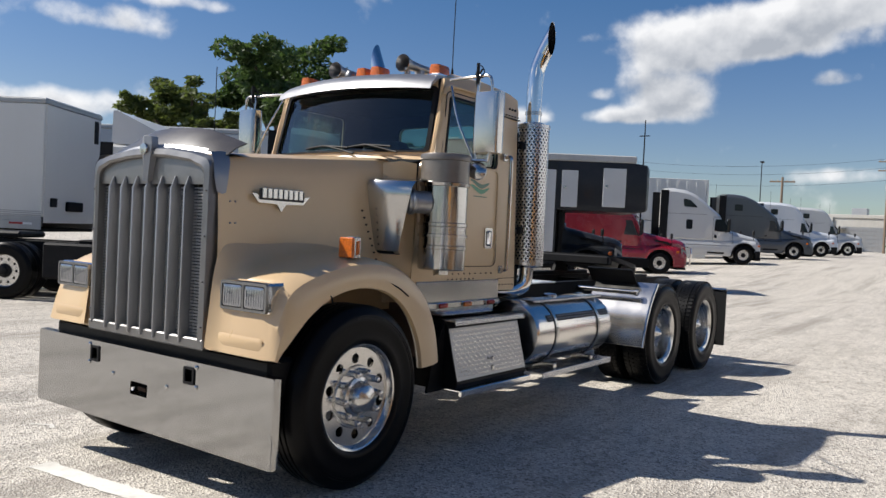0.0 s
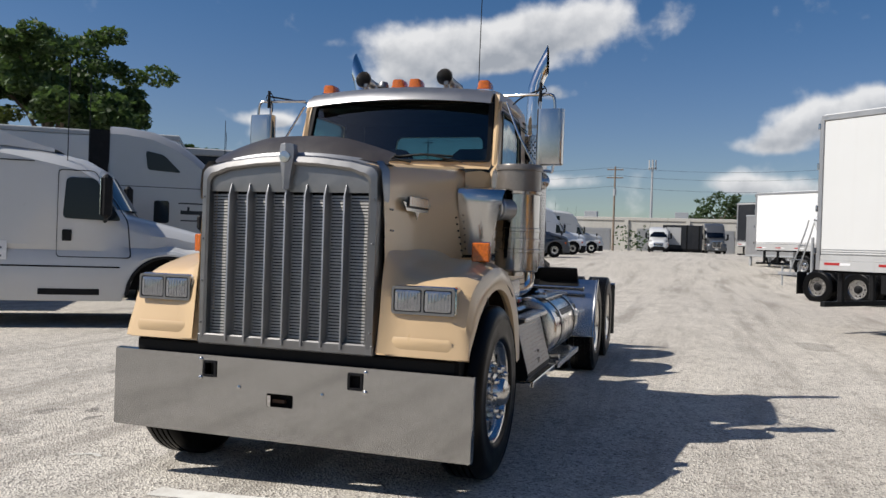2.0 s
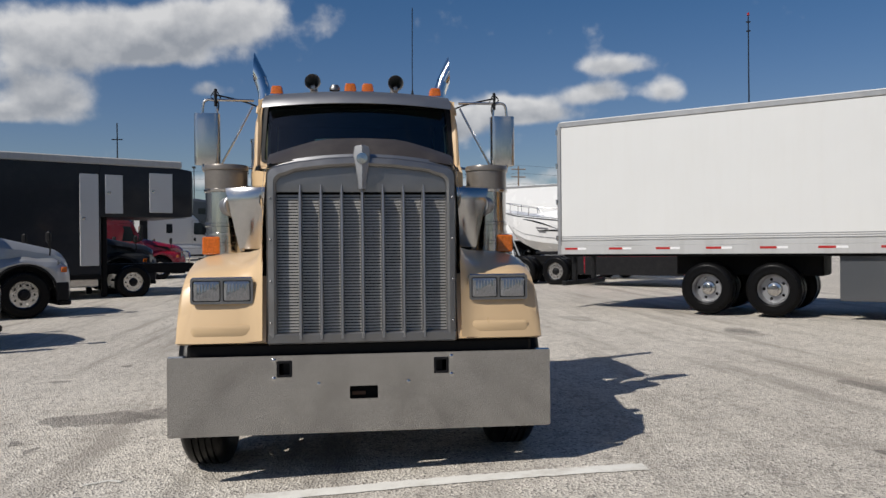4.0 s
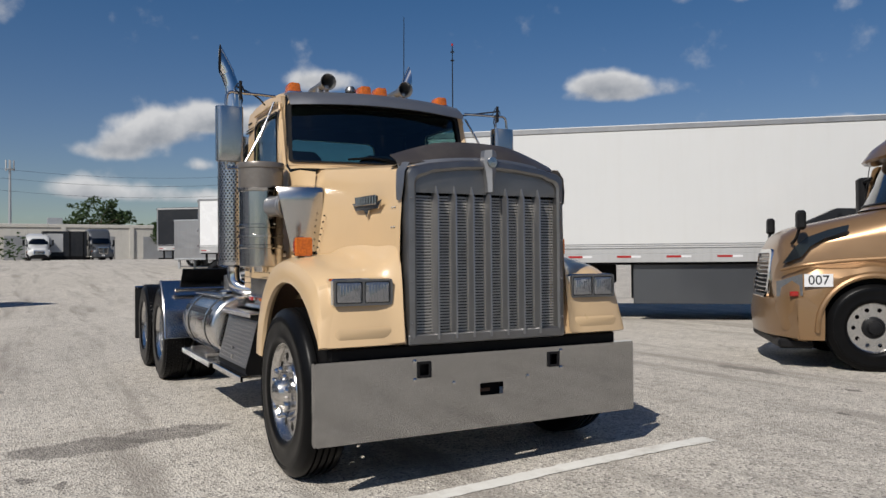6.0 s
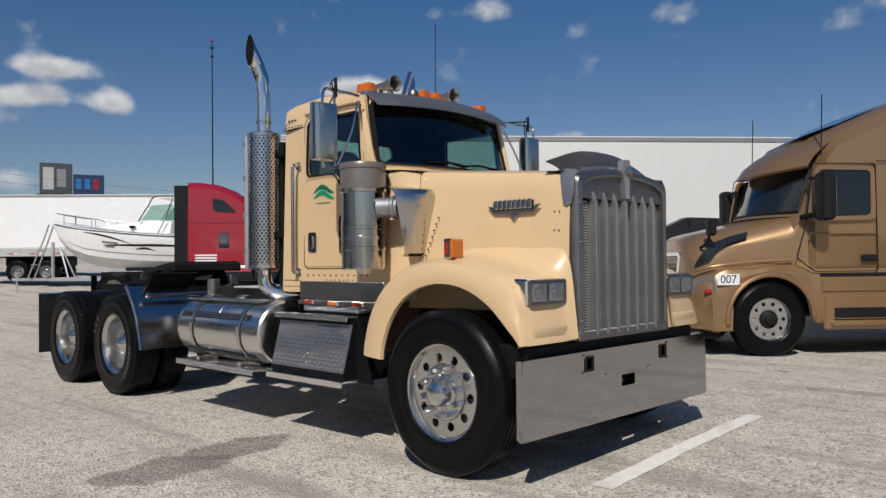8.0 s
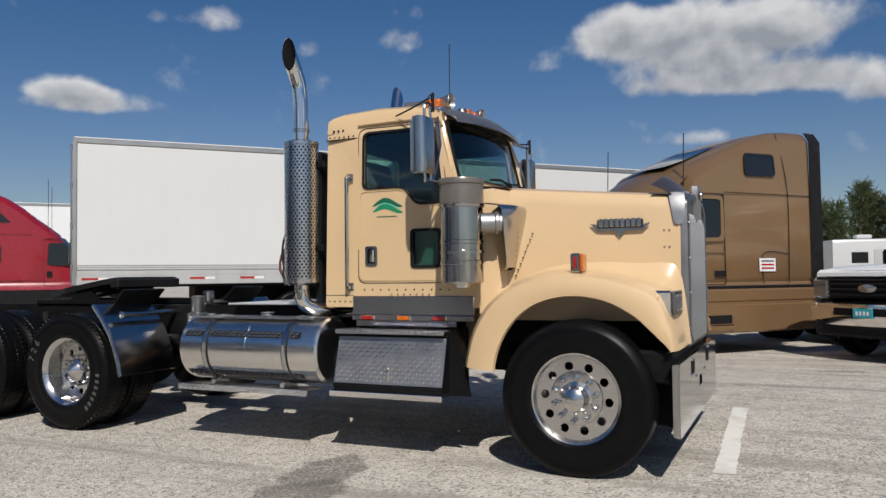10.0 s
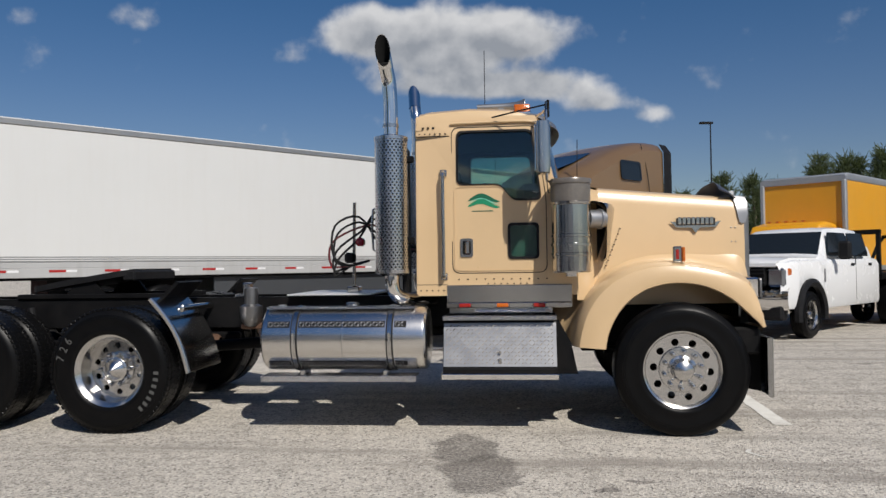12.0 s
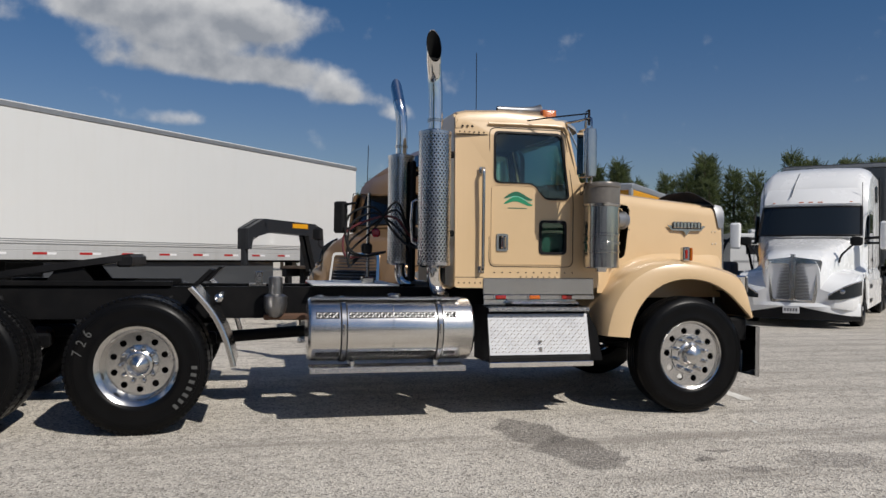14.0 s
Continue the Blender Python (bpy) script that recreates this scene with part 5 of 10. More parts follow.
    vis = Geo().loft([[(x - 0.10 * (y / 0.8) ** 2, y * k, vz(y) + dz) for x, dz, k in ((-1.14, 0.05, 0.97), (-1.0, 0.035, 0.985), (-0.915, -0.03, 1.0), (-0.895, -0.078, 1.0), (-0.90, -0.08, 1.0), (-0.915, -0.055, 1.0), (-1.03, 0.018, 0.985), (-1.14, 0.032, 0.97))] for y in ys], True, True)
    part("sun_visor", vis, VISOR, truck, "stainless steel outside sun visor")
    # inside
    part("dashboard", Geo().box(-1.30, -1.0, -0.72, 0.72, 1.75, 2.11, 0.06), TRIM_IN, truck)
    for y in (-0.42, 0.42):
        st = part("seat", Geo().box(-1.85, -1.35, y - 0.26, y + 0.26, 1.55, 1.72, 0.05), SEAT, truck, "grey cloth truck seat")
        part("backrest", Geo().loft([[(-1.86 - 0.10 * k + dx, y + dy * w, 1.66 + 0.70 * k) for dx, dy in ((0.07, -0.25), (0.07, 0.25), (-0.07, 0.25), (-0.07, -0.25))] for k, w in ((0, 1), (0.6, 1), (0.92, 0.85), (1.0, 0.6))], True, True), SEAT, st)
        part("pedestal", Geo().box(-1.75, -1.45, y - 0.15, y + 0.15, 1.2, 1.56, 0.02), BLACK, st)
    whl = [(-1.28 + 0.22 * math.cos(a) * 0.55, 0.42 + 0.22 * math.sin(a), 2.02 + 0.22 * math.cos(a) * 0.75) for a in np.linspace(0, 2 * math.pi, 25)]
    sw = part("steering_wheel", Geo().tube(whl, 0.014, 8, 0), DARK, truck)
    part("column", Geo().cyl((-1.28, 0.42, 2.02), (-1.02, 0.42, 1.85), 0.03, 8), DARK, sw)
    part("headliner", Geo().box(-2.12, -1.12, -0.79, 0.79, 2.60, 2.62), TRIM_IN, truck)


cab()


def roof_gear():
    for i, y in enumerate((-0.67, -0.06, 0.085, 0.66)):
        b = part("marker_lamp", Geo().loft([[(-1.24 + x, y + dy * k, 2.735 + (0.03 if abs(y) < 0.3 else 0) + z) for x, dy in rounded(-0.07, 0.07, -0.05, 0.05, 0.02, 2)] for z, k in ((0.0, 1.08), (0.02, 1.0), (0.05, 0.95), (0.068, 0.75))], True, True), AMBER, truck, "amber roof marker lamp")
        part("lamp_base", Geo().box(-1.32, -1.16, y - 0.06, y + 0.06, 2.705 + (0.03 if abs(y) < 0.3 else 0), 2.738 + (0.03 if abs(y) < 0.3 else 0), 0.008), CHROME, b)
    for y in (-0.375, 0.325):
        h = Geo().lathe([(0.030, -0.42), (0.030, -0.30), (0.034, -0.16), (0.044, -0.06), (0.06, -0.01), (0.068, 0.012), (0.066, 0.018), (0.058, -0.005), (0.04, -0.06), (0.028, -0.16), (0.001, -0.2)], 24, (-1.23, y, 2.85), (1, 0, 0))
        hb = part("air_horn", h, VISOR, truck, "dull metal air horn on the roof")
        part("horn_foot", Geo().box(-1.46, -1.40, y - 0.03, y + 0.03, 2.77, 2.84, 0.006).box(-1.30, -1.26, y - 0.02, y + 0.02, 2.76, 2.83, 0.006), ALU, hb)
    part("vent_knob", Geo().lathe([(0.045, 0), (0.045, 0.02), (0.03, 0.045), (0.001, 0.05)], 14, (-1.2, -0.19, 2.775)), GRILLE, truck)
    an = part("antenna", Geo().tube([(-1.62, 0.50, 2.79), (-1.62, 0.50, 3.1), (-1.62, 0.505, 3.62)], 0.004, 6, 0), DARK, truck)
    part("antenna_foot", Geo().lathe([(0.018, 0), (0.014, 0.05), (0.006, 0.10)], 10, (-1.62, 0.50, 2.775)), DARK, an)


roof_gear()


def air_cleaner(s):
    cx, cy = -0.855, s * 1.035
    prof = [(0.02, 1.335), (0.150, 1.335), (0.158, 1.345), (0.158, 1.47), (0.164, 1.475), (0.164, 1.495), (0.158, 1.50), (0.158, 1.62), (0.164, 1.625), (0.164, 1.645), (0.158, 1.65), (0.158, 1.885), (0.168, 1.89), (0.170, 1.91), (0.163, 1.915)]
    can = part("air_cleaner", Geo().lathe(prof, 36, (cx, cy, 0)), CANISTER, truck, "polished round air cleaner canister")
    part("cleaner_cap", Geo().lathe([(0.163, 1.912), (0.163, 2.055), (0.170, 2.06), (0.172, 2.085), (0.166, 2.10), (0.10, 2.108), (0.001, 2.11)], 36, (cx, cy, 0)), DUSTY, can, "dusty ribbed cap")
    part("lower_bowl", Geo().lathe([(0.001, 1.30), (0.05, 1.302), (0.055, 1.335)], 20, (cx, cy, 0)), STEEL, can)
    # scoop: a bent sheet that faces forward, with a rolled top; open and dark behind
    def sheet(k, z, back):
        wide = 1.0 - 0.10 * (1.90 - z) / 0.45
        y = 0.69 + (wide - 0.69) * k
        return (-0.455 - 0.20 * (1.90 - z) / 0.45 * (1 - k) * 0.5 - 0.10 * k * k - back, s * y, z)
    rows = []
    for z, back in ((1.925, 0.20), (1.922, 0.10), (1.905, 0.03), (1.87, 0.006), (1.80, 0.0), (1.65, 0.0), (1.52, 0.0), (1.45, 0.006), (1.43, 0.03)):
        rows.append([sheet(k, z, back) for k in (0.0, 0.2, 0.4, 0.6, 0.8, 0.93, 1.0)])
    duct = part("air_intake", Geo().loft(rows, False, False), STEEL, truck, "bent bright metal air intake scoop")
    # Black copy of the sheet: shade behind the scoop put in as colour
    part("scoop_back", Geo().loft([[(p[0] - 0.006, p[1] - s * 0.006 * (i > 4), p[2] - 0.005) for i, p in enumerate(r)] for r in rows], False, False), SOOT_AND_SHADE, duct, "black backing for the shaded inside of the scoop")
    hose = Geo().cyl((-0.585, s * 0.93, 1.775), (-0.72, s * 1.0, 1.775), 0.074, 22)
    hose.lathe([(0.076, 0), (0.084, 0.008), (0.084, 0.026), (0.076, 0.034)], 22, (-0.60, s * 0.938, 1.775), (-1, s * 0.5, 0))
    part("intake_hose", hose, ALU, duct, "short dull intake pipe")
    # Black sheet on the hood side paints the shade of the cut-out
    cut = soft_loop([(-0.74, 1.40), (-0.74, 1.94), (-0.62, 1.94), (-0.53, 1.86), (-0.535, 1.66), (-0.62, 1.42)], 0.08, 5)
    part("recess_shade", Geo().plate(cut, [], 0.05, lambda u, v, q: (u, s * (0.722 + 0.012 * (1.9 - v) - q), v)), SOOT_AND_SHADE, truck, "black sheet for the shaded recess round the air intake")
    edge = [(u, s * (0.722 + 0.012 * (1.9 - v)), v) for u, v in cut if u > -0.73]
    part("recess_lip", Geo().tube(edge, 0.010, 6, 0), CREAM, truck)
    g = Geo()
    for i in range(8):
        g.ball((-0.42 - 0.018 * i, s * (0.699 + 0.004 * i), 1.70 - 0.045 * i), 0.008, 6, 4)
    for x, z in ((-0.58, 1.27), (-0.62, 1.22), (-0.55, 1.2), (-0.66, 1.17)):
        g.ball((x, s * 0.755, z), 0.008, 6, 4)
    part("rivets", g, DARK, truck)["kind"] = "stuff"
    part("cleaner_strap", Geo().lathe([(0.161, 1.55), (0.167, 1.552), (0.167, 1.572), (0.161, 1.575)], 32, (cx, cy, 0)), STEEL, can)
    part("cleaner_bracket", Geo().box(-0.95, -0.82, s * 0.85, s * 0.90, 1.40, 1.46, 0.01).box(-0.95, -0.82, s * 0.85, s * 0.90, 1.75, 1.81, 0.01), STEEL, can)


def mirrors(s):
    cx, cy = -0.98, s * 1.215
    st = part("mirror_arm", Geo().tube([(-1.02, s * 0.85, 2.665), (-0.98, s * 1.0, 2.66), (-0.955, s * 1.16, 2.655)], 0.011, 8).tube([(-0.955, s * 1.15, 2.65), (-0.95, s * 1.21, 2.655), (-0.95, s * 1.245, 2.60), (-0.95, s * 1.25, 2.35), (-0.95, s * 1.245, 2.10), (-0.95, s * 1.2, 2.085), (-0.93, s * 1.0, 2.09), (-0.86, s * 0.84, 2.10)], 0.011, 8).tube([(-0.955, s * 1.14, 2.655), (-0.95, s * 1.13, 2.4), (-0.95, s * 1.14, 2.09)], 0.010, 8).tube([(-1.02, s * 0.86, 2.62), (-0.95, s * 0.98, 2.36), (-0.945, s * 1.12, 2.10)], 0.009, 8), STEEL, truck, "tubular mirror bracket")
    hd = part("mirror_head", Geo().loft([[(cx + dx * k, cy + s * dy * k2, 2.34 + dz) for dx, dy in rounded(-0.055, 0.06, -0.10, 0.10, 0.035, 3)] for dz, k, k2 in ((-0.21, 0.5, 0.9), (-0.205, 0.9, 1.0), (-0.15, 1, 1), (0.15, 1, 1), (0.205, 0.9, 1.0), (0.21, 0.5, 0.9))], True, True), STEEL, st, "stainless west-coast mirror")
    part("mirror_glass", Geo().box(cx - 0.064, cx - 0.056, cy - 0.075, cy + 0.075, 2.155, 2.525, 0.003), MIRROR, hd)
    st.location.x = -0.10
    part("mirror_brace", Geo().tube([(-1.40, s * 0.83, 2.67), (-1.2, s * 0.95, 2.69), (-0.95, s * 1.16, 2.70)], 0.007, 6).tube([(-0.93, s * 1.14, 2.60), (-0.93, s * 1.14, 2.74)], 0.012, 8, 0), DARK, st)
    if s > 0:
        cv = part("convex_mirror", Geo().lathe([(0.066, 0.0), (0.064, 0.015), (0.04, 0.035), (0.001, 0.042)], 20, (-0.95, s * 1.16, 2.01), (0.75, 0.35, 0.3)), STEEL, st, "round convex mirror")
        part("stem", Geo().cyl((-0.95, s * 1.17, 2.09), (-0.96, s * 1.16, 2.0), 0.008, 6), DARK, cv)
    cable = [(-0.955, s * 1.14, 2.67), (-0.96, s * 1.12, 2.60), (-0.955, s * 1.16, 2.45), (-0.96, s * 1.13, 2.3), (-0.95, s * 1.15, 2.15)]
    part("mirror_cable", Geo().tube(cable, 0.005, 6).tube([(-0.955, s * 1.1, 2.66), (-0.95, s * 1.14, 2.73), (-0.95, s * 1.18, 2.68), (-0.95, s * 1.13, 2.65)], 0.004, 5).tube([(-0.95, s * 1.15, 2.15), (-0.94, s * 1.05, 2.02), (-0.92, s * 0.95, 2.0), (-0.9, s * 0.88, 2.06)], 0.004, 5), HOSE, st)


def exhaust(s):
    cx, cy = -2.37, 0.825 if s > 0 else -0.885
    seg, rows, r = 26, 46, 0.142
    g = Geo()
    h = (2.50 - 1.36) / rows
    for j in range(rows):
        for i in range(seg):
            off = 0.5 * (j % 2)
            a0, a1 = 2 * math.pi * (i + off) / seg, 2 * math.pi * (i + 1 + off) / seg
            z0 = 1.36 + j * h
            am, da = (a0 + a1) / 2, (a1 - a0) / 2
            def q(a, z):
                return (cx + r * math.cos(a), cy + r * math.sin(a), z)
            zm = z0 + h / 2
            o = [q(a0, z0), q(am, z0), q(a1, z0), q(a1, z0 + h), q(am, z0 + h), q(a0, z0 + h)]
            inner = [q(am - 0.27 * da, zm - 0.30 * h), q(am, zm - 0.36 * h), q(am + 0.27 * da, zm - 0.30 * h), q(am + 0.52 * da, zm), q(am + 0.27 * da, zm + 0.30 * h), q(am, zm + 0.36 * h), q(am - 0.27 * da, zm + 0.30 * h), q(am - 0.52 * da, zm)]
            g.add(o + inner, [(0, 1, 7, 6), (1, 2, 8, 7), (2, 3, 9, 8), (3, 10, 9), (3, 4, 11, 10), (4, 5, 12, 11), (5, 13, 12), (5, 0, 6, 13)])
    sh = part("muffler_shield", g, MUFFLER, truck, "perforated chrome muffler shield", 40, False)
    part("muffler", Geo().cyl((cx, cy, 1.34), (cx, cy, 2.515), 0.122, 28), DARK, sh, "dark muffler body behind the shield")
    part("shield_band", Geo().lathe([(0.143, 2.485), (0.147, 2.487), (0.147, 2.515), (0.12, 2.52), (0.085, 2.535)], 32, (cx, cy, 0)), MUFFLER, sh)
    part("shield_band", Geo().lathe([(0.10, 1.325), (0.146, 1.345), (0.147, 1.375), (0.143, 1.377)], 32, (cx, cy, 0)), MUFFLER, sh)
    pipe = [(cx, cy, 2.50), (cx, cy, 2.62), (cx, cy, 2.78), (cx - 0.004, cy + s * 0.004, 2.90), (cx - 0.012, cy + s * 0.012, 3.00), (cx - 0.03, cy + s * 0.05, 3.12)]
    st = part("exhaust_pipe", Geo().tube(pipe, 0.064, 20, 5, False), CHROME, truck, "chrome exhaust stack with a mitred turn-out")
    # turn-out, cut upright at the tip
    end, way = Vector(pipe[-1]), Vector((-0.08, s * 0.36, 0.74)).normalized()
    side = way.cross(Vector((1, 0, 0))).normalized()
    fwd = side.cross(way).normalized()
    r0, r1 = [], []
    rings = []
    for k in np.linspace(0, 1, 4):
        ring = []
        for i in range(24):
            a = 2 * math.pi * i / 24
            off = 0.066 * math.cos(a) * side + 0.066 * math.sin(a) * fwd
            reach = 0.15 - (off.y * s) * 2.1
            ring.append(end - way * 0.01 + off + way * reach * k)
        rings.append(ring)
    part("turn_out", Geo().loft(rings, True, False), CHROME, st)
    part("pipe_inside", Geo().loft([[end + way * 0.02 + (p - (end - way * 0.01)).project(side) * 0.97 + (p - (end - way * 0.01)).project(fwd) * 0.97 for p in rings[0]], [(Vector(p) - end) * 0.985 + end for p in rings[3]]], True, False), SOOT_AND_SHADE, st)
    part("pipe_plug", Geo().loft([[end + way * 0.03 + 0.062 * (math.cos(2 * math.pi * i / 16) * side + math.sin(2 * math.pi * i / 16) * fwd) for i in range(16)], [end + way * 0.031 + 0.01 * (math.cos(2 * math.pi * i / 16) * side + math.sin(2 * math.pi * i / 16) * fwd) for i in range(16)]], True, True), SOOT_AND_SHADE, st)
    part("clamp", Geo().lathe([(0.064, 2.60), (0.07, 2.602), (0.07, 2.63), (0.064, 2.632)], 20, (cx, cy, 0)), STEEL, st)
    part("elbow", Geo().tube([(cx, cy, 1.35), (cx, cy, 1.24), (cx + 0.03, cy - s * 0.02, 1.16), (cx + 0.12, cy - s * 0.12, 1.115), (cx + 0.3, cy - s * 0.4, 1.10)], 0.062, 16), CHROME, truck, "chrome exhaust elbow")
    part("stack_bracket", Geo().box(-2.34, -2.18, s * 0.82, s * 0.86, 1.6, 1.66, 0.01).box(-2.34, -2.18, s * 0.80, s * 0.84, 2.3, 2.36, 0.01).box(-2.30, -2.24, s * 0.62, s * 0.80, 1.15, 2.45, 0.02), BLACK, truck)


for s in (1, -1):
    air_cleaner(s)
    mirrors(s)
    exhaust(s)


def chassis():
    for s in (1, -1):
        part("frame_rail", Geo().box(-6.95, 0.45, s * 0.40, s * 0.435, 0.86, 1.13, 0.006).box(-6.95, 0.45, s * 0.34, s * 0.435, 0.855, 0.868).box(-6.95, 0.45, s * 0.34, s * 0.435, 1.122, 1.135), BLACK, truck, "black frame rail")
    for x in (-6.9, -5.4, -4.1, -3.2, -2.3, 0.3):
        part("cross_member", Geo().box(x - 0.06, x + 0.06, -0.41, 0.41, 0.88, 1.10, 0.01), BLACK, truck)
    for x in (-4.77, -6.11):
        tilt = math.atan2(WZ[1] - WZ[-1], 2.2)
        a = Geo().cyl((x, -0.95, WZ[-1]), (x, 0.95, WZ[1]), 0.075, 14).ball((x, 0, 0.58), 0.22, 16, 8)
        ax = part("drive_axle", a, BLACK, truck)
        for s in (1, -1):
            part("air_spring", Geo().lathe([(0.11, 0.60), (0.13, 0.64), (0.13, 0.74), (0.10, 0.78), (0.13, 0.82), (0.12, 0.86)], 18, (x - 0.25, s * 0.38, 0)), HOSE, ax)
            part("suspension_arm", Geo().box(x - 0.3, x + 0.55, s * 0.40, s * 0.50, 0.62, 0.74, 0.02), BLACK, ax)
            part("shock_absorber", Geo().cyl((x + 0.25, s * 0.50, 0.55), (x + 0.15, s * 0.46, 1.05), 0.035, 10), DARK, ax)
            part("brake_chamber", Geo().lathe([(0.08, 0), (0.10, 0.04), (0.10, 0.14), (0.07, 0.18)], 14, (x + 0.20, s * 0.33, 0.63), (1, 0, 0)), RUST, ax)
            wheel(truck, "drive", x, s * 1.07, WZ[s], 17 * s + x * 30)
            wheel(truck, "inner", x, s * 0.74, WZ[s])
    ax = part("front_axle", Geo().cyl((0, -0.9, WZ[-1] - 0.02), (0, 0.9, WZ[1] - 0.02), 0.06, 12).box(-0.09, 0.09, -0.65, 0.65, 0.46, 0.58, 0.02), BLACK, truck)
    for s in (1, -1):
        wheel(truck, "steer", 0.0, s * 1.0, WZ[s], 8 + 13 * s)
        part("leaf_spring", Geo().box(-0.75, 0.6, s * 0.38, s * 0.47, 0.63, 0.67, 0.01).box(-0.55, 0.4, s * 0.38, s * 0.47, 0.60, 0.63, 0.01), BLACK, ax)
    part("engine_block", Geo().box(-0.7, 0.42, -0.34, 0.34, 0.62, 1.5, 0.08), BLACK, truck)
    part("gearbox", Geo().box(-1.9, -0.7, -0.26, 0.26, 0.65, 1.1, 0.08), BLACK, truck)
    part("drive_shaft", Geo().cyl((-1.9, 0, 0.8), (-4.6, 0, 0.62), 0.055, 12), BLACK, truck)
    # fifth wheel
    top = [(0.45, -0.42), (0.30, -0.47), (-0.25, -0.47), (-0.62, -0.34), (-0.66, -0.22), (-0.30, -0.06), (-0.24, 0.0), (-0.30, 0.06), (-0.66, 0.22), (-0.62, 0.34), (-0.25, 0.47), (0.30, 0.47), (0.45, 0.42)]
    fw = part("fifth_wheel", Geo().plate(soft_loop(top, 0.05, 3), [], 0.055, lambda u, v, t: (-5.40 + u, v, 1.345 + u * 0.155 - t)), DARK, truck, "greasy black fifth wheel, tilted")
    for s in (1, -1):
        part("bracket", Geo().plate([(-0.22, 1.135), (0.22, 1.135), (0.07, 1.33), (-0.07, 1.33)], [], 0.04, lambda u, v, t: (-5.42 + u, s * (0.44 - t), v)), BLACK, fw)
        part("slide_rail", Geo().box(-6.1, -4.6, s * 0.36, s * 0.46, 1.135, 1.18, 0.006), BLACK, fw)
    part("skirt_plate", Geo().box(-5.05, -4.93, -0.44, 0.44, 1.30, 1.40, 0.015), DARK, fw)
    # quarter fenders before the drive wheels
    for s in (1, -1):
        rings = []
        for k in np.linspace(0, 1, 13):
            x, z = -4.37 + 0.33 * k - 0.05 * math.sin(math.pi * k) * -1, 1.16 - 0.62 * k + 0.03 * math.sin(math.pi * k)
            rings.append([(x - 0.028, s * 1.235, z - 0.012), (x - 0.004, s * 1.246, z), (x + 0.012, s * 1.235, z + 0.006), (x + 0.012, s * 0.58, z + 0.006), (x, s * 0.58, z), (x, s * 1.218, z)])
        qf = part("quarter_fender", Geo().loft(rings, True, True), STEEL, truck, "polished quarter fender ahead of the drive wheels")
        part("rolled_edge", Geo().tube([(r[1][0] + 0.004, s * 1.238, r[1][2]) for r in rings], 0.017, 8, 0), STEEL, qf)
        part("fender_post", Geo().cyl((-4.17, s * 0.40, 1.07), (-4.17, s * 1.08, 1.07), 0.026, 12), STEEL, qf)
        part("fender_lamp", Geo().lathe([(0.034, 0), (0.034, 0.03), (0.02, 0.04), (0.001, 0.042)], 14, (-4.17, s * 1.08, 1.07), (0, s, 0)), STEEL, qf)
        part("top_flap", Geo().plate([(-4.40, 1.15), (-4.36, 1.15), (-4.22, 1.29), (-4.25, 1.30)], [], 0.5, lambda u, v, t: (u, s * (0.52 + t), v)), BLACK, qf)
        # rear mud flap
        fl = part("mud_flap", Geo().box(-6.93, -6.915, s * 0.62, s * 1.22, 0.30, 1.0, 0.004), HOSE, truck, "black rubber mud flap")
        part("flap_hanger", Geo().cyl((-6.92, s * 0.42, 1.02), (-6.92, s * 1.22, 1.02), 0.02, 10), STEEL, fl)
    part("rear_cross_plate", Geo().box(-6.99, -6.93, -0.44, 0.44, 0.80, 1.12, 0.01), BLACK, truck)
    for s in (1, -1):
        for i in (0, 1):
            part("tail_lamp", Geo().lathe([(0.052, 0), (0.05, 0.03), (0.001, 0.036)], 16, (-6.99, s * (0.27 + 0.12 * i), 0.98), (-1, 0, 0)), RED_LENS, truck)
    # deck plate and air dryer
    part("deck_plate", Geo().box(-3.40, -2.62, -0.58, 0.58, 1.148, 1.162, 0.003), DECKPLATE, truck, "chequer-plate deck behind the cab")
    dry = part("air_dryer", Geo().lathe([(0.001, 0.87), (0.05, 0.88), (0.09, 0.93), (0.10, 0.98), (0.10, 1.06), (0.06, 1.08), (0.06, 1.22), (0.052, 1.23), (0.001, 1.232)], 20, (-3.72, -0.62, 0)), GRILLE, truck, "grey cast air dryer")
    part("dryer_bracket", Geo().box(-3.82, -3.40, -0.62, -0.44, 0.85, 0.90, 0.01), RUST, dry)
    part("bracket_light", Geo().box(-3.95, -3.80, -0.42, -0.20, 1.14, 1.16).box(-3.90, -3.83, -0.36, -0.26, 1.16, 1.27, 0.01), STEEL, truck)
    # battery and fuel cross tubes
    part("crossover", Geo().tube([(-2.9, -0.7, 0.52), (-2.9, 0, 0.47), (-2.9, 0.7, 0.52)], 0.02, 8), DARK, truck)


chassis()


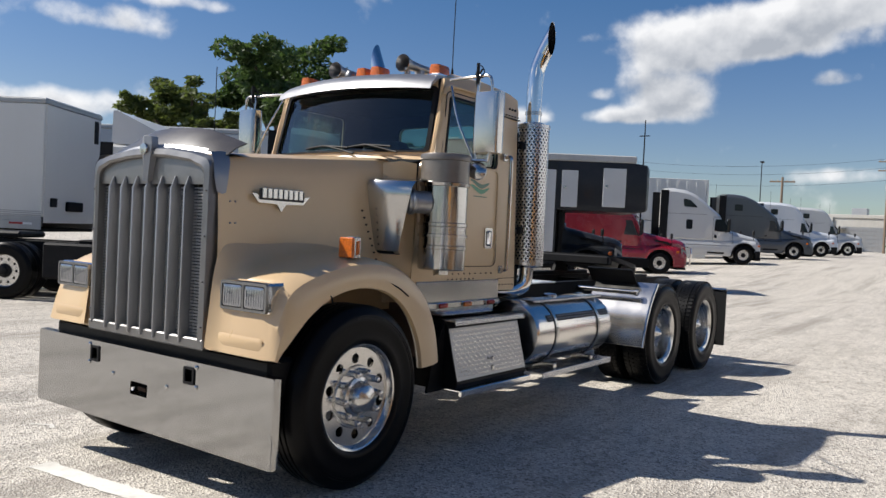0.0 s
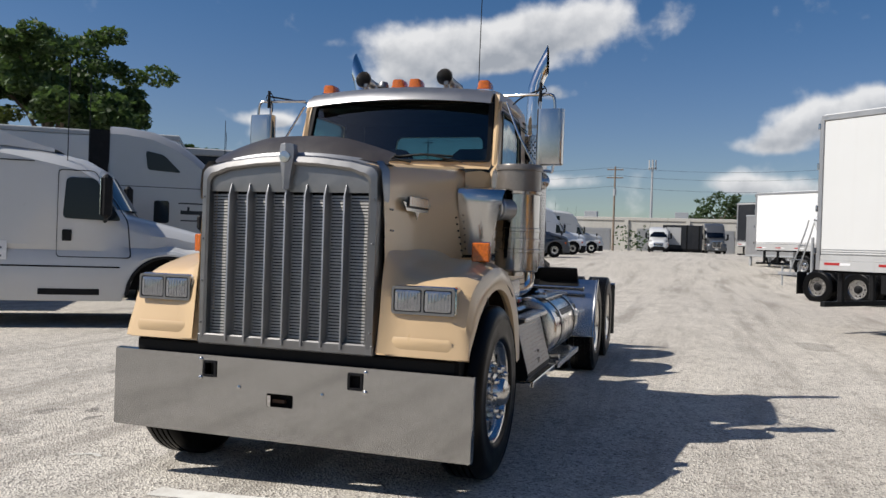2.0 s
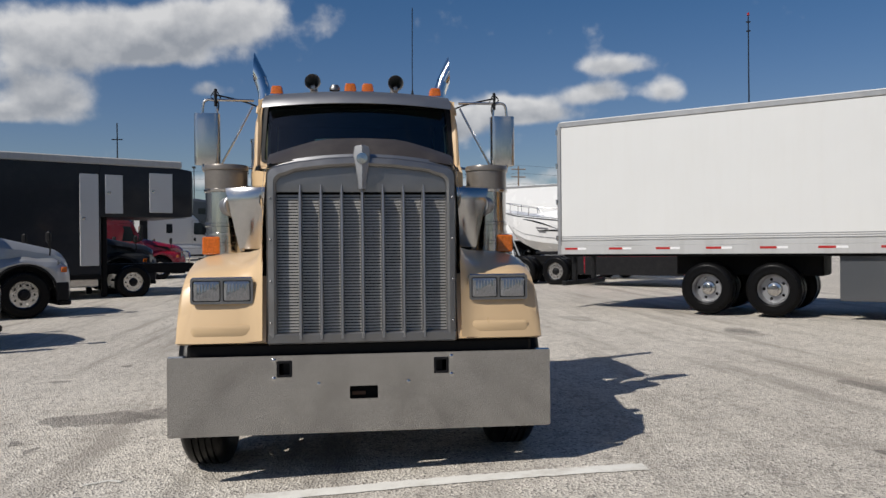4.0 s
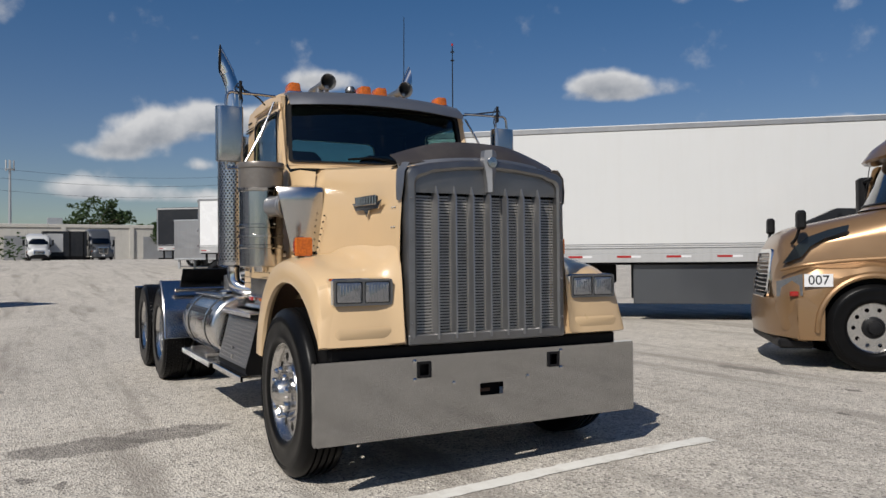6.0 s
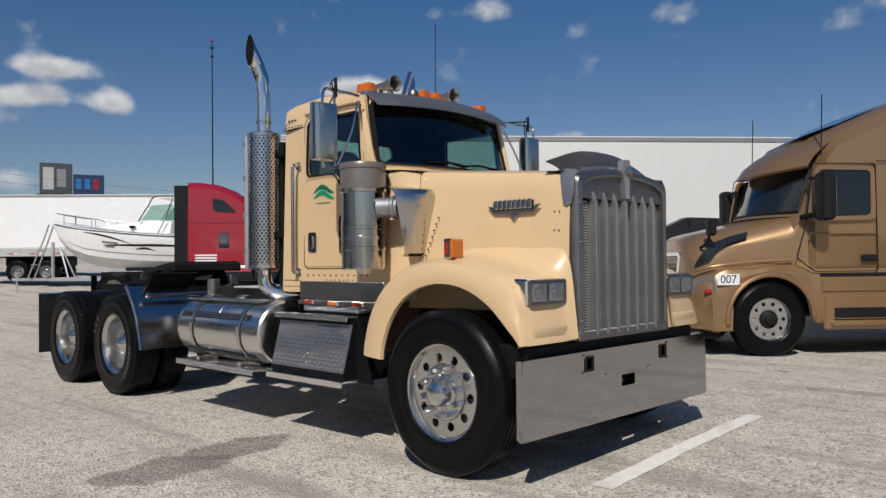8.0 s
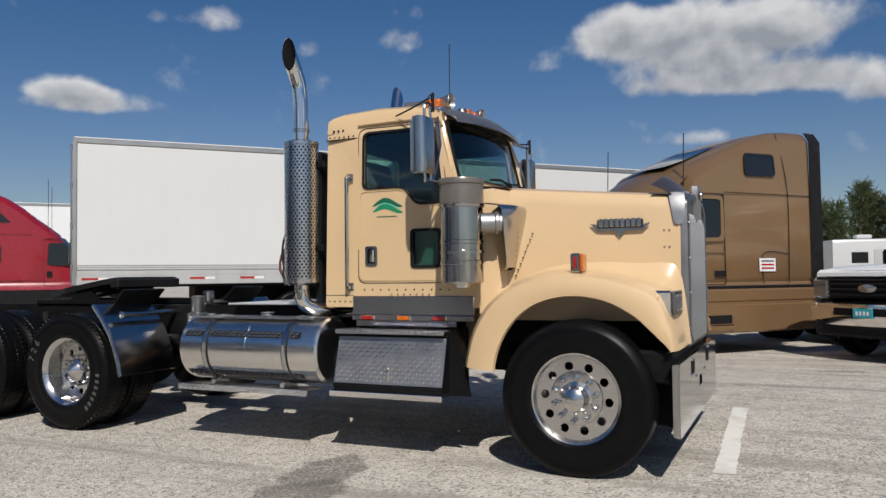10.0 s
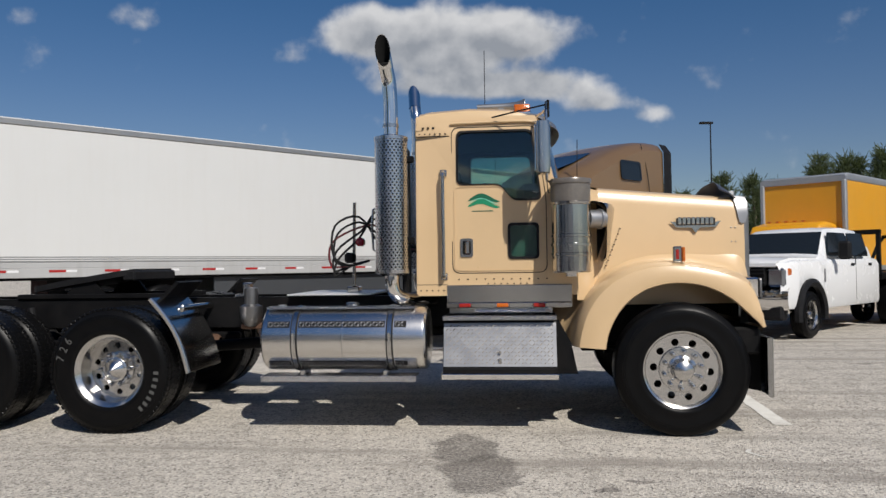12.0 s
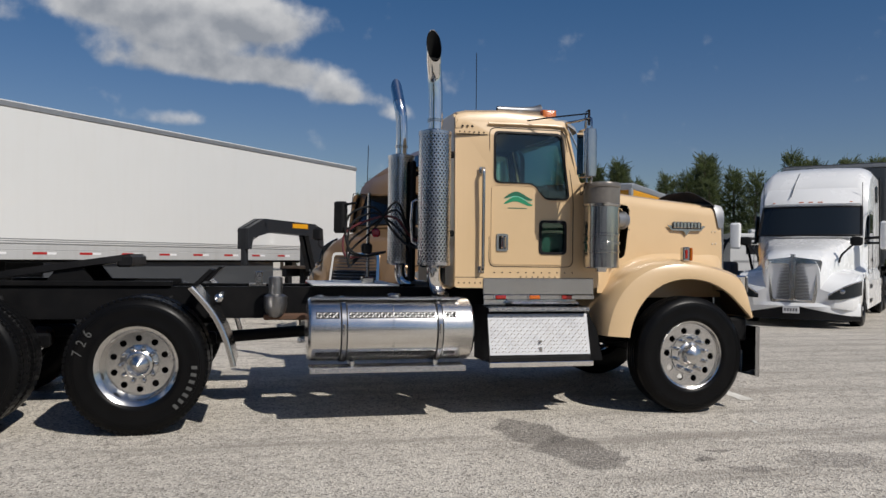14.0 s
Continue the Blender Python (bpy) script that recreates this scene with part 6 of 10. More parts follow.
def tank(s):
    cy, cz, r, x0, x1 = s * 0.885, 0.795, 0.272, -3.47, -2.05
    prof = [(0.001, 0.0), (r - 0.06, 0.004), (r - 0.02, 0.012), (r - 0.004, 0.028), (r, 0.05), (r, 1.37), (r - 0.004, 1.392), (r - 0.02, 1.408), (r - 0.06, 1.416), (0.001, 1.42)]
    t = part("fuel_tank", Geo().lathe(prof, 48, (x0, cy, cz), (1, 0, 0)), TANK, truck, "polished round aluminium fuel tank")
    part("weld_seam", Geo().lathe([(r, 0.705), (r + 0.003, 0.709), (r + 0.003, 0.715), (r, 0.719)], 48, (x0, cy, cz), (1, 0, 0)), TANK, t)
    for x in (-3.17, -2.36):
        b = part("tank_strap", Geo().lathe([(r + 0.004, -0.020), (r + 0.011, -0.018), (r + 0.011, 0.018), (r + 0.004, 0.020)], 48, (x, cy, cz), (1, 0, 0)), STEEL, t)
        part("strap_rubber", Geo().lathe([(r + 0.0005, -0.030), (r + 0.006, -0.028), (r + 0.006, 0.028), (r + 0.0005, 0.030)], 48, (x, cy, cz), (1, 0, 0)), HOSE, b)
        part("strap_bolt", Geo().cyl((x, cy + s * (r + 0.01), cz - 0.02), (x, cy + s * (r + 0.012), cz + 0.06), 0.012, 8), STEEL, b)
    # steps of chequer plate above and below
    up = part("tank_step", Geo().box(-3.44, -2.16, cy + s * 0.02, cy + s * 0.15, cz + 0.268, cz + 0.275, 0.003).box(-3.44, -2.16, cy + s * 0.143, cy + s * 0.150, cz + 0.255, cz + 0.275, 0.003), TREAD, t, "chequer-plate step on the tank")
    low = part("lower_step", Geo().box(-3.45, -2.14, cy + s * 0.04, cy + s * 0.28, 0.487, 0.500, 0.003).box(-3.45, -2.14, cy + s * 0.27, cy + s * 0.282, 0.455, 0.505, 0.003), TREAD, t, "narrow chequer-plate step under the tank")
    for x in (-3.1, -2.4):
        part("step_hanger", Geo().box(x - 0.02, x + 0.02, cy + s * 0.05, cy + s * 0.25, 0.47, 0.55, 0.006), STEEL, low)
    for a0, a1 in ((-52, -40), (23, 35)):
        for x_a, x_b in ((-3.40, -3.21), (-3.13, -2.40), (-2.32, -2.22)):
            def skin(u, a, lift):
                return (u, cy + s * (r + lift) * math.cos(radians(a)), cz + (r + lift) * math.sin(radians(a)))
            st = part("grip_strip", Geo().loft([[skin(u, a, 0.0025) for a in np.linspace(a0, a1, 4)] for u in (x_a, x_b)], False, False), DARK, t, "dark strip with raised bright lozenges", 60)
            lz = Geo()
            n = int((x_b - x_a) / 0.026)
            for i in range(n):
                for j in range(2):
                    u, am, d = x_a + 0.013 + i * 0.026, a0 + (a1 - a0) * (0.28 + 0.44 * j), 1 if (i + j) % 2 else -1
                    lz.add([skin(u - 0.012, am - 2.0 * d, 0.0035), skin(u, am - 1.3 - 0.5 * d, 0.007), skin(u + 0.012, am + 2.0 * d, 0.0035), skin(u, am + 1.3 + 0.5 * d, 0.007)], [(0, 1, 2, 3)] if s > 0 else [(3, 2, 1, 0)])
            part("lozenge_pattern", lz, ALU, st, "", 60, False)["kind"] = "stuff"
    part("filler_cap", Geo().lathe([(0.06, -0.04), (0.06, 0.02), (0.05, 0.03), (0.001, 0.034)], 18, (-2.72, cy, cz + r)), STEEL, t)
    part("sender_cap", Geo().lathe([(0.045, -0.03), (0.045, 0.012), (0.001, 0.016)], 14, (-3.35, cy - s * 0.03, cz + r)), STEEL, t)
    for x in (-3.0, -2.5):
        part("tank_bracket", Geo().box(x - 0.05, x + 0.05, s * 0.43, s * 0.62, 0.55, 1.0, 0.01), BLACK, t)


def side_steps(s):
    """Box with sloping chequer-plate face and two treads below the door."""
    x0, x1 = -1.92, -0.985
    prof = [(0.62, 0.50), (1.10, 0.50), (1.125, 0.55), (1.02, 0.945), (0.98, 0.985), (0.62, 0.985)]
    ends = Geo().loft([[(x, s * y, z) for y, z in prof] for x in (x0, x1)], True, True)
    b = part("tool_box", ends, BLACK, truck, "step box clad with chequer plate")
    part("face_plate", Geo().loft([[(x, s * (y + 0.006), z) for y, z in ((1.118, 0.575), (1.072, 0.74), (1.026, 0.925))] for x in (x0 + 0.005, x1 - 0.005)], False, False), ALU, b, "chequer-plate face with raised lozenges")
    lz = Geo()
    for j in range(11):
        for i in range(30):
            k = (j + 0.5) / 11
            u, v, d = x0 + 0.03 + i * 0.0298, 0.585 + 0.33 * k, 1 if (i + j) % 2 else -1
            y = 1.1165 - (v - 0.575) * 0.263 + 0.007
            lz.add([(u - 0.0145, s * y, v - 0.011 * d), (u, s * (y + 0.0035), v - 0.005 - 0.002 * d), (u + 0.0145, s * y, v + 0.011 * d), (u, s * (y + 0.0035), v + 0.005 + 0.002 * d)], [(0, 1, 2, 3)] if s > 0 else [(3, 2, 1, 0)])
    part("lozenge_pattern", lz, CHROME, b, "", 60, False)["kind"] = "stuff"
    part("upper_tread", Geo().box(x0, x1, s * 0.80, s * 1.09, 0.972, 0.985, 0.004).box(x0, x1, s * 1.083, s * 1.092, 0.95, 0.985, 0.003), TREAD, b)
    part("riser_plate", Geo().box(x0 + 0.03, x1 - 0.02, s * 0.80, s * 0.82, 0.985, 1.05, 0.005), STEEL, b)
    part("lower_tread", Geo().box(x0 - 0.01, x1 + 0.01, s * 0.98, s * 1.165, 0.505, 0.52, 0.004).box(x0 - 0.01, x1 + 0.01, s * 1.145, s * 1.17, 0.475, 0.52, 0.005), CHROME, b)
    part("latch", Geo().box(-1.462, -1.438, s * 1.105, s * 1.125, 0.60, 0.64, 0.004).cyl((-1.45, s * 1.10, 0.69), (-1.45, s * 1.118, 0.69), 0.012, 8), STEEL, b)
    part("cover_step", Geo().box(x0 + 0.25, x1 - 0.04, s * 0.72, s * 0.96, 0.99, 1.03, 0.02), TREAD, b)
    part("step_skirt", Geo().plate([(0.0, 0.50), (0.0, 0.98), (0.12, 0.75), (0.17, 0.50)], [], 0.02, lambda u, v, t: (x1 + u, s * (1.0 - t), v)), BLACK, b)


for s in (1, -1):
    tank(s)
    side_steps(s)


def air_lines():
    p = part("pogo_stick", Geo().tube([(-2.86, -0.18, 1.15), (-2.86, -0.18, 1.5), (-2.85, -0.18, 2.02)], 0.016, 8, 0).box(-2.92, -2.80, -0.24, -0.12, 1.15, 1.22, 0.01), STEEL, truck, "spring post for air lines")
    rng = random.Random(4)
    for i, m in enumerate((HOSE, HOSE, HOSE_RED, HOSE, HOSE)):
        a = rng.uniform(0.02, 0.2)
        part("air_hose", Geo().tube([(-2.24, -0.35 + 0.12 * i, 1.55), (-2.42, -0.3 + 0.1 * i, 1.5 + 0.05 * i), (-2.60, -0.25, 1.62 + 0.08 * i), (-2.80, -0.2, 1.88 - 0.05 * i), (-2.98 - a, -0.18, 1.80 - 0.08 * i), (-3.02 - a * 0.6, -0.2, 1.52 - 0.05 * i), (-2.9, -0.2 + 0.03 * i, 1.42), (-2.7, -0.25, 1.46)], 0.011, 8), m, p)
    part("gladhand", Geo().box(-2.93, -2.83, -0.30, -0.20, 1.44, 1.54, 0.02), BLACK, p)
    part("gladhand", Geo().box(-2.83, -2.75, -0.26, -0.16, 1.60, 1.68, 0.02), REDPAINT, p)
    part("rear_handle", Geo().tube([(-2.47, -0.80, 1.90), (-2.55, -0.80, 1.90), (-2.55, -0.80, 1.55), (-2.47, -0.80, 1.55)], 0.011, 8, 2), STEEL, truck)
    part("cab_mount", Geo().box(-2.30, -2.16, -0.6, 0.6, 1.0, 1.16, 0.02), BLACK, truck)


air_lines()


def tyre_marks():
    """White raised figures on one drive tyre, plain bars for the maker's name."""
    x, z = -4.77, WZ[-1]
    ang0 = 166
    for i, ch in enumerate("726"):
        a = radians(ang0 - 11 * i)
        ob = words(ch, 0.105, LETTER, truck, Matrix.Translation((x + 0.43 * math.cos(a), -1.2165, z + 0.43 * math.sin(a))) @ pose(0, 0, 0, 90, 0, 0) @ Matrix.Rotation(a - math.pi / 2, 4, "Z") @ Matrix.Diagonal((0.8, 1, 1, 1)), "tyre_figure")
    for i in range(7):
        a = radians(-2 - 7.5 * i)
        g = Geo().box(-0.013, 0.013, -0.0012, 0.0012, -0.022, 0.022, 0.0005)
        ob = part("tyre_mark", g, LETTER, truck)
        ob.matrix_basis = Matrix.Translation((x + 0.43 * math.cos(a), -1.2165, z + 0.43 * math.sin(a))) @ Matrix.Rotation(math.pi / 2 - a, 4, "Y")


tyre_marks()


# ---- other vehicles ----
def stand(ob, x, y, heading):
    ob.matrix_basis = pose(x, y, ground_z(x, y), 0, 0, heading)
    return ob


def body_ring(x, zb, wl, zm, wm, zt, wt):
    half = [(wl - 0.03, zb), (wl, zb + 0.06), (wl + 0.01, zb + (zm - zb) * 0.5), (wl, zm - 0.10), (wl - 0.05, zm - 0.01), (wm, zm + 0.07), (wm - 0.01, zm + (zt - zm) * 0.55), (wm - 0.03, zt - 0.20), (wt, zt - 0.06), (wt - 0.13, zt - 0.004), (wt * 0.4, zt + 0.02), (0, zt + 0.025)]
    return [(x, y, z) for y, z in half] + [(x, -y, z) for y, z in half[-2::-1]]


def sleeper_truck(label, paint, roof_high=True, lower=None, style="round", grill=None, group="", chrome_bumper=False, text="", dark_edge=True, fifth=True, bunk_window=True, back=None, roof=None, flap=0.42):
    """A sleeper-cab semi truck: nose to +x, front axle at the origin."""
    t = thing("semi_truck", label, "truck", group)
    lower = lower or paint
    short = 0.24 if style == "round" else 0.0
    if style == "round":
        nose = [(1.00, 0.60, 0.74, 0.90, 0.64, 1.14, 0.50), (0.95, 0.46, 0.96, 1.0, 0.76, 1.28, 0.64), (0.85, 0.42, 1.10, 1.12, 0.84, 1.40, 0.70), (0.72, 0.42, 1.18, 1.18, 0.88, 1.48, 0.74)]
        top = [(-1.0, 2.12), (-1.30, 2.66), (-1.55, 2.86), (-1.9, 3.12 if roof_high else 2.95), (-2.3, 3.45 if roof_high else 3.05), (-2.7, 3.72 if roof_high else 3.15), (-3.2, 3.92 if roof_high else 3.2), (-3.8, 4.0 if roof_high else 3.22), (-4.15, 4.0 if roof_high else 3.22)]
        hz = (1.50, 1.80)
    elif style == "wedge":
        nose = [(1.28, 0.56, 0.80, 0.90, 0.56, 1.34, 0.46), (1.22, 0.42, 1.0, 1.02, 0.64, 1.46, 0.52), (1.04, 0.40, 1.15, 1.14, 0.75, 1.54, 0.58), (0.80, 0.40, 1.20, 1.22, 0.80, 1.60, 0.64)]
        top = [(-0.92, 2.18), (-1.14, 2.64), (-1.28, 2.80), (-1.7, 3.12), (-2.2, 3.46), (-2.7, 3.74), (-3.2, 3.92), (-3.8, 4.0), (-4.40, 4.0)]
        hz = (1.60, 1.86)
    else:
        nose = [(1.30, 0.50, 0.80, 0.95, 0.66, 1.42, 0.52), (1.24, 0.42, 1.02, 1.05, 0.78, 1.56, 0.64), (1.06, 0.40, 1.16, 1.2, 0.86, 1.66, 0.72), (0.80, 0.40, 1.20, 1.26, 0.90, 1.72, 0.76)]
        top = [(-1.0, 2.30), (-1.22, 2.74), (-1.40, 2.96), (-1.6, 3.28), (-1.9, 3.58), (-2.3, 3.76), (-3.0, 3.84), (-3.8, 3.86), (-4.30, 3.86)]
        hz = (1.74, 1.92)
    if roof:
        top = roof
    if back:
        top = [q for q in top if q[0] > back] + [(back, lerp_at([-q[0] for q in top], [q[1] for q in top], -back))]
    rings = [body_ring(*n) for n in nose]
    for x in np.linspace(0.62, -0.62, 15):
        k = (0.62 - x) / 1.24
        arch = 0.52 + math.sqrt(max(0.0, 0.625 ** 2 - x * x))
        zt = hz[0] + (hz[1] - hz[0]) * k
        rings.append(body_ring(x, max(0.42, arch), 1.20 + 0.03 * math.sin(math.pi * k), max(1.22, arch + 0.12) if abs(x) < 0.55 else 1.22, 0.90 + 0.16 * k, zt, 0.76 + 0.14 * k))
    rings.append(body_ring(-0.72, 0.42, 1.21, 1.24, 1.10, hz[1] + 0.03, 0.92))
    for i, (x, z) in enumerate(top):
        wide = min(1.22, 1.16 + 0.02 * i)
        rings.append(body_ring(x, 0.42, 1.215, 1.24, wide, z, min(1.08, 0.93 + 0.04 * i)))
    part("body", Geo().loft(rings, False, False), paint, t)
    part("nose_panel", Geo().plate([(p[1], p[2]) for p in rings[0]], [], 0.02, lambda u, v, w: (nose[0][0] - 0.002 - w, u, v)), paint, t)
    end = top[-1][0]
    part("cab_back", Geo().plate([(p[1], p[2]) for p in rings[-1]], [], 0.03, lambda u, v, w: (end + w, u, v)), paint, t)
    if dark_edge:
        for s in (1, -1):
            part("side_extender", Geo().loft([[(end + 0.02, s * 1.21, 1.05), (end + 0.02, s * 1.20, top[-1][1] - 0.12)], [(end - flap, s * 1.24, 1.05), (end - flap, s * 1.22, top[-1][1] - 0.12)], [(end - flap, s * 1.22, 1.05), (end - flap, s * 1.20, top[-1][1] - 0.12)]], False, False), DARK, t, "dark rubber side extender")
    # windscreen and windows
    a, b = top[0], top[1]
    def screen(k):
        x = -0.74 + (b[0] + 0.74) * k
        z = hz[1] + 0.10 + (b[1] - 0.05 - hz[1] - 0.10) * k
        return x, z
    ws = []
    for k in np.linspace(0.02, 0.95, 6):
        x, z = screen(k)
        ws.append([(x + (0.19 if style == "tall" else 0.11) - (0.17 if style == "tall" else 0.20) * (q * q), q * ((1.0 - 0.05 * k) if style == "tall" else (1.04 - 0.12 * k)), z) for q in np.linspace(-1, 1, 9)])
    part("windscreen", Geo().loft(ws, False, False), GLASS_DARK, t, "dark glossy windscreen")
    inner = Geo().loft([[(p[0] - 0.03, p[1], p[2]) for p in r] for r in ws], False, False)
    part("cab_dark", inner, BLACK, t)
    for s in (1, -1):
        dd = 0.28 if style == "round" else (0.3 if roof else 0.0)
        win = soft_loop([(-1.02 + dd, 1.72), (-1.32 + dd * 0.6, 2.40), (-1.86 + dd, 2.40), (-1.90 + dd, 1.74)], 0.08, 3)
        g = Geo().plate(win, [], 0.02, lambda u, v, w: (u, s * (1.195 - 0.02 * (v - 1.7) + 0.02 - w), v))
        part("side_window", g, GLAZING, t, "dark cab window")
        seam = soft_loop([(-0.86 + dd, 1.12), (-0.92 + dd, 1.72), (-1.30 + dd * 0.5, 2.52), (-1.98 + dd, 2.52), (-1.98 + dd, 1.12)], 0.06, 3)
        sm2 = [((u + 1.45) * 0.975 - 1.45, (v - 1.8) * 0.98 + 1.8) for u, v in seam]
        dr = part("door_gap", Geo().plate(seam, [sm2], 0.012, lambda u, v, w: (u, s * (1.222 - 0.015 * abs(v - 1.3) - w), v)), DARK, t)
        part("door_handle", Geo().box(-1.90 + dd, -1.76 + dd, s * 1.21, s * 1.235, 1.38, 1.56 if style == "round" else 1.46, 0.02), DARK, dr)
        if style == "round":
            sw = soft_loop([(-2.55, 2.98), (-2.95, 3.38), (-3.35, 3.46), (-3.30, 3.02)], 0.08, 3)
        else:
            sw = rounded(end + 0.55, end + 1.05, 2.95, 3.35, 0.06)
        if bunk_window:
            part("upper_window", Geo().plate(sw, [], 0.02, lambda u, v, w: (u, s * (1.225 - w), v)), GLAZING, t)
        if style == "round" and bunk_window:
            part("sleeper_window", Geo().plate(rounded(-3.14, -2.80, 1.80, 2.32, 0.06), [], 0.02, lambda u, v, w: (u, s * (1.222 - w), v)), GLAZING, t)
        part("belt_line", Geo().box(end, -0.75, s * 1.20, s * 1.228, 0.96 if style == "round" else 1.09, 0.985 if style == "round" else 1.115, 0.004), DARK, t)
        part("roof_line", Geo().box(end, -2.05, s * 1.19, s * 1.212, 2.62, 2.635), DARK, t)
        part("step_recess", Geo().box(-1.95, -1.05, s * 1.20, s * 1.228, 0.52, 0.62, 0.008), DARK, t)
        # mirrors
        m = part("mirror", Geo().box(-1.02, -0.86, s * 1.40, s * 1.62, 1.75, 2.45, 0.06), DARK, t, "tall black door mirror")
        part("mirror_glass", Geo().box(-1.03, -1.018, s * 1.43, s * 1.59, 1.80, 2.40, 0.004), MIRROR, m)
        part("mirror_stalk", Geo().tube([(-1.0, s * 1.15, 1.72), (-0.95, s * 1.35, 1.78), (-0.94, s * 1.45, 1.80)], 0.035, 8), DARK, m)
        hm = part("hood_mirror", Geo().box(0.42, 0.52, s * 1.10, s * 1.30, 1.62, 1.88, 0.04), DARK, t)
        part("hood_stalk", Geo().tube([(0.55, s * 0.95, 1.36), (0.52, s * 1.12, 1.48), (0.47, s * 1.2, 1.66)], 0.018, 6), DARK, hm)
        # headlamp
        hl = Geo().loft([[(1.10 - 0.30 * k, s * (0.90 + 0.26 * k), z0 + 0.14 * k) for z0 in (0.84, 0.98, 1.06 + 0.04 * k)] for k in np.linspace(0, 1, 5)], False, False)
        hl.v = [(x - short * 0.8 + (0.12 if style == "wedge" else 0.045), y * (1.07 if style == "wedge" else 1.02), z + (0.02 if style == "wedge" else 0)) for x, y, z in hl.v]
        lp = part("headlamp", hl, HEADLENS, t, "swept-back clear headlamp")
        part("turn_lens", Geo().box(0.72, 0.84, s * 1.195, s * 1.222, 0.98, 1.10, 0.015), AMBER, lp)
        part("arch_trim", Geo().tube([(0.64 * math.cos(radians(q)), s * 1.215, 0.52 + 0.635 * math.sin(radians(q))) for q in range(0, 181, 15)], 0.03, 6, 2), DARK if style == "round" else paint, t)
        wheel(t, "plain", 0, s * 1.06, 0.51)
        wheel(t, "plain", -5.25, s * 1.06, 0.51)
        wheel(t, "plain", -6.55, s * 1.06, 0.51)
        wheel(t, "inner", -5.25, s * 0.72, 0.51, 0, 0.96)
        wheel(t, "inner", -6.55, s * 0.72, 0.51, 0, 0.96)
        part("tank_fairing", Geo().box(-4.55, end + 0.05, s * 0.98, s * 1.21, 0.40, 1.05, 0.04), lower if style == "wedge" else DARK, t)
        part("frame_rail", Geo().box(-7.2, 0.6, s * 0.38, s * 0.44, 0.80, 1.05, 0.01), BLACK, t)
        part("mud_flap", Geo().box(-7.25, -7.22, s * 0.70, s * 1.2, 0.25, 0.95, 0.01), HOSE, t)
    # bumper
    bm = []
    for k in np.linspace(-1, 1, 13):
        x = 1.30 - short - 0.24 * abs(k) ** 2.5
        bm.append([(x - 0.10, 1.20 * k, 0.34), (x, 1.22 * k, 0.38), (x + 0.02, 1.22 * k, 0.56), (x - 0.02, 1.21 * k, 0.72), (x - 0.12, 1.20 * k, 0.74)])
    part("bumper", Geo().loft(bm, False, False), CHROME if chrome_bumper else (lower if style == "wedge" else (DARK if style == "round" else paint)), t)
    part("bumper_end", Geo().box(0.62, 1.12 - short, -1.22, -1.17, 0.36, 0.76, 0.03), lower if style == "wedge" else DARK, t)
    part("bumper_end", Geo().box(0.62, 1.12 - short, 1.17, 1.22, 0.36, 0.76, 0.03), lower if style == "wedge" else DARK, t)
    part("lower_valance", Geo().box(0.7, 1.22 - short, -1.0, 1.0, 0.24, 0.36, 0.03), DARK, t)
    # grille
    gz0, gz1, gw = (0.78, 1.18, 0.55) if style == "round" else ((0.80, 1.40, 0.46) if style == "wedge" else (0.72, 1.50, 0.60))
    slant = -0.03 if style != "round" else -0.06
    def gp(u, v, w):
        return ((1.42 if style == "tall" else 1.36 - short) + slant * (v - gz0) / (gz1 - gz0) - 0.10 * (u / gw) ** 2 + w, u * ((0.74 + 0.30 * (v - gz0)) if style == "tall" else (1 + 0.12 * (v - gz0))), v)
    gr = part("grille", Geo().plate(rounded(-gw, gw, gz0, gz1, 0.06), [rounded(-gw + 0.05, gw - 0.05, gz0 + 0.05, gz1 - 0.05, 0.04)], 0.03, gp), CHROME, t)
    part("grille_back", Geo().plate(rounded(-gw + 0.03, gw - 0.03, gz0 + 0.03, gz1 - 0.03, 0.04), [], 0.01, lambda u, v, w: gp(u, v, w - 0.02)), GREY if style == "tall" else BLACK, gr)
    for i in range(7 if style != "tall" else 22):
        z = gz0 + 0.08 + i * (gz1 - gz0 - 0.14) / (7 if style != "tall" else 22)
        part("grille_bar", Geo().loft([[gp(u, z, 0.0), gp(u, z + (0.02 if style != "tall" else 0.008), 0.018 if style != "tall" else 0.006), gp(u, z + (0.025 if style != "tall" else 0.012), 0.0)] for u in np.linspace(-gw + 0.05, gw - 0.05, 7)], True, True), STEEL if style != "tall" else GRILLE, gr)
    if style == "tall":
        part("grille_spine", Geo().loft([[gp(-0.03, z, 0.03), gp(0.03, z, 0.03), gp(0.04, z, 0.0), gp(-0.04, z, 0.0)] for z in (gz0, gz1 + 0.06)], True, True), STEEL, gr)
        for y in (-0.25, 0.0, 0.25):
            part("roof_lamp", Geo().box(-1.36, -1.28, y - 0.05, y + 0.05, 2.80, 2.84, 0.015), AMBER, t)
        part("plate", Geo().box(1.32, 1.335, -0.17, 0.17, 0.48, 0.64, 0.01), REFLWHITE, t)
        for i in range(5):
            part("plate_mark", Geo().box(1.335, 1.338, -0.12 + 0.05 * i, -0.09 + 0.05 * i, 0.53, 0.59), BARGREY, t)
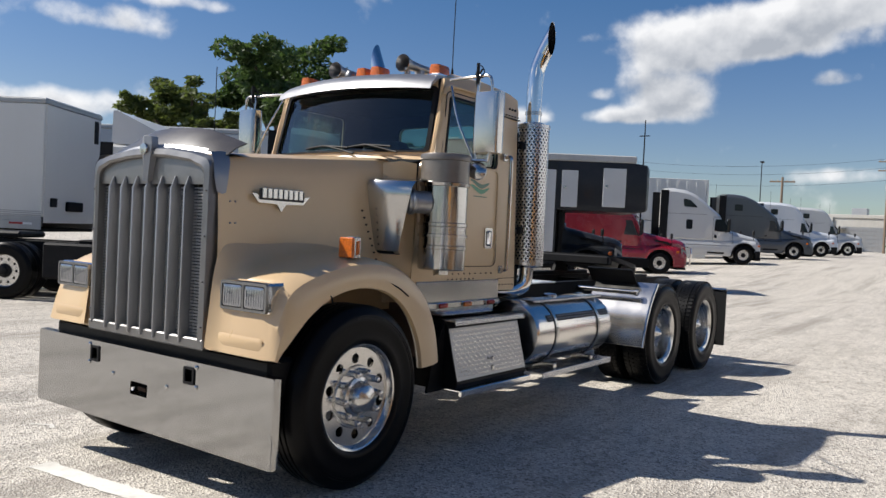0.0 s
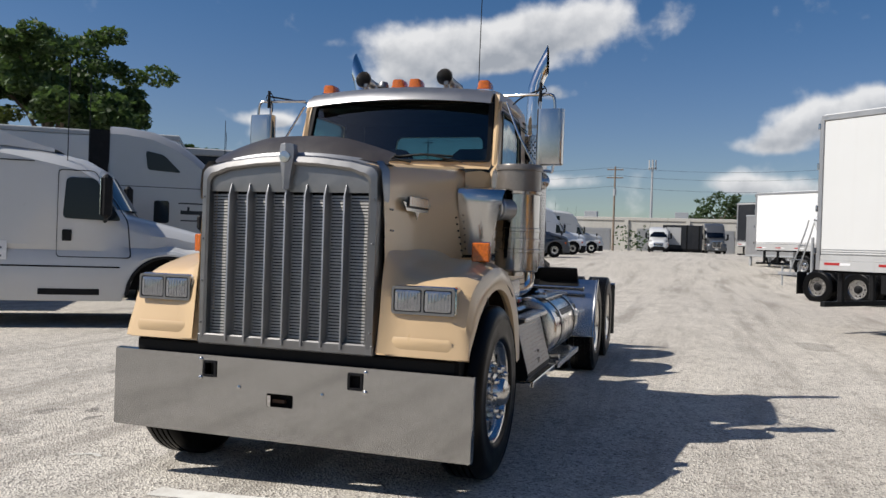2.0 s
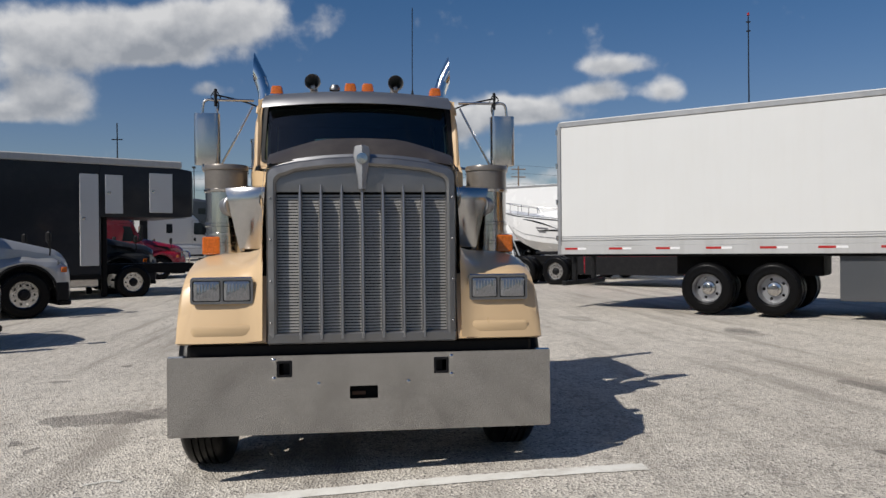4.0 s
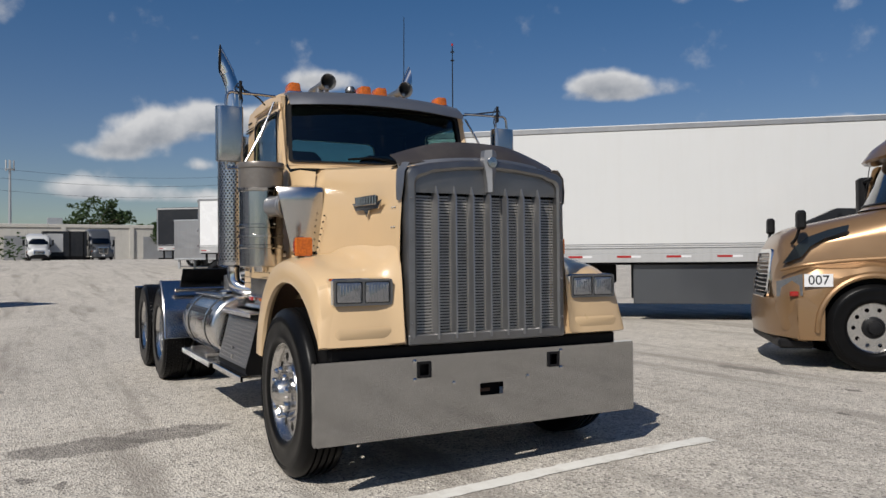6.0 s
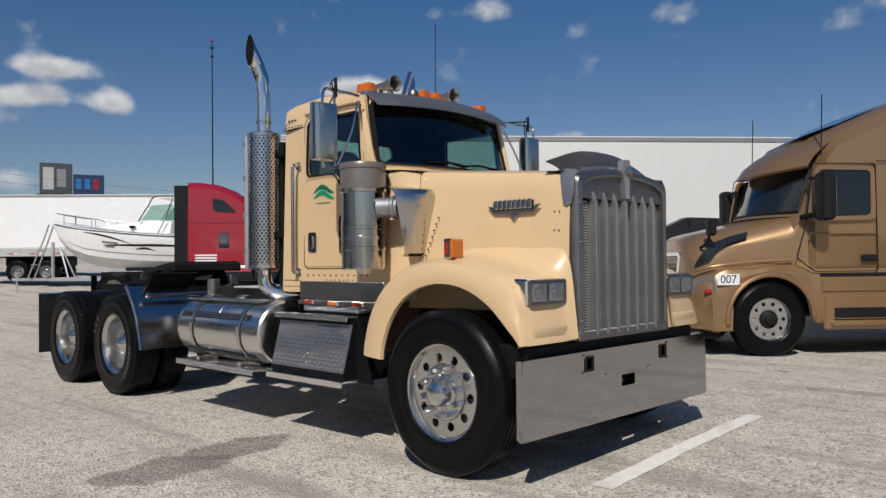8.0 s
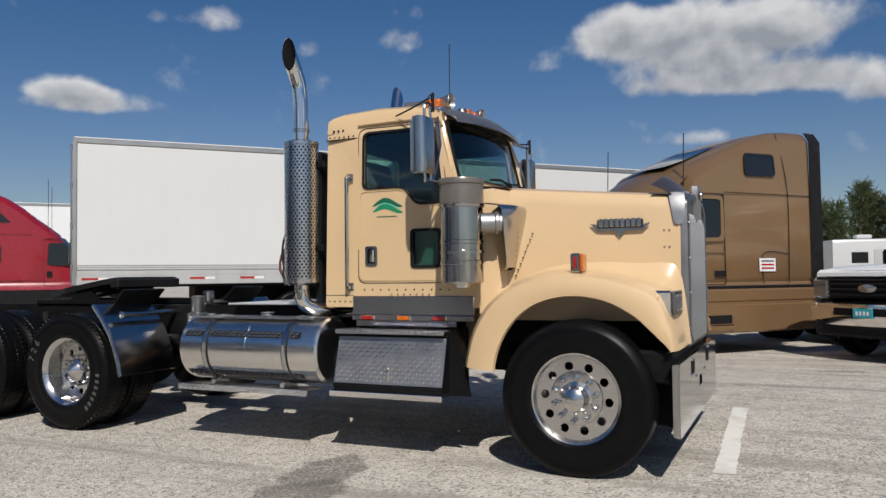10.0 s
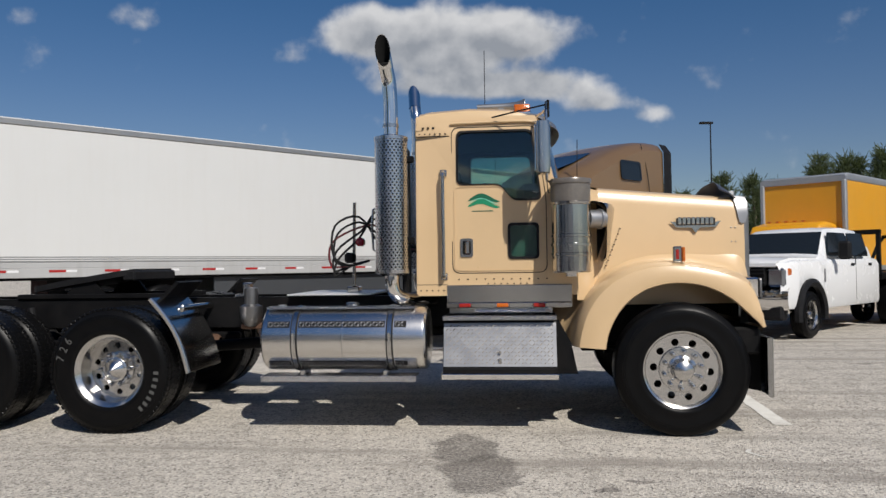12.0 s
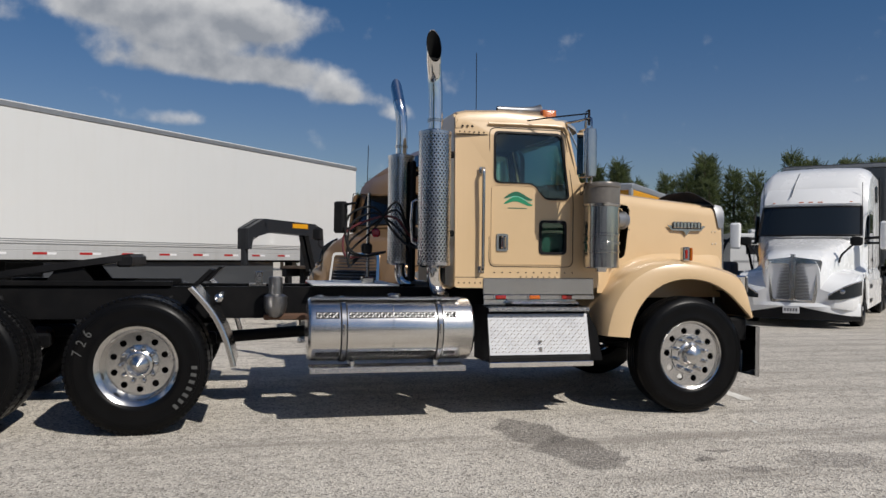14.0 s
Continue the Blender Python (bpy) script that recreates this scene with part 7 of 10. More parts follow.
    if style == "wedge":
        part("visor", Geo().loft([[(b[0] + 0.30 - 0.22 * q * q, q * 0.98, b[1] - 0.10), (b[0] + 0.10 - 0.20 * q * q, q * 0.98, b[1] + 0.07), (b[0] + 0.0 - 0.2 * q * q, q * 0.98, b[1] + 0.12)] for q in np.linspace(-1, 1, 9)], False, False), paint, t, "painted outside visor")
        for s in (1, -1):
            part("hood_vent", Geo().plate([(0.55, 1.30), (0.10, 1.44), (-0.55, 1.52), (-0.50, 1.60), (0.05, 1.53), (0.40, 1.48)], [], 0.02, lambda u, v, w: (u, s * (0.965 + 0.05 * (0.6 - u) * 0.4 + 0.02 - w), v)), DARK, t, "black air vent on the hood side")
            part("rear_fairing", Geo().loft([[(end + 0.02, s * 1.20, 1.10), (end + 0.02, s * 1.20, 3.90)], [(end - 0.30, s * 1.19, 1.10), (end - 0.30, s * 1.17, 3.88)]], False, False), lower, t)
            part("side_skirt", Geo().box(end, -0.72, s * 1.205, s * 1.24, 0.34, 0.50, 0.02), lower, t)
    part("chassis_deck", Geo().box(-7.1, 0.9, -0.5, 0.5, 0.62, 0.82, 0.03), BLACK, t)
    part("dark_inside", Geo().box(-4.0, 0.85, -1.0, 1.0, 0.60, 1.12, 0.02), BLACK, t)
    if fifth:
        part("fifth_wheel", Geo().box(-6.4, -5.4, -0.45, 0.45, 1.08, 1.20, 0.04), DARK, t)
    part("antenna", Geo().cyl((-1.6, -1.05, 2.5), (-1.6, -1.05, 4.3), 0.008, 5), DARK, t)
    part("antenna", Geo().cyl((-1.6, 1.05, 2.5), (-1.6, 1.05, 4.3), 0.008, 5), DARK, t)
    return t


def box_trailer(label, paint, length=16.15, height=4.11, floor=1.22, wheels_at=(2.75, 4.0), skirt=False, group="", doors=True, ribs=True, reefer=False, rail=None, front_mark=False):
    """A box trailer: rear end at the origin, nose to +x."""
    t = thing("box_trailer", label, "trailer", group)
    w = 1.295
    rail = rail or RAIL
    part("box", Geo().box(0.06, length, -w, w, floor + 0.28, height - 0.13, 0.02), paint, t)
    part("roof_rail", Geo().box(0.0, length + 0.02, -w - 0.012, w + 0.012, height - 0.13, height - 0.03, 0.01), rail, t, "grey aluminium roof rail")
    part("roof", Geo().box(0.02, length, -w + 0.03, w - 0.03, height - 0.03, height, 0.01), paint, t)
    for s in (1, -1):
        part("base_rail", Geo().box(0.0, length, s * (w - 0.02), s * (w + 0.015), floor, floor + 0.18, 0.006), RAILW, t, "dirty lower side rail")
        part("wear_band", Geo().box(0.05, length, s * (w - 0.02), s * (w + 0.008), floor + 0.18, floor + 0.285, 0.006), RAILW, t)
        for z in (floor + 0.30, floor + 0.34, floor + 0.38):
            part("scuff_ridge", Geo().box(0.05, length, s * (w - 0.01), s * (w + 0.008), z, z + 0.018, 0.004), RAIL, t)
        x, i = 0.16, 0
        while x < length - 0.6:
            tape = part("red_tape", Geo().box(x, x + 0.30, s * (w + 0.014), s * (w + 0.018), floor + 0.10, floor + 0.145), REFLRED, t)
            part("white_tape", Geo().box(x + 0.30, x + 0.50, s * (w + 0.014), s * (w + 0.018), floor + 0.10, floor + 0.145), REFLWHITE, tape)
            x += 1.02
        post = part("corner_post", Geo().box(-0.02, 0.075, s * (w - 0.10), s * (w + 0.02), floor, height - 0.1, 0.012), RAIL, t)
        for z in (1.5, 2.3, 3.1, 3.85):
            part("hinge", Geo().box(-0.05, 0.0, s * (w - 0.02), s * (w + 0.035), z, z + 0.12, 0.01), STEEL, post)
        if ribs:
            rb = Geo()
            for x in np.arange(0.7, length - 0.3, 1.22):
                rb.box(x, x + 0.012, s * (w - 0.01), s * (w + 0.003), floor + 0.42, height - 0.14)
            part("panel_seams", rb, paint, t)["kind"] = "stuff"
        if skirt:
            part("side_skirt", Geo().box(5.6, 12.4, s * (w - 0.16), s * (w - 0.13), 0.32, floor, 0.01), GREY, t, "dark side skirt")
        for x in wheels_at:
            wheel(t, "trailer", x, s * 1.09, 0.51)
            wheel(t, "inner", x, s * 0.76, 0.51, 0, 0.96)
        part("leg", Geo().box(length - 2.9, length - 2.72, s * 0.85, s * 1.0, 0.12, floor, 0.02), DARK, t)
        part("leg_foot", Geo().box(length - 3.0, length - 2.62, s * 0.80, s * 1.05, 0.06, 0.12, 0.01), DARK, t)
    for x in wheels_at:
        part("axle", Geo().cyl((x, -0.9, 0.51), (x, 0.9, 0.51), 0.065, 10), BLACK, t)
    part("slider", Geo().box(wheels_at[0] - 0.8, wheels_at[-1] + 0.8, -0.55, 0.55, 0.75, floor, 0.03), BLACK, t)
    part("floor_beam", Geo().box(0.1, length - 0.1, -w + 0.05, w - 0.05, floor - 0.05, floor + 0.02, 0.01), BLACK, t)
    part("underride_guard", Geo().box(0.0, 0.1, -1.15, 1.15, 0.50, 0.60, 0.01).box(0.0, 0.1, -0.6, -0.5, 0.5, floor, 0.01).box(0.0, 0.1, 0.5, 0.6, 0.5, floor, 0.01), DARK, t)
    if doors:
        for s in (1, -1):
            d = part("rear_door", Geo().box(-0.01, 0.05, s * 0.02, s * (w - 0.08), floor + 0.1, height - 0.16, 0.015), paint, t)
            for y in (0.35, 0.85):
                part("lock_rod", Geo().cyl((-0.03, s * y, floor + 0.05), (-0.03, s * y, height - 0.2), 0.018, 8), STEEL, d)
    # nose
    part("nose_plate", Geo().box(length, length + 0.02, -w + 0.06, w - 0.06, floor + 0.15, height - 0.15, 0.008), paint, t)
    nb = part("nose_box", Geo().box(length + 0.02, length + 0.10, -0.35, 0.35, 1.62, 1.84, 0.02), BLACK, t)
    if front_mark:
        part("nose_vent", Geo().box(length + 0.02, length + 0.04, 0.9, 1.1, 3.3, 3.85, 0.01), DARK, nb)
        part("document_box", Geo().box(length + 0.02, length + 0.06, -1.0, -0.75, 1.7, 1.9, 0.01), DARK, nb)
    return t


# the long white trailer beside the gold truck
stand(box_trailer("long white box trailer with red reflective tape and dark side skirts", WHITE, 16.15, 4.14, 1.20, (3.2, 4.45), True, "trailers on the lot", ribs=False), -12.49, 5.39, 49.5)
# far white trailer behind the boat
stand(box_trailer("plain white box trailer parked far down the lot", WHITE_SUNLIT, 16.15, 4.05, 1.20, (2.6, 3.85), False, "trailers on the lot", ribs=False), -38.2, 6.2, 49.5)

def aero_truck():
    """Gold sleeper truck with a sloping nose, roof visor and full fairings: nose to +x, front axle at the origin."""
    t = thing("semi_truck", "gold sleeper semi truck with dark mirrors and black hood vent", "truck", "parked sleeper trucks")
    rings = [body_ring(*n) for n in ((1.00, 0.60, 0.84, 0.88, 0.62, 1.28, 0.50), (0.95, 0.47, 1.02, 0.98, 0.74, 1.46, 0.58), (0.86, 0.45, 1.12, 1.06, 0.82, 1.60, 0.64), (0.72, 0.45, 1.18, 1.14, 0.87, 1.68, 0.69))]
    for x in np.linspace(0.60, -0.60, 15):
        k = (0.60 - x) / 1.2
        arch = 0.50 + math.sqrt(max(0.0, 0.60 ** 2 - x * x))
        rings.append(body_ring(x, max(0.45, arch), 1.195 + 0.03 * math.sin(math.pi * k), max(1.20, arch + 0.13) if abs(x) < 0.54 else 1.20, 0.90 + 0.20 * k, 1.71 + 0.25 * k if x > -0.45 else 1.97 + (-0.45 - x) * 1.5, 0.72 + 0.24 * k))
    for x, z, w in ((-0.66, 2.36, 0.98), (-0.75, 2.60, 0.99), (-0.86, 2.90, 0.94), (-1.00, 3.08, 0.92), (-1.40, 3.26, 0.94), (-2.07, 3.54, 0.98), (-2.50, 3.69, 1.0), (-2.83, 3.77, 1.02), (-3.20, 3.80, 1.04), (-3.50, 3.80, 1.05)):
        rings.append(body_ring(x, 0.45, 1.205, 1.20, 1.19, z, w))
    part("body", Geo().loft(rings, False, False), GOLD, t)
    part("nose_panel", Geo().plate([(p[1], p[2]) for p in rings[0]], [], 0.02, lambda u, v, w: (0.998 - w, u, v)), GOLD, t)
    part("cab_back", Geo().plate([(p[1], p[2]) for p in rings[-1]], [], 0.03, lambda u, v, w: (-3.50 + w, u, v)), GOLD, t)
    # roof visor that runs up into the fairing
    qs = np.linspace(-1, 1, 13)
    vis = [[(-0.27 - 0.40 * q * q, q * 1.03, 2.535 + 0.06 * q * q) for q in qs], [(-0.245 - 0.40 * q * q, q * 1.05, 2.565 + 0.06 * q * q) for q in qs], [(-0.36 - 0.36 * q * q, q * 1.06, 2.72 + 0.03 * q * q) for q in qs],
           [(-0.56 - 0.30 * q * q, q * 1.04, 2.87) for q in qs], [(-0.80 - 0.22 * q * q, q * 1.00, 3.01 - 0.03 * q * q) for q in qs], [(-1.05 - 0.1 * q * q, q * 0.94, 3.135 - 0.05 * q * q) for q in qs]]
    part("visor", Geo().loft([[(-0.70, q * 1.0, 2.60) for q in qs]] + vis, False, False), GOLD, t, "gold roof visor")
    part("roof_panel", Geo().loft([[(-0.93, q * 0.50, 3.115 + 0.03) for q in (-1, -0.5, 0, 0.5, 1)], [(-1.40, q * 0.52, 3.30) for q in (-1, -0.5, 0, 0.5, 1)], [(-2.0, q * 0.50, 3.545) for q in (-1, -0.5, 0, 0.5, 1)]], False, False), GLAZING, t, "dark roof panel")
    ws = [[(-0.27 - 0.28 * k - 0.26 * q * q * (1 - 0.25 * k), q * (1.02 - 0.06 * k), 1.985 + 0.60 * k) for q in np.linspace(-0.97, 0.97, 11)] for k in np.linspace(0, 1, 6)]
    part("windscreen", Geo().loft(ws, False, False), GLAZING, t, "dark glossy windscreen")
    part("windscreen_edge", Geo().tube(ws[0], 0.018, 6, 0).tube([r[0] for r in ws], 0.022, 6, 0).tube([r[-1] for r in ws], 0.022, 6, 0), DARK, t)
    part("cowl", Geo().loft([[(-0.20 - 0.25 * q * q, q * 0.9, 1.925) for q in qs], [(-0.28 - 0.26 * q * q, q * 1.0, 1.985) for q in qs], [(-0.40 - 0.2 * q * q, q * 1.0, 1.99) for q in qs]], False, False), GOLD, t)
    for s in (1, -1):
        def on_side(y):
            return lambda u, v, w: (u, s * (y - max(0.0, v - 1.9) * 0.03 - w), v)
        fr = soft_loop([(-0.53, 1.84), (-0.66, 2.61), (-1.50, 2.60), (-1.50, 1.86)], 0.09, 4)
        gl = soft_loop([(-0.60, 1.90), (-0.71, 2.55), (-1.44, 2.54), (-1.43, 1.92)], 0.07, 4)
        wf = part("window_frame", Geo().plate(fr, [gl], 0.035, on_side(1.235)), GOLD, t, "raised gold window surround")
        part("side_window", Geo().plate(gl, [], 0.02, on_side(1.216)), GLAZING, wf, "dark cab window")
        seam = soft_loop([(-0.36, 1.34), (-0.50, 1.80), (-0.62, 2.64), (-1.53, 2.64), (-1.53, 1.15), (-0.62, 1.15)], 0.05, 3)
        sm2 = [((u + 1.0) * 0.978 - 1.0, (v - 1.9) * 0.984 + 1.9) for u, v in seam]
        dr = part("door_gap", Geo().plate(seam, [sm2], 0.012, on_side(1.222)), DARK, t)
        part("door_handle", Geo().box(-1.50, -1.28, s * 1.215, s * 1.238, 1.29, 1.38, 0.02), DARK, dr)
        part("door_crease", Geo().box(-1.51, -0.56, s * 1.20, s * 1.224, 1.665, 1.685, 0.006), GOLD, dr)
        sw = rounded(-2.68, -2.00, 2.96, 3.34, 0.07)
        part("upper_window", Geo().plate(sw, [rounded(-2.64, -2.04, 3.0, 3.30, 0.05)], 0.02, lambda u, v, w: (u, s * (1.205 - 0.10 * (v - 3.0) - w), v)), GLAZING, t)
        part("upper_glass", Geo().plate(rounded(-2.65, -2.03, 2.99, 3.31, 0.05), [], 0.012, lambda u, v, w: (u, s * (1.197 - 0.10 * (v - 3.0) - w), v)), GLAZING, t)
        for line in ([(-1.53, 1.205, 2.665), (-2.2, 1.203, 2.66), (-2.95, 1.20, 2.655), (-3.5, 1.198, 2.65)], [(-2.93, 1.212, 1.16), (-2.96, 1.204, 2.0), (-2.95, 1.20, 2.70), (-2.88, 1.178, 3.2), (-2.80, 1.10, 3.72)], [(-2.36, 1.212, 1.16), (-2.36, 1.21, 1.66), (-2.93, 1.21, 1.66)]):
            part("panel_joint", Geo().tube([(x, s * y, z) for x, y, z in line], 0.007, 5), DARK, t)
        part("belt_gap", Geo().box(-3.5, -0.70, s * 1.19, s * 1.218, 1.085, 1.135, 0.008), DARK, t)
        part("upper_skirt", Geo().box(-3.55, -0.70, s * 1.17, s * 1.236, 0.86, 1.08, 0.03), GOLD, t)
        part("lower_skirt", Geo().box(-3.60, -0.74, s * 1.17, s * 1.232, 0.36, 0.835, 0.03), GOLD, t)
        part("side_step", Geo().box(-1.68, -0.82, s * 1.18, s * 1.27, 0.40, 0.50, 0.03), GOLD, t)
        part("step_pad", Geo().box(-1.64, -0.86, s * 1.20, s * 1.26, 0.495, 0.507, 0.004), DARK, t)
        part("step_recess", Geo().box(-1.62, -0.88, s * 1.225, s * 1.236, 0.52, 0.66, 0.004), DARK, t)
        part("side_extender", Geo().loft([[(-3.48, s * 1.20, 1.12), (-3.48, s * 1.19, 3.60), (-3.48, s * 1.08, 3.78)], [(-3.75, s * 1.22, 1.12), (-3.75, s * 1.20, 3.60), (-3.75, s * 1.08, 3.77)], [(-3.75, s * 1.20, 1.12), (-3.75, s * 1.18, 3.60), (-3.75, s * 1.06, 3.75)]], False, False), DARK, t, "dark rubber side extender")
        # mirrors
        m = part("mirror", Geo().loft([[(-0.62 + dx * k, s * 1.50 + dy * k2, z) for dx, dy in rounded(-0.09, 0.09, -0.13, 0.13, 0.06, 3)] for z, k, k2 in ((1.84, 0.6, 0.8), (1.87, 1, 1), (2.45, 1, 1), (2.48, 0.6, 0.8))], True, True), DARK, t, "tall black door mirror")
        part("mirror_glass", Geo().box(-0.722, -0.712, s * 1.40, s * 1.60, 1.90, 2.42, 0.004), MIRROR, m)
        part("mirror_stalk", Geo().tube([(-0.50, s * 1.12, 1.90), (-0.55, s * 1.28, 1.92), (-0.60, s * 1.42, 1.95)], 0.04, 8).tube([(-0.62, s * 1.12, 2.44), (-0.60, s * 1.3, 2.42), (-0.60, s * 1.42, 2.40)], 0.025, 8), DARK, m)
        hm = part("hood_mirror", Geo().loft([[(0.74 + dx * k, s * 1.02 + dy * k, z) for dx, dy in rounded(-0.05, 0.05, -0.10, 0.10, 0.04, 3)] for z, k in ((1.66, 0.6), (1.69, 1), (1.86, 1), (1.89, 0.6))], True, True), DARK, t)
        part("hood_stalk", Geo().tube([(0.80, s * 0.80, 1.50), (0.78, s * 0.95, 1.56), (0.75, s * 1.0, 1.68)], 0.02, 6), DARK, hm)
        # hood vent, crease and headlamp
        def hood_y(x):
            return lerp_at((0.15, 0.45, 0.72, 0.86, 0.96), (1.005, 0.95, 0.905, 0.865, 0.80), x)
        vent = [(0.20, 1.715), (0.42, 1.66), (0.66, 1.57), (0.80, 1.44), (0.92, 1.25), (0.72, 1.33), (0.62, 1.46), (0.46, 1.56), (0.22, 1.64)]
        part("hood_vent", Geo().plate(soft_loop(vent, 0.02, 2), [], 0.03, lambda u, v, w: (u, s * (hood_y(u) + 0.018 - 0.14 * max(0, v - 1.5) - w), v)), GLAZING, t, "black air vent on the hood side")
        part("hood_crease", Geo().tube([(0.94, s * 0.88, 1.18), (0.70, s * 1.04, 1.24), (0.2, s * 1.07, 1.29), (-0.36, s * 1.12, 1.32)], 0.020, 8), GOLD, t)
        hl = Geo().loft([[(1.0 - 0.24 * k, s * (0.90 + 0.285 * k), z0) for z0 in (0.86 + 0.02 * k, 0.97 + 0.04 * k, 1.04 + 0.10 * k)] for k in np.linspace(0, 1, 5)], False, False)
        lp = part("headlamp", hl, HEADLENS, t, "swept-back clear headlamp")
        part("turn_lens", Geo().box(0.80, 0.90, s * 1.13, s * 1.175, 0.87, 0.93, 0.012), RED_LENS, lp)
        part("arch_lip", Geo().tube([(0.61 * math.cos(radians(q)), s * 1.212, 0.50 + 0.615 * math.sin(radians(q))) for q in range(-4, 185, 12)], 0.034, 8, 2), GOLD, t)
        wheel(t, "plain", 0, s * 1.06, 0.51)
        for x in (-4.95, -6.25):
            wheel(t, "plain", x, s * 1.06, 0.51)
            wheel(t, "inner", x, s * 0.72, 0.51, 0, 0.96)
        part("frame_rail", Geo().box(-6.9, 0.6, s * 0.38, s * 0.44, 0.80, 1.05, 0.01), BLACK, t)
        part("mud_flap", Geo().box(-6.95, -6.92, s * 0.70, s * 1.2, 0.25, 0.95, 0.01), HOSE, t)
        part("antenna", Geo().cyl((-0.85, s * 1.02, 2.62), (-0.88, s * 1.02, 3.62), 0.008, 5), DARK, t)
    bm = []
    for k in np.linspace(-1, 1, 13):
        x = 1.10 - 0.30 * abs(k) ** 2.5
        bm.append([(x - 0.10, 1.19 * k, 0.34), (x, 1.21 * k, 0.38), (x + 0.03, 1.215 * k, 0.62), (x, 1.20 * k, 0.83), (x - 0.12, 1.18 * k, 0.85)])
    part("bumper", Geo().loft(bm, False, False), GOLD, t, "gold painted bumper")
    for s in (1, -1):
        part("bumper_end", Geo().loft([[(x, s * y, z) for z, y in ((0.36, 1.19), (0.62, 1.218), (0.85, 1.19))] for x in (0.82, 0.66, 0.53)], False, False), GOLD, t)
    part("lower_valance", Geo().box(0.6, 1.0, -1.0, 1.0, 0.24, 0.36, 0.03), DARK, t)
    def gp(u, v, w):
        return (1.075 - 0.085 * (v - 0.80) / 0.66 - 0.045 * (u / 0.5) ** 2 + w, u * (1.08 - 0.14 * (v - 0.80)), v)
    gr = part("grille", Geo().plate(rounded(-0.5, 0.5, 0.82, 1.44, 0.07), [rounded(-0.45, 0.45, 0.87, 1.39, 0.05)], 0.03, gp), CHROME, t)
    part("grille_back", Geo().plate(rounded(-0.47, 0.47, 0.85, 1.41, 0.05), [], 0.01, lambda u, v, w: gp(u, v, w - 0.012)), BLACK, gr)
    for i in range(9):
        z = 0.895 + i * 0.054
        part("grille_bar", Geo().loft([[gp(u, z, 0.0), gp(u, z + 0.016, 0.018), gp(u, z + 0.022, 0.0)] for u in np.linspace(-0.45, 0.45, 7)], True, True), STEEL, gr)
    part("chassis_deck", Geo().box(-6.8, 0.7, -0.5, 0.5, 0.62, 0.82, 0.03), BLACK, t)
    part("dark_inside", Geo().box(-3.4, 0.75, -1.0, 1.0, 0.55, 1.12, 0.02), BLACK, t)
    part("fifth_wheel", Geo().box(-6.1, -5.1, -0.45, 0.45, 1.08, 1.20, 0.04), DARK, t)
    pl = part("number_plate", Geo().box(0.44, 0.75, 1.218, 1.224, 0.985, 1.135, 0.004), REFLWHITE, t, "white sticker with a fleet number")
    words("007", 0.155, BLACKPAINT, pl, pose(0.595, 1.2255, 1.06, 90, 0, 180))
    st = part("door_sticker", Geo().box(-2.62, -2.26, 1.212, 1.217, 1.36, 1.58, 0.004), REFLWHITE, t, "white paper sign with printed lines")
    for k, m in ((0, BARGREY), (1, REFLRED), (2, REFLRED)):
        part("print_line", Geo().box(-2.58, -2.30, 1.217, 1.220, 1.52 - 0.06 * k, 1.55 - 0.06 * k), m, st)
    return t


stand(aero_truck(), -1.60, 6.80, 228.5)

white_a = sleeper_truck("white sleeper semi truck with grey lower bumper, coupled to a trailer", WHITE_CAB, False, style="round", group="parked sleeper trucks", bunk_window=False, back=-3.36, flap=0.2, roof=[(-0.92, 2.12), (-1.12, 2.56), (-1.40, 2.72), (-1.9, 2.82), (-2.4, 2.91), (-3.0, 2.98), (-3.5, 3.0)])
stand(white_a, -7.2, -6.6, 123.5)
words("2517", 0.13, BARGREY, white_a, pose(0.55, -1.0, 1.46, 62, 0, 0))
sg = part("door_sign", Geo().box(-3.14, -2.40, -1.232, -1.226, 1.06, 1.36, 0.004), REFLWHITE, white_a, "white magnetic sign with printed lines")
for k in range(4):
    part("print_line", Geo().box(-3.06, -2.52 + 0.05 * (k % 2), -1.236, -1.232, 1.295 - 0.065 * k, 1.33 - 0.065 * k), BARGREY, sg)
fair = part("roof_fairing", Geo().loft([[(-1.75, y, 2.83) for y in (-0.95, -0.5, 0, 0.5, 0.95)], [(-2.45, y, 3.03) for y in (-1.05, -0.5, 0, 0.5, 1.05)], [(-3.30, y, 3.44) for y in (-1.15, -0.5, 0, 0.5, 1.15)], [(-3.38, y, 3.44) for y in (-1.15, -0.5, 0, 0.5, 1.15)], [(-3.38, y, 2.9) for y in (-1.15, -0.5, 0, 0.5, 1.15)]], False, False), WHITE_CAB, white_a, "white roof air deflector")
for s in (1, -1):
    part("fairing_side", Geo().loft([[(-1.8, s * 1.0, 2.85), (-1.8, s * 1.0, 2.80)], [(-2.45, s * 1.05, 3.03), (-2.45, s * 1.12, 2.85)], [(-3.30, s * 1.15, 3.44), (-3.30, s * 1.19, 2.85)], [(-3.38, s * 1.15, 3.44), (-3.38, s * 1.19, 2.85)]], False, False), WHITE_CAB, fair)
stand(box_trailer("white box trailer coupled to a white sleeper truck", WHITE, 16.15, 4.05, 1.20, (2.6, 3.85), False, "trailers on the lot", front_mark=True, ribs=False), 2.75, -26.9, 124.0)

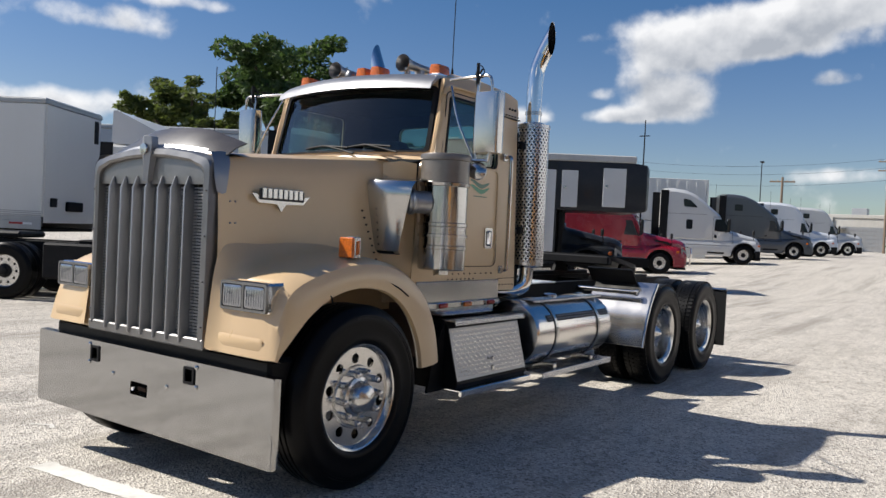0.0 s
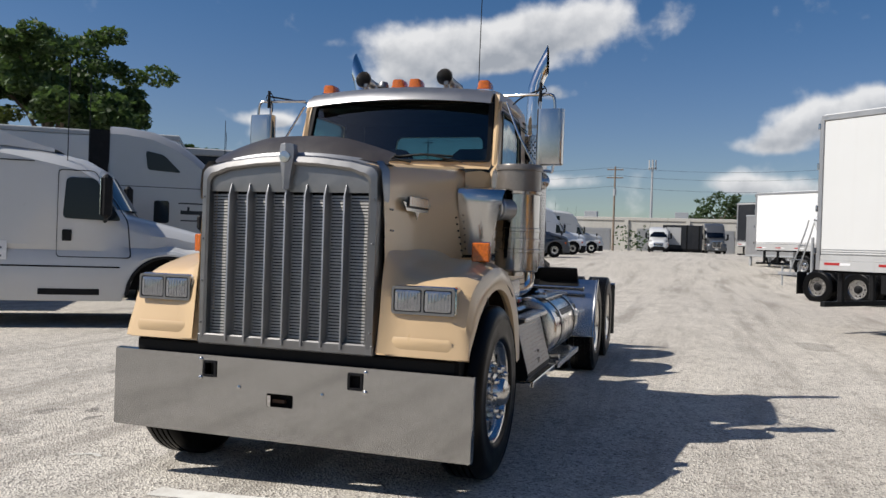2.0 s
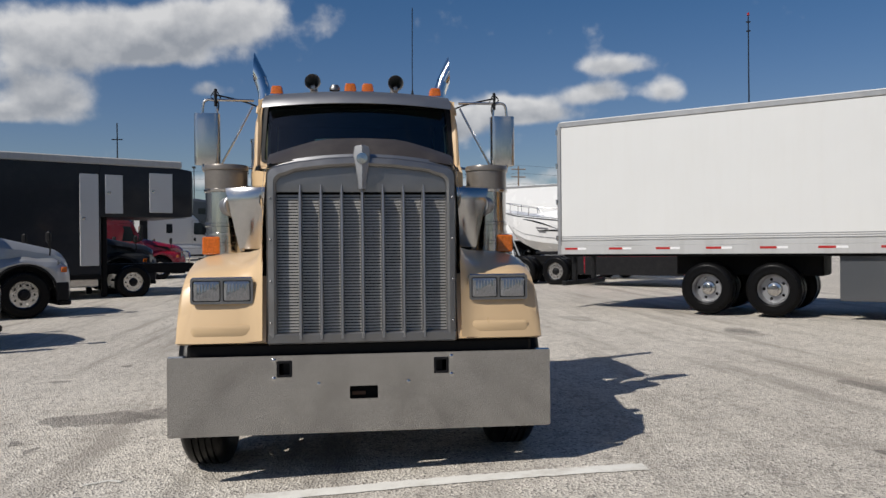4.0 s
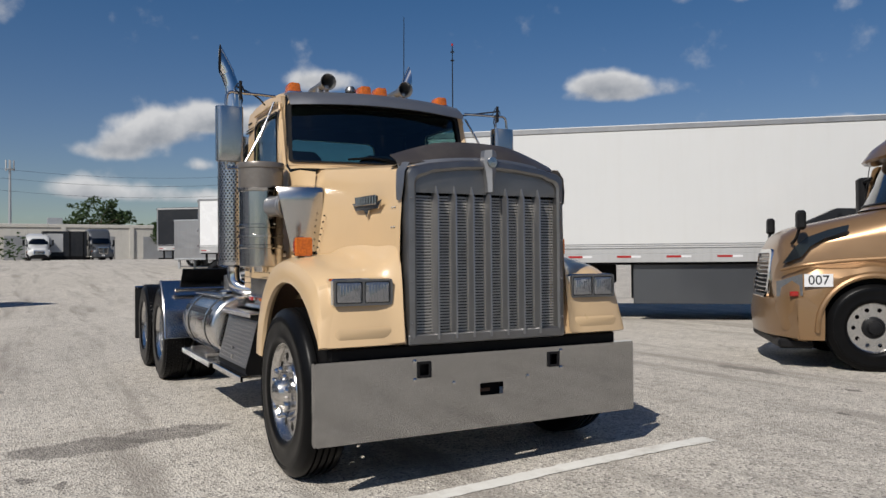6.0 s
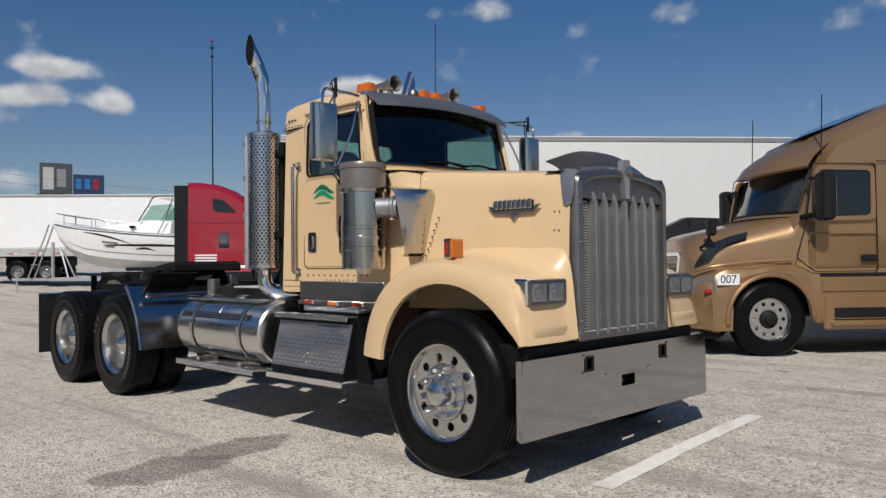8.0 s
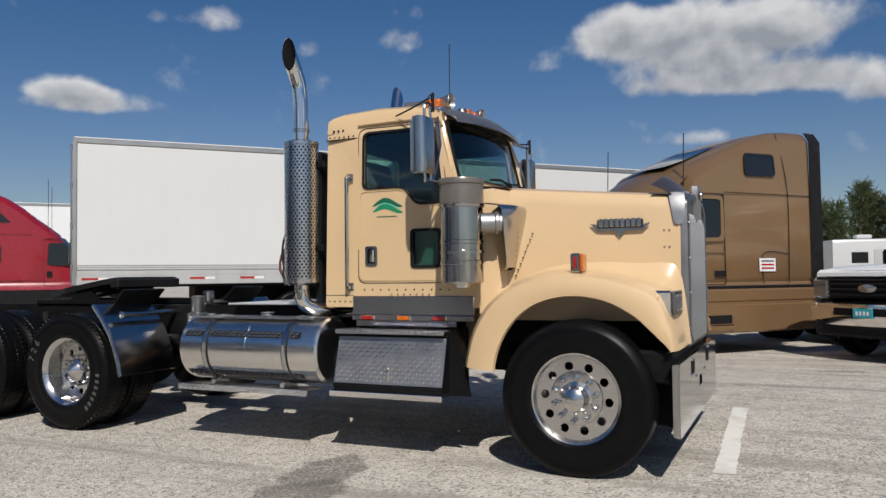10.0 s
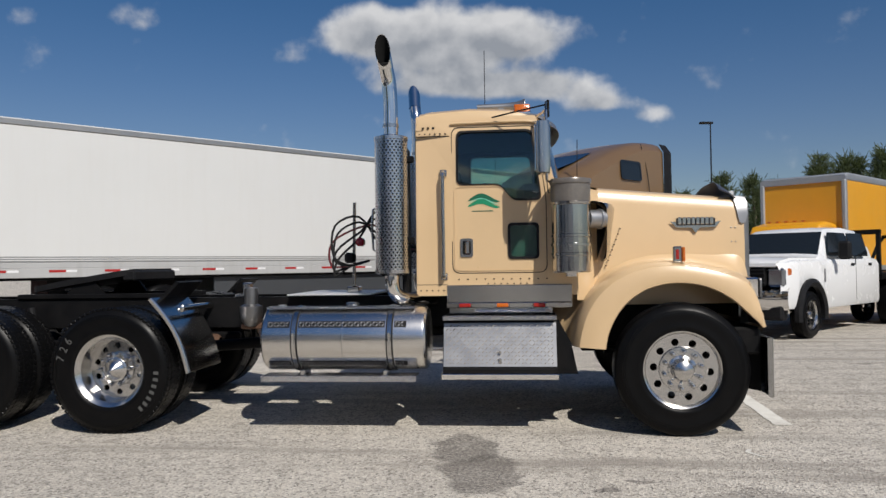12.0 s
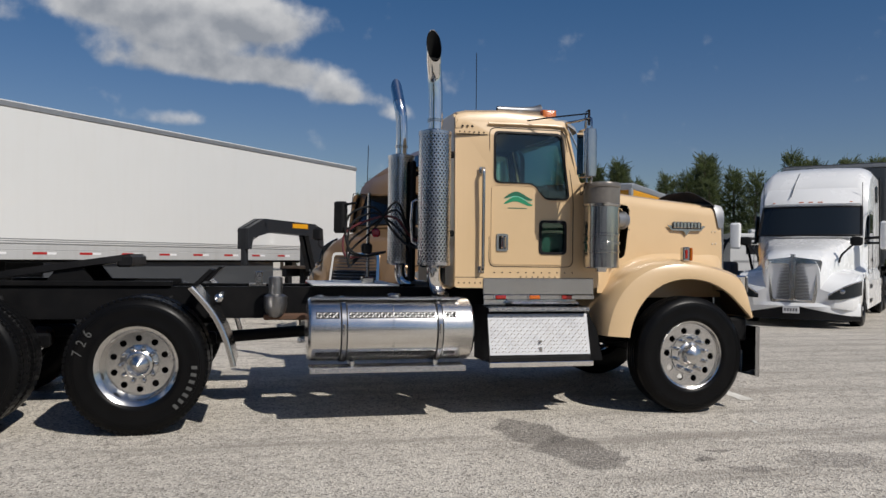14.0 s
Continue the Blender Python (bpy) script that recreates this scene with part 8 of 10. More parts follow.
silver = sleeper_truck("silver-grey sleeper semi truck with high roof", SILVER, True, style="round", group="parked sleeper trucks")
stand(silver, -13.22, -7.63, 122.5)
lg = part("door_sign", Geo().box(-2.66, -1.90, -1.230, -1.226, 1.78, 2.34, 0.004), SILVER, silver, "dark printed sign on the sleeper")
part("print_shape", Geo().box(-2.55, -2.05, -1.235, -1.230, 2.02, 2.11, 0.004), BLACKPAINT, lg)
part("print_shape", Geo().box(-2.40, -2.35, -1.235, -1.230, 2.10, 2.20, 0.004), BLACKPAINT, lg)
for k in range(2):
    part("print_line", Geo().box(-2.6 + 0.06 * k, -1.96 - 0.06 * k, -1.235, -1.230, 2.26 - 0.40 * k, 2.29 - 0.40 * k), BLACKPAINT, lg)
banded = box_trailer("white box trailer with blue band and teal printing", WHITE, 16.15, 4.05, 1.20, (2.6, 3.85), False, "trailers on the lot", ribs=False)
stand(banded, -4.4, -24.4, 122.5)
part("blue_band", Geo().box(1.0, 15.6, -1.312, -1.302, 1.50, 1.78, 0.003), BARBLUE, banded, "blue painted band along the side")
part("print_shape", Geo().box(7.6, 8.72, -1.312, -1.302, 1.95, 2.30, 0.003), TEAL, banded)
part("print_line", Geo().box(8.85, 9.6, -1.312, -1.302, 1.30, 1.42, 0.003), BARBLUE, banded)


def race_trailer():
    """Black show trailer with a raised nose, white side doors and a white roof edge."""
    t = thing("race_trailer", "black show trailer with white side doors and white roof edge", "trailer")
    L, w = 15.5, 1.27
    part("box", Geo().box(0, L - 2.84, -w, w, 0.75, 3.98, 0.03), BLACKPAINT, t)
    part("nose", Geo().loft([[(L - 2.86, y, z) for y, z in rounded(-w, w, 2.45, 3.98, 0.03)], [(L - 0.5, y, z) for y, z in rounded(-w, w, 2.45, 3.98, 0.03)], [(L - 0.1, y, z) for y, z in rounded(-w + 0.1, w - 0.1, 2.5, 3.95, 0.1)], [(L, y, z) for y, z in rounded(-w + 0.3, w - 0.3, 2.55, 3.9, 0.2)]], True, True), BLACKPAINT, t)
    part("roof_edge", Geo().box(-0.02, L - 0.45, -w - 0.02, w + 0.02, 3.98, 4.2, 0.03), RAILW, t, "dull white roof edge")
    for s in (1, -1):
        for x0, x1, z0, z1 in ((L - 3.42, L - 2.90, 1.02, 3.69), (L - 2.72, L - 2.22, 2.55, 3.69), (L - 1.45, L - 0.75, 2.6, 3.8)):
            d = part("side_door", Geo().box(x0, x1, s * (w - 0.01), s * (w + 0.02), z0, z1, 0.02), WHITE_CAB, t, "white side door")
            part("latch", Geo().box(x0 + 0.06, x0 + 0.16, s * (w + 0.02), s * (w + 0.04), (z0 + z1) / 2, (z0 + z1) / 2 + 0.08, 0.01), STEEL, d)
        part("skirt_rail", Geo().box(0, L - 2.84, s * (w - 0.05), s * (w + 0.015), 0.62, 0.76, 0.01), BLACK, t)
        for x in (3.0, 4.2):
            wheel(t, "trailer", x, s * 1.08, 0.51)
        part("leg", Geo().box(L - 2.75, L - 2.6, s * 0.8, s * 1.0, 0.1, 2.5, 0.02), BLACK, t)
        wheel(t, "plain", L - 1.9, s * 1.05, 0.51)
    part("tractor_deck", Geo().box(L - 4.4, L + 0.2, -0.5, 0.5, 0.75, 1.05, 0.02), BLACK, t)
    part("side_box", Geo().box(L - 3.9, L - 2.9, -1.24, -0.6, 0.40, 0.95, 0.03), STEEL, t)
    return t


RT = (-19.85 + 15.5 * 0.515 - 1.27 * 0.857  , -4.85 - 15.5 * 0.857 - 1.27 * 0.515)
stand(race_trailer(), RT[0], RT[1], 121.0)
blk = sleeper_truck("black day-cab semi truck with white pinstripes", BLACKPAINT, False, style="wedge", group="parked sleeper trucks", dark_edge=False)
stand(blk, -22.4, -8.2, 122.0)

red_far = sleeper_truck("red sleeper semi truck with chrome bumper guard", REDPAINT, True, REDPAINT, "wedge", group="parked sleeper trucks", chrome_bumper=True)
stand(red_far, -32.2, -9.2, 121.0)
guard = part("bull_guard", Geo().tube([(1.42, -0.8, 0.45), (1.46, -0.8, 1.2), (1.46, 0.8, 1.2), (1.42, 0.8, 0.45)], 0.04, 8, 3).tube([(1.46, -0.8, 0.85), (1.5, 0, 0.85), (1.46, 0.8, 0.85)], 0.035, 8), CHROME, red_far, "chrome bumper guard")
white_b = sleeper_truck("white sleeper semi truck with high roof fairing", WHITE_CAB, True, style="round", group="parked sleeper trucks")
stand(white_b, -41.6, -8.0, 121.0)
grey_b = sleeper_truck("dark grey sleeper semi truck", GREY, True, style="wedge", group="parked sleeper trucks")
stand(grey_b, -51.2, -7.4, 121.0)
navy_b = sleeper_truck("white and navy sleeper semi truck", NAVY, True, NAVY_BLUE, "tall", group="parked sleeper trucks")
stand(navy_b, -60.3, -7.4, 121.0)
white_c = sleeper_truck("white sleeper semi truck with swept roof", WHITE_CAB, True, style="tall", group="parked sleeper trucks")
stand(white_c, -69.6, -7.0, 121.0)


def stacked_boxes():
    t = thing("storage_container", "two white shipping containers stacked behind the row of trucks", "container")
    for k in (0, 1):
        c = part("container", Geo().box(0, 12.0, -1.22, 1.22, 0.1 + 2.75 * k, 2.8 + 2.75 * k, 0.02), WHITE, t)
        for x in np.arange(0.4, 12, 0.6):
            part("rib", Geo().box(x, x + 0.2, -1.245, -1.215, 0.3 + 2.75 * k, 2.65 + 2.75 * k, 0.01), WHITE, c)
    return t


stand(stacked_boxes(), -41.4, -22.2, 121.0)
stand(box_trailer("white box trailer behind a white sleeper truck", WHITE, 14.0, 4.05, 1.2, (2.6, 3.85), False, "trailers on the lot", ribs=False), -31.5, -25.0, 121.0)

red_b = sleeper_truck("red sleeper semi truck seen from behind", REDPAINT, True, REDPAINT, "round", group="parked sleeper trucks")
stand(red_b, -18.58, 11.77, 48.5)
for k in range(3):
    part("print_line", Geo().box(-3.9, -3.2, -1.236, -1.231, 1.55 - 0.09 * k, 1.60 - 0.09 * k), REFLWHITE, red_b)

# Dark panels added to mimic the shadowed lower red sides
for s in (1, -1):
    part("lower_skirt", Geo().box(-4.1, -0.74, s * 1.20, s * 1.238, 0.40, 1.02, 0.01), DARK, red_b, "added dark panel over the lower red side")


def split_grille_truck():
    """White sleeper truck with a narrow sloping hood and a tall split grille: nose to +x, front axle at the origin."""
    t = thing("semi_truck", "white sleeper semi truck with tall split metal grille", "truck", "parked sleeper trucks")
    rings = [body_ring(*n) for n in ((1.36, 0.44, 0.78, 0.74, 0.52, 1.42, 0.44), (1.28, 0.40, 1.02, 0.86, 0.58, 1.49, 0.50), (1.10, 0.38, 1.17, 0.98, 0.64, 1.55, 0.54), (0.84, 0.38, 1.22, 1.08, 0.70, 1.62, 0.58))]
    for x in np.linspace(0.62, -0.62, 15):
        k = (0.62 - x) / 1.24
        arch = 0.50 + math.sqrt(max(0.0, 0.60 ** 2 - x * x))
        rings.append(body_ring(x, max(0.40, arch), 1.225, max(1.12, arch + 0.06) if abs(x) < 0.5 else 1.12, 0.73 + 0.22 * k, 1.66 + 0.25 * k, 0.60 + 0.24 * k))
    for x, zm, z, wm, w in ((-0.74, 1.20, 1.95, 1.02, 0.90), (-0.96, 1.24, 2.00, 1.10, 0.95), (-1.10, 1.24, 2.36, 1.15, 0.98), (-1.19, 1.24, 2.66, 1.18, 1.02), (-1.26, 1.24, 2.86, 1.19, 1.04), (-1.45, 1.24, 3.20, 1.20, 1.04), (-1.85, 1.24, 3.50, 1.20, 1.05), (-2.4, 1.24, 3.66, 1.20, 1.06), (-3.2, 1.24, 3.70, 1.20, 1.07), (-4.2, 1.24, 3.70, 1.20, 1.07)):
        rings.append(body_ring(x, 0.40, 1.215, zm, wm, z, w))
    part("body", Geo().loft(rings, False, False), WHITE_SUNLIT, t)
    part("nose_panel", Geo().plate([(p[1], p[2]) for p in rings[0]], [], 0.02, lambda u, v, w: (1.358 - w, u, v)), WHITE_SUNLIT, t)
    part("cab_back", Geo().plate([(p[1], p[2]) for p in rings[-1]], [], 0.03, lambda u, v, w: (-4.2 + w, u, v)), WHITE_SUNLIT, t)
    qs = np.linspace(-1, 1, 13)
    ws = [[(-0.50 - 0.42 * k - 0.24 * abs(q) ** 3, q * (1.08 - 0.03 * k), 1.975 + 0.67 * k) for q in qs] for k in np.linspace(0, 1, 6)]
    part("windscreen", Geo().loft(ws, False, False), GLAZING, t, "dark glossy windscreen")
    part("windscreen_edge", Geo().tube(ws[0], 0.022, 6, 0).tube(ws[-1], 0.022, 6, 0).tube([r[0] for r in ws], 0.03, 6, 0).tube([r[-1] for r in ws], 0.03, 6, 0), DARK, t)
    part("wiper_cowl", Geo().loft([[(-0.42 - 0.2 * q * q, q * 0.92, 1.925) for q in qs], [(-0.54 - 0.2 * q * q, q * 1.02, 1.97) for q in qs], [(-0.66 - 0.2 * q * q, q * 1.02, 1.97) for q in qs]], False, False), WHITE_SUNLIT, t)
    part("roof_brow", Geo().loft([[(-0.92 - 0.20 * q * q, q * 1.02, 2.665) for q in qs], [(-0.90 - 0.20 * q * q, q * 1.03, 2.72) for q in qs], [(-1.00 - 0.18 * q * q, q * 1.03, 2.86) for q in qs], [(-1.30 - 0.12 * q * q, q * 1.0, 3.10) for q in qs]], False, False), WHITE_SUNLIT, t)
    part("inner_sticker", Geo().box(-0.90, -0.894, 0.22, 0.44, 2.52, 2.57), REFLWHITE, t)
    for y in (-0.78, -0.18, 0.02, 0.22, 0.82):
        part("roof_lamp", Geo().box(-0.97 - 0.2 * y * y, -0.91 - 0.2 * y * y, y - 0.055, y + 0.055, 2.735, 2.765, 0.012), AMBER, t)
    part("roof_joint", Geo().tube([(-0.99, -0.42, 2.88), (-1.44, -0.40, 3.22), (-1.86, -0.36, 3.525)], 0.010, 5), GREY, t)
    # split grille
    def gp(u, v, w):
        return (1.40 - 0.05 * (v - 0.55) - 0.07 * (u / 0.5) ** 2 + w, u * (0.80 + 0.26 * (v - 0.52)), v)
    gr = part("grille", Geo().plate(soft_loop([(-0.54, 0.52), (-0.54, 1.40), (0.0, 1.47), (0.54, 1.40), (0.54, 0.52)], 0.06, 3), [rounded(-0.47, -0.06, 0.58, 1.33, 0.05), rounded(0.06, 0.47, 0.58, 1.33, 0.05)], 0.05, gp), STEEL, t, "polished split grille surround")
    part("grille_back", Geo().plate(rounded(-0.50, 0.50, 0.55, 1.36, 0.05), [], 0.01, lambda u, v, w: gp(u, v, w - 0.01)), GREY, gr)
    for c in (-0.265, 0.265):
        for i in range(24):
            z = 0.60 + i * 0.0305
            part("grille_bar", Geo().loft([[gp(u, z, 0.0), gp(u, z + 0.008, 0.012), gp(u, z + 0.016, 0.0)] for u in np.linspace(c - 0.20, c + 0.20, 4)], True, True), GRILLE, gr)
    part("grille_crown", Geo().loft([[gp(u, z, w) for u, w in ((-0.05, 0.02), (-0.03, 0.08), (0.03, 0.08), (0.05, 0.02))] for z in (0.56, 1.0, 1.44, 1.52)], True, True), STEEL, gr)
    def lamp_x(y):
        return lerp_at((0.66, 0.78, 0.90, 1.02, 1.17, 1.225), (1.385, 1.375, 1.345, 1.295, 1.13, 0.93), y)
    # bumper with dark lower lip
    bm, lip = [], []
    for k in np.linspace(-1, 1, 15):
        x, low = 1.44 - 0.42 * abs(k) ** 2.6, 0.30 + 0.14 * (1 - min(1.0, abs(k) * 1.25)) - 0.06 * abs(k)
        bm.append([(x - 0.10, 1.22 * k, low), (x, 1.235 * k, low + 0.03), (x + 0.02, 1.235 * k, 0.45), (x - 0.01, 1.225 * k, 0.52), (x - 0.10, 1.20 * k, 0.53)])
        lip.append([(x - 0.14, 1.20 * k, 0.16), (x - 0.02, 1.225 * k, 0.18), (x - 0.01, 1.23 * k, low + 0.02), (x - 0.10, 1.21 * k, low + 0.03)])
    part("bumper", Geo().loft(bm, False, False), WHITE_SUNLIT, t, "white bumper")
    part("lower_lip", Geo().loft(lip, False, False), DARK, t, "dark lower bumper lip")
    pl = part("plate", Geo().box(1.44, 1.455, -0.18, 0.14, 0.30, 0.45, 0.008), REFLWHITE, t)
    for i in range(5):
        part("plate_mark", Geo().box(1.455, 1.458, -0.15 + 0.055 * i, -0.115 + 0.055 * i, 0.345, 0.405), BARGREY, pl)
    for s in (1, -1):
        hl = Geo().loft([[(lamp_x(0.66 + 0.565 * k) + 0.012, s * (0.67 + 0.572 * k), z) for z in (0.60 + 0.10 * k - 0.03 * math.sin(math.pi * k), 0.66 + 0.19 * k, 0.68 + 0.30 * k + 0.03 * math.sin(math.pi * k))] for k in np.linspace(0, 1, 9)], False, False)
        lp = part("headlamp", hl, GLAZING, t, "dark swept headlamp")
        part("lamp_eye", Geo().lathe([(0.06, 0.0), (0.05, 0.02), (0.001, 0.03)], 16, (1.335, s * 0.92, 0.77), (1, s * 0.4, 0)), LAMPGLASS, lp)
        part("lamp_rim", Geo().tube([(lamp_x(0.66 + 0.565 * k) + 0.016, s * (0.675 + 0.572 * k), 0.69 + 0.30 * k + 0.03 * math.sin(math.pi * k)) for k in np.linspace(0, 1, 7)], 0.012, 6, 2), CHROME, lp)
        win = soft_loop([(-0.98, 1.80), (-1.16, 2.48), (-1.86, 2.48), (-1.88, 1.82)], 0.08, 3)
        part("side_window", Geo().plate(win, [], 0.02, lambda u, v, w: (u, s * (1.222 - w), v)), GLAZING, t, "dark cab window")
        seam = soft_loop([(-0.84, 1.12), (-0.90, 1.76), (-1.12, 2.56), (-1.98, 2.56), (-1.98, 1.12)], 0.06, 3)
        dr = part("door_gap", Geo().plate(seam, [[((u + 1.45) * 0.975 - 1.45, (v - 1.8) * 0.98 + 1.8) for u, v in seam]], 0.012, lambda u, v, w: (u, s * (1.222 - w), v)), GREY, t)
        part("door_handle", Geo().box(-1.92, -1.76, s * 1.21, s * 1.235, 1.40, 1.47, 0.02), DARK, dr)
        part("upper_window", Geo().plate(rounded(-3.4, -2.95, 2.85, 3.25, 0.06), [], 0.02, lambda u, v, w: (u, s * (1.215 - w), v)), GLAZING, t)
        part("side_extender", Geo().box(-4.62, -4.18, s * 1.19, s * 1.215, 1.0, 3.58, 0.01), DARK, t)
        part("side_skirt", Geo().box(-4.5, -0.72, s * 1.18, s * 1.235, 0.32, 0.98, 0.03), WHITE_SUNLIT, t)
        for z in (0.46, 0.78):
            part("step_slot", Geo().box(-1.7, -1.0, s * 1.225, s * 1.24, z, z + 0.10, 0.01), DARK, t)
        m = part("mirror", Geo().loft([[(-0.60 + dx * k, s * 1.58 + dy * k2, z) for dx, dy in rounded(-0.09, 0.09, -0.12, 0.12, 0.05, 3)] for z, k, k2 in ((1.66, 0.6, 0.8), (1.70, 1, 1), (2.24, 1, 1), (2.28, 0.6, 0.8))], True, True), WHITE_SUNLIT, t, "white door mirror on black arms")
        part("mirror_glass", Geo().box(-0.702, -0.692, s * 1.49, s * 1.67, 1.72, 2.22, 0.004), MIRROR, m)
        part("mirror_arm", Geo().tube([(-0.80, s * 1.15, 1.90), (-0.66, s * 1.35, 1.92), (-0.60, s * 1.50, 1.92)], 0.03, 8).tube([(-0.80, s * 1.15, 1.80), (-0.66, s * 1.35, 1.80), (-0.60, s * 1.50, 1.80)], 0.025, 8), DARK, m)
        hm = part("hood_mirror", Geo().loft([[(0.55 + dx * k, s * 1.10 + dy * k, z) for dx, dy in rounded(-0.05, 0.05, -0.12, 0.12, 0.04, 3)] for z, k in ((1.72, 0.6), (1.75, 1), (1.88, 1), (1.91, 0.6))], True, True), DARK, t)
        part("hood_stalk", Geo().tube([(0.75, s * 0.80, 1.36), (0.70, s * 0.84, 1.52), (0.58, s * 1.04, 1.74)], 0.022, 6), DARK, hm)
        part("antenna", Geo().cyl((-1.2, s * 1.06, 2.0), (-1.22, s * 1.06, 3.2), 0.008, 5), DARK, t)
        wheel(t, "plain", 0, s * 1.06, 0.51)
        for x in (-5.35, -6.65):
            wheel(t, "plain", x, s * 1.06, 0.51)
            wheel(t, "inner", x, s * 0.72, 0.51, 0, 0.96)
        part("frame_rail", Geo().box(-7.2, 0.6, s * 0.38, s * 0.44, 0.80, 1.05, 0.01), BLACK, t)
    part("dark_inside", Geo().box(-4.0, 0.95, -1.0, 1.0, 0.55, 1.05, 0.02), BLACK, t)
    part("chassis_deck", Geo().box(-7.1, 0.9, -0.5, 0.5, 0.62, 0.82, 0.03), BLACK, t)
    return t


stand(split_grille_truck(), 7.90, 7.55, 224.0)
stand(box_trailer("dark box trailer behind the white truck", GREY, 14.0, 4.05, 1.2, (2.6, 3.85), False, "trailers on the lot", ribs=False, doors=False), 21.5, 20.6, 224.0)


def pickup():
    """White crew-cab pickup with a dark flat bed."""
    t = thing("pickup_truck", "white crew-cab pickup truck with chrome bumper", "truck")
    def ring(x, zb, w, zm, wt, zt):
        half = [(w - 0.03, zb), (w, zb + 0.08), (w, zm - 0.12), (w - 0.05, zm - 0.02), (w - 0.12 if zt - zm < 0.1 else wt + 0.10, zm + 0.005), (wt + 0.03, zm + (zt - zm) * 0.7), (wt - 0.06, zt - 0.01), (wt * 0.5, zt + 0.015), (0, zt + 0.02)]
        return [(x, y, z) for y, z in half] + [(x, -y, z) for y, z in half[-2::-1]]
    rings = [ring(0.98, 0.62, 0.92, 1.30, 0.80, 1.34), ring(0.90, 0.55, 0.99, 1.34, 0.84, 1.38)]
    for x in np.linspace(0.55, -0.55, 11):
        rings.append(ring(x, max(0.55, 0.42 + math.sqrt(max(0, 0.54 ** 2 - x * x))), 1.02, 1.38, 0.86, 1.43))
    rings += [ring(-0.62, 0.5, 1.0, 1.40, 0.86, 1.45), ring(-0.85, 0.5, 1.0, 1.40, 0.84, 1.52), ring(-1.25, 0.5, 1.0, 1.40, 0.76, 1.88), ring(-1.55, 0.5, 1.0, 1.40, 0.72, 1.98), ring(-2.4, 0.5, 1.0, 1.40, 0.72, 2.02), ring(-3.15, 0.5, 1.0, 1.40, 0.72, 1.97), ring(-3.42, 0.5, 1.0, 1.40, 0.76, 1.72), ring(-3.50, 0.5, 1.0, 1.38, 0.80, 1.42)]
    part("body", Geo().loft(rings, False, False), WHITE_SUNLIT, t)
    part("cab_back", Geo().plate([(p[1], p[2]) for p in rings[-2]], [], 0.03, lambda u, v, w: (-3.47 - w, u, v)), WHITE_SUNLIT, t)
    ws = [[(-0.80 - 0.46 * k + 0.10 - 0.05 * q * q, q * (0.86 - 0.10 * k), 1.47 + 0.44 * k) for q in np.linspace(-1, 1, 7)] for k in np.linspace(0, 1, 4)]
    part("windscreen", Geo().loft(ws, False, False), GLAZING, t, "dark windscreen")
    for s in (1, -1):
        for u0, u1 in ((-1.35, -2.18), (-2.28, -3.12)):
            win = soft_loop([(u0 + (0.28 if u0 > -2 else 0), 1.44), (u0, 1.90), (u1, 1.90), (u1, 1.44)], 0.05, 3)
            part("side_window", Geo().plate(win, [], 0.02, lambda u, v, w: (u, s * (0.90 - 0.26 * (v - 1.44) + 0.03 - w), v)), GLAZING, t, "dark side window")
            part("door_handle", Geo().box(u1 + 0.05, u1 + 0.22, s * 1.0, s * 1.02, 1.26, 1.31, 0.01), DARK, t)
        part("door_gap", Geo().box(-2.235, -2.225, s * 0.99, s * 1.004, 0.6, 1.4), DARK, t)
        m = part("mirror", Geo().box(-1.22, -1.08, s * 1.08, s * 1.30, 1.38, 1.72, 0.04), DARK, t, "large black tow mirror")
        part("mirror_arm", Geo().box(-1.18, -1.12, s * 0.9, s * 1.12, 1.46, 1.52, 0.01), DARK, m)
        part("headlamp", Geo().box(0.78, 0.985, s * 0.69, s * 0.985, 0.93, 1.25, 0.04), LAMPGLASS, t, "upright clear headlamp")
        part("turn_lens", Geo().box(0.72, 0.86, s * 0.96, s * 1.005, 1.12, 1.24, 0.01), AMBER, t)
        part("arch_trim", Geo().tube([(0.56 * math.cos(radians(q)), s * 1.03, 0.42 + 0.57 * math.sin(radians(q))) for q in range(-10, 191, 20)], 0.075, 6, 2), DARK, t, "black wheel-arch moulding")
        wheel(t, "car", 0, s * 0.92, 0.42)
        wheel(t, "car", -4.3, s * 0.92, 0.42)
        part("fender_badge", Geo().box(-0.72, -0.66, s * 1.0, s * 1.012, 0.98, 1.22, 0.006), BARGREY, t)
    gr = part("grille", Geo().box(0.92, 1.0, -0.68, 0.68, 0.94, 1.25, 0.03), BLACK, t, "black slatted grille")
    for z in (0.98, 1.06, 1.14, 1.20):
        part("grille_bar", Geo().box(0.99, 1.02, -0.66, 0.66, z, z + 0.03, 0.008), DARK, gr)
    part("badge", Geo().lathe([(0.15, 0), (0.14, 0.02), (0.001, 0.03)], 20, (0, 0, 0), (0, 0, 1)).moved(pose(1.015, 0, 1.09, 90, 0, 90) @ Matrix.Diagonal((1, 0.45, 1, 1))), STEEL, gr, "plain oval badge")
    bp = part("bumper", Geo().loft([[(1.00 - 0.16 * k * k, 1.02 * k, 0.50), (1.08 - 0.16 * k * k, 1.03 * k, 0.54), (1.12 - 0.16 * k * k, 1.03 * k, 0.72), (1.10 - 0.16 * k * k, 1.03 * k, 0.86), (1.00 - 0.16 * k * k, 1.02 * k, 0.91)] for k in np.linspace(-1, 1, 11)], False, False), CHROME, t, "chrome bumper")
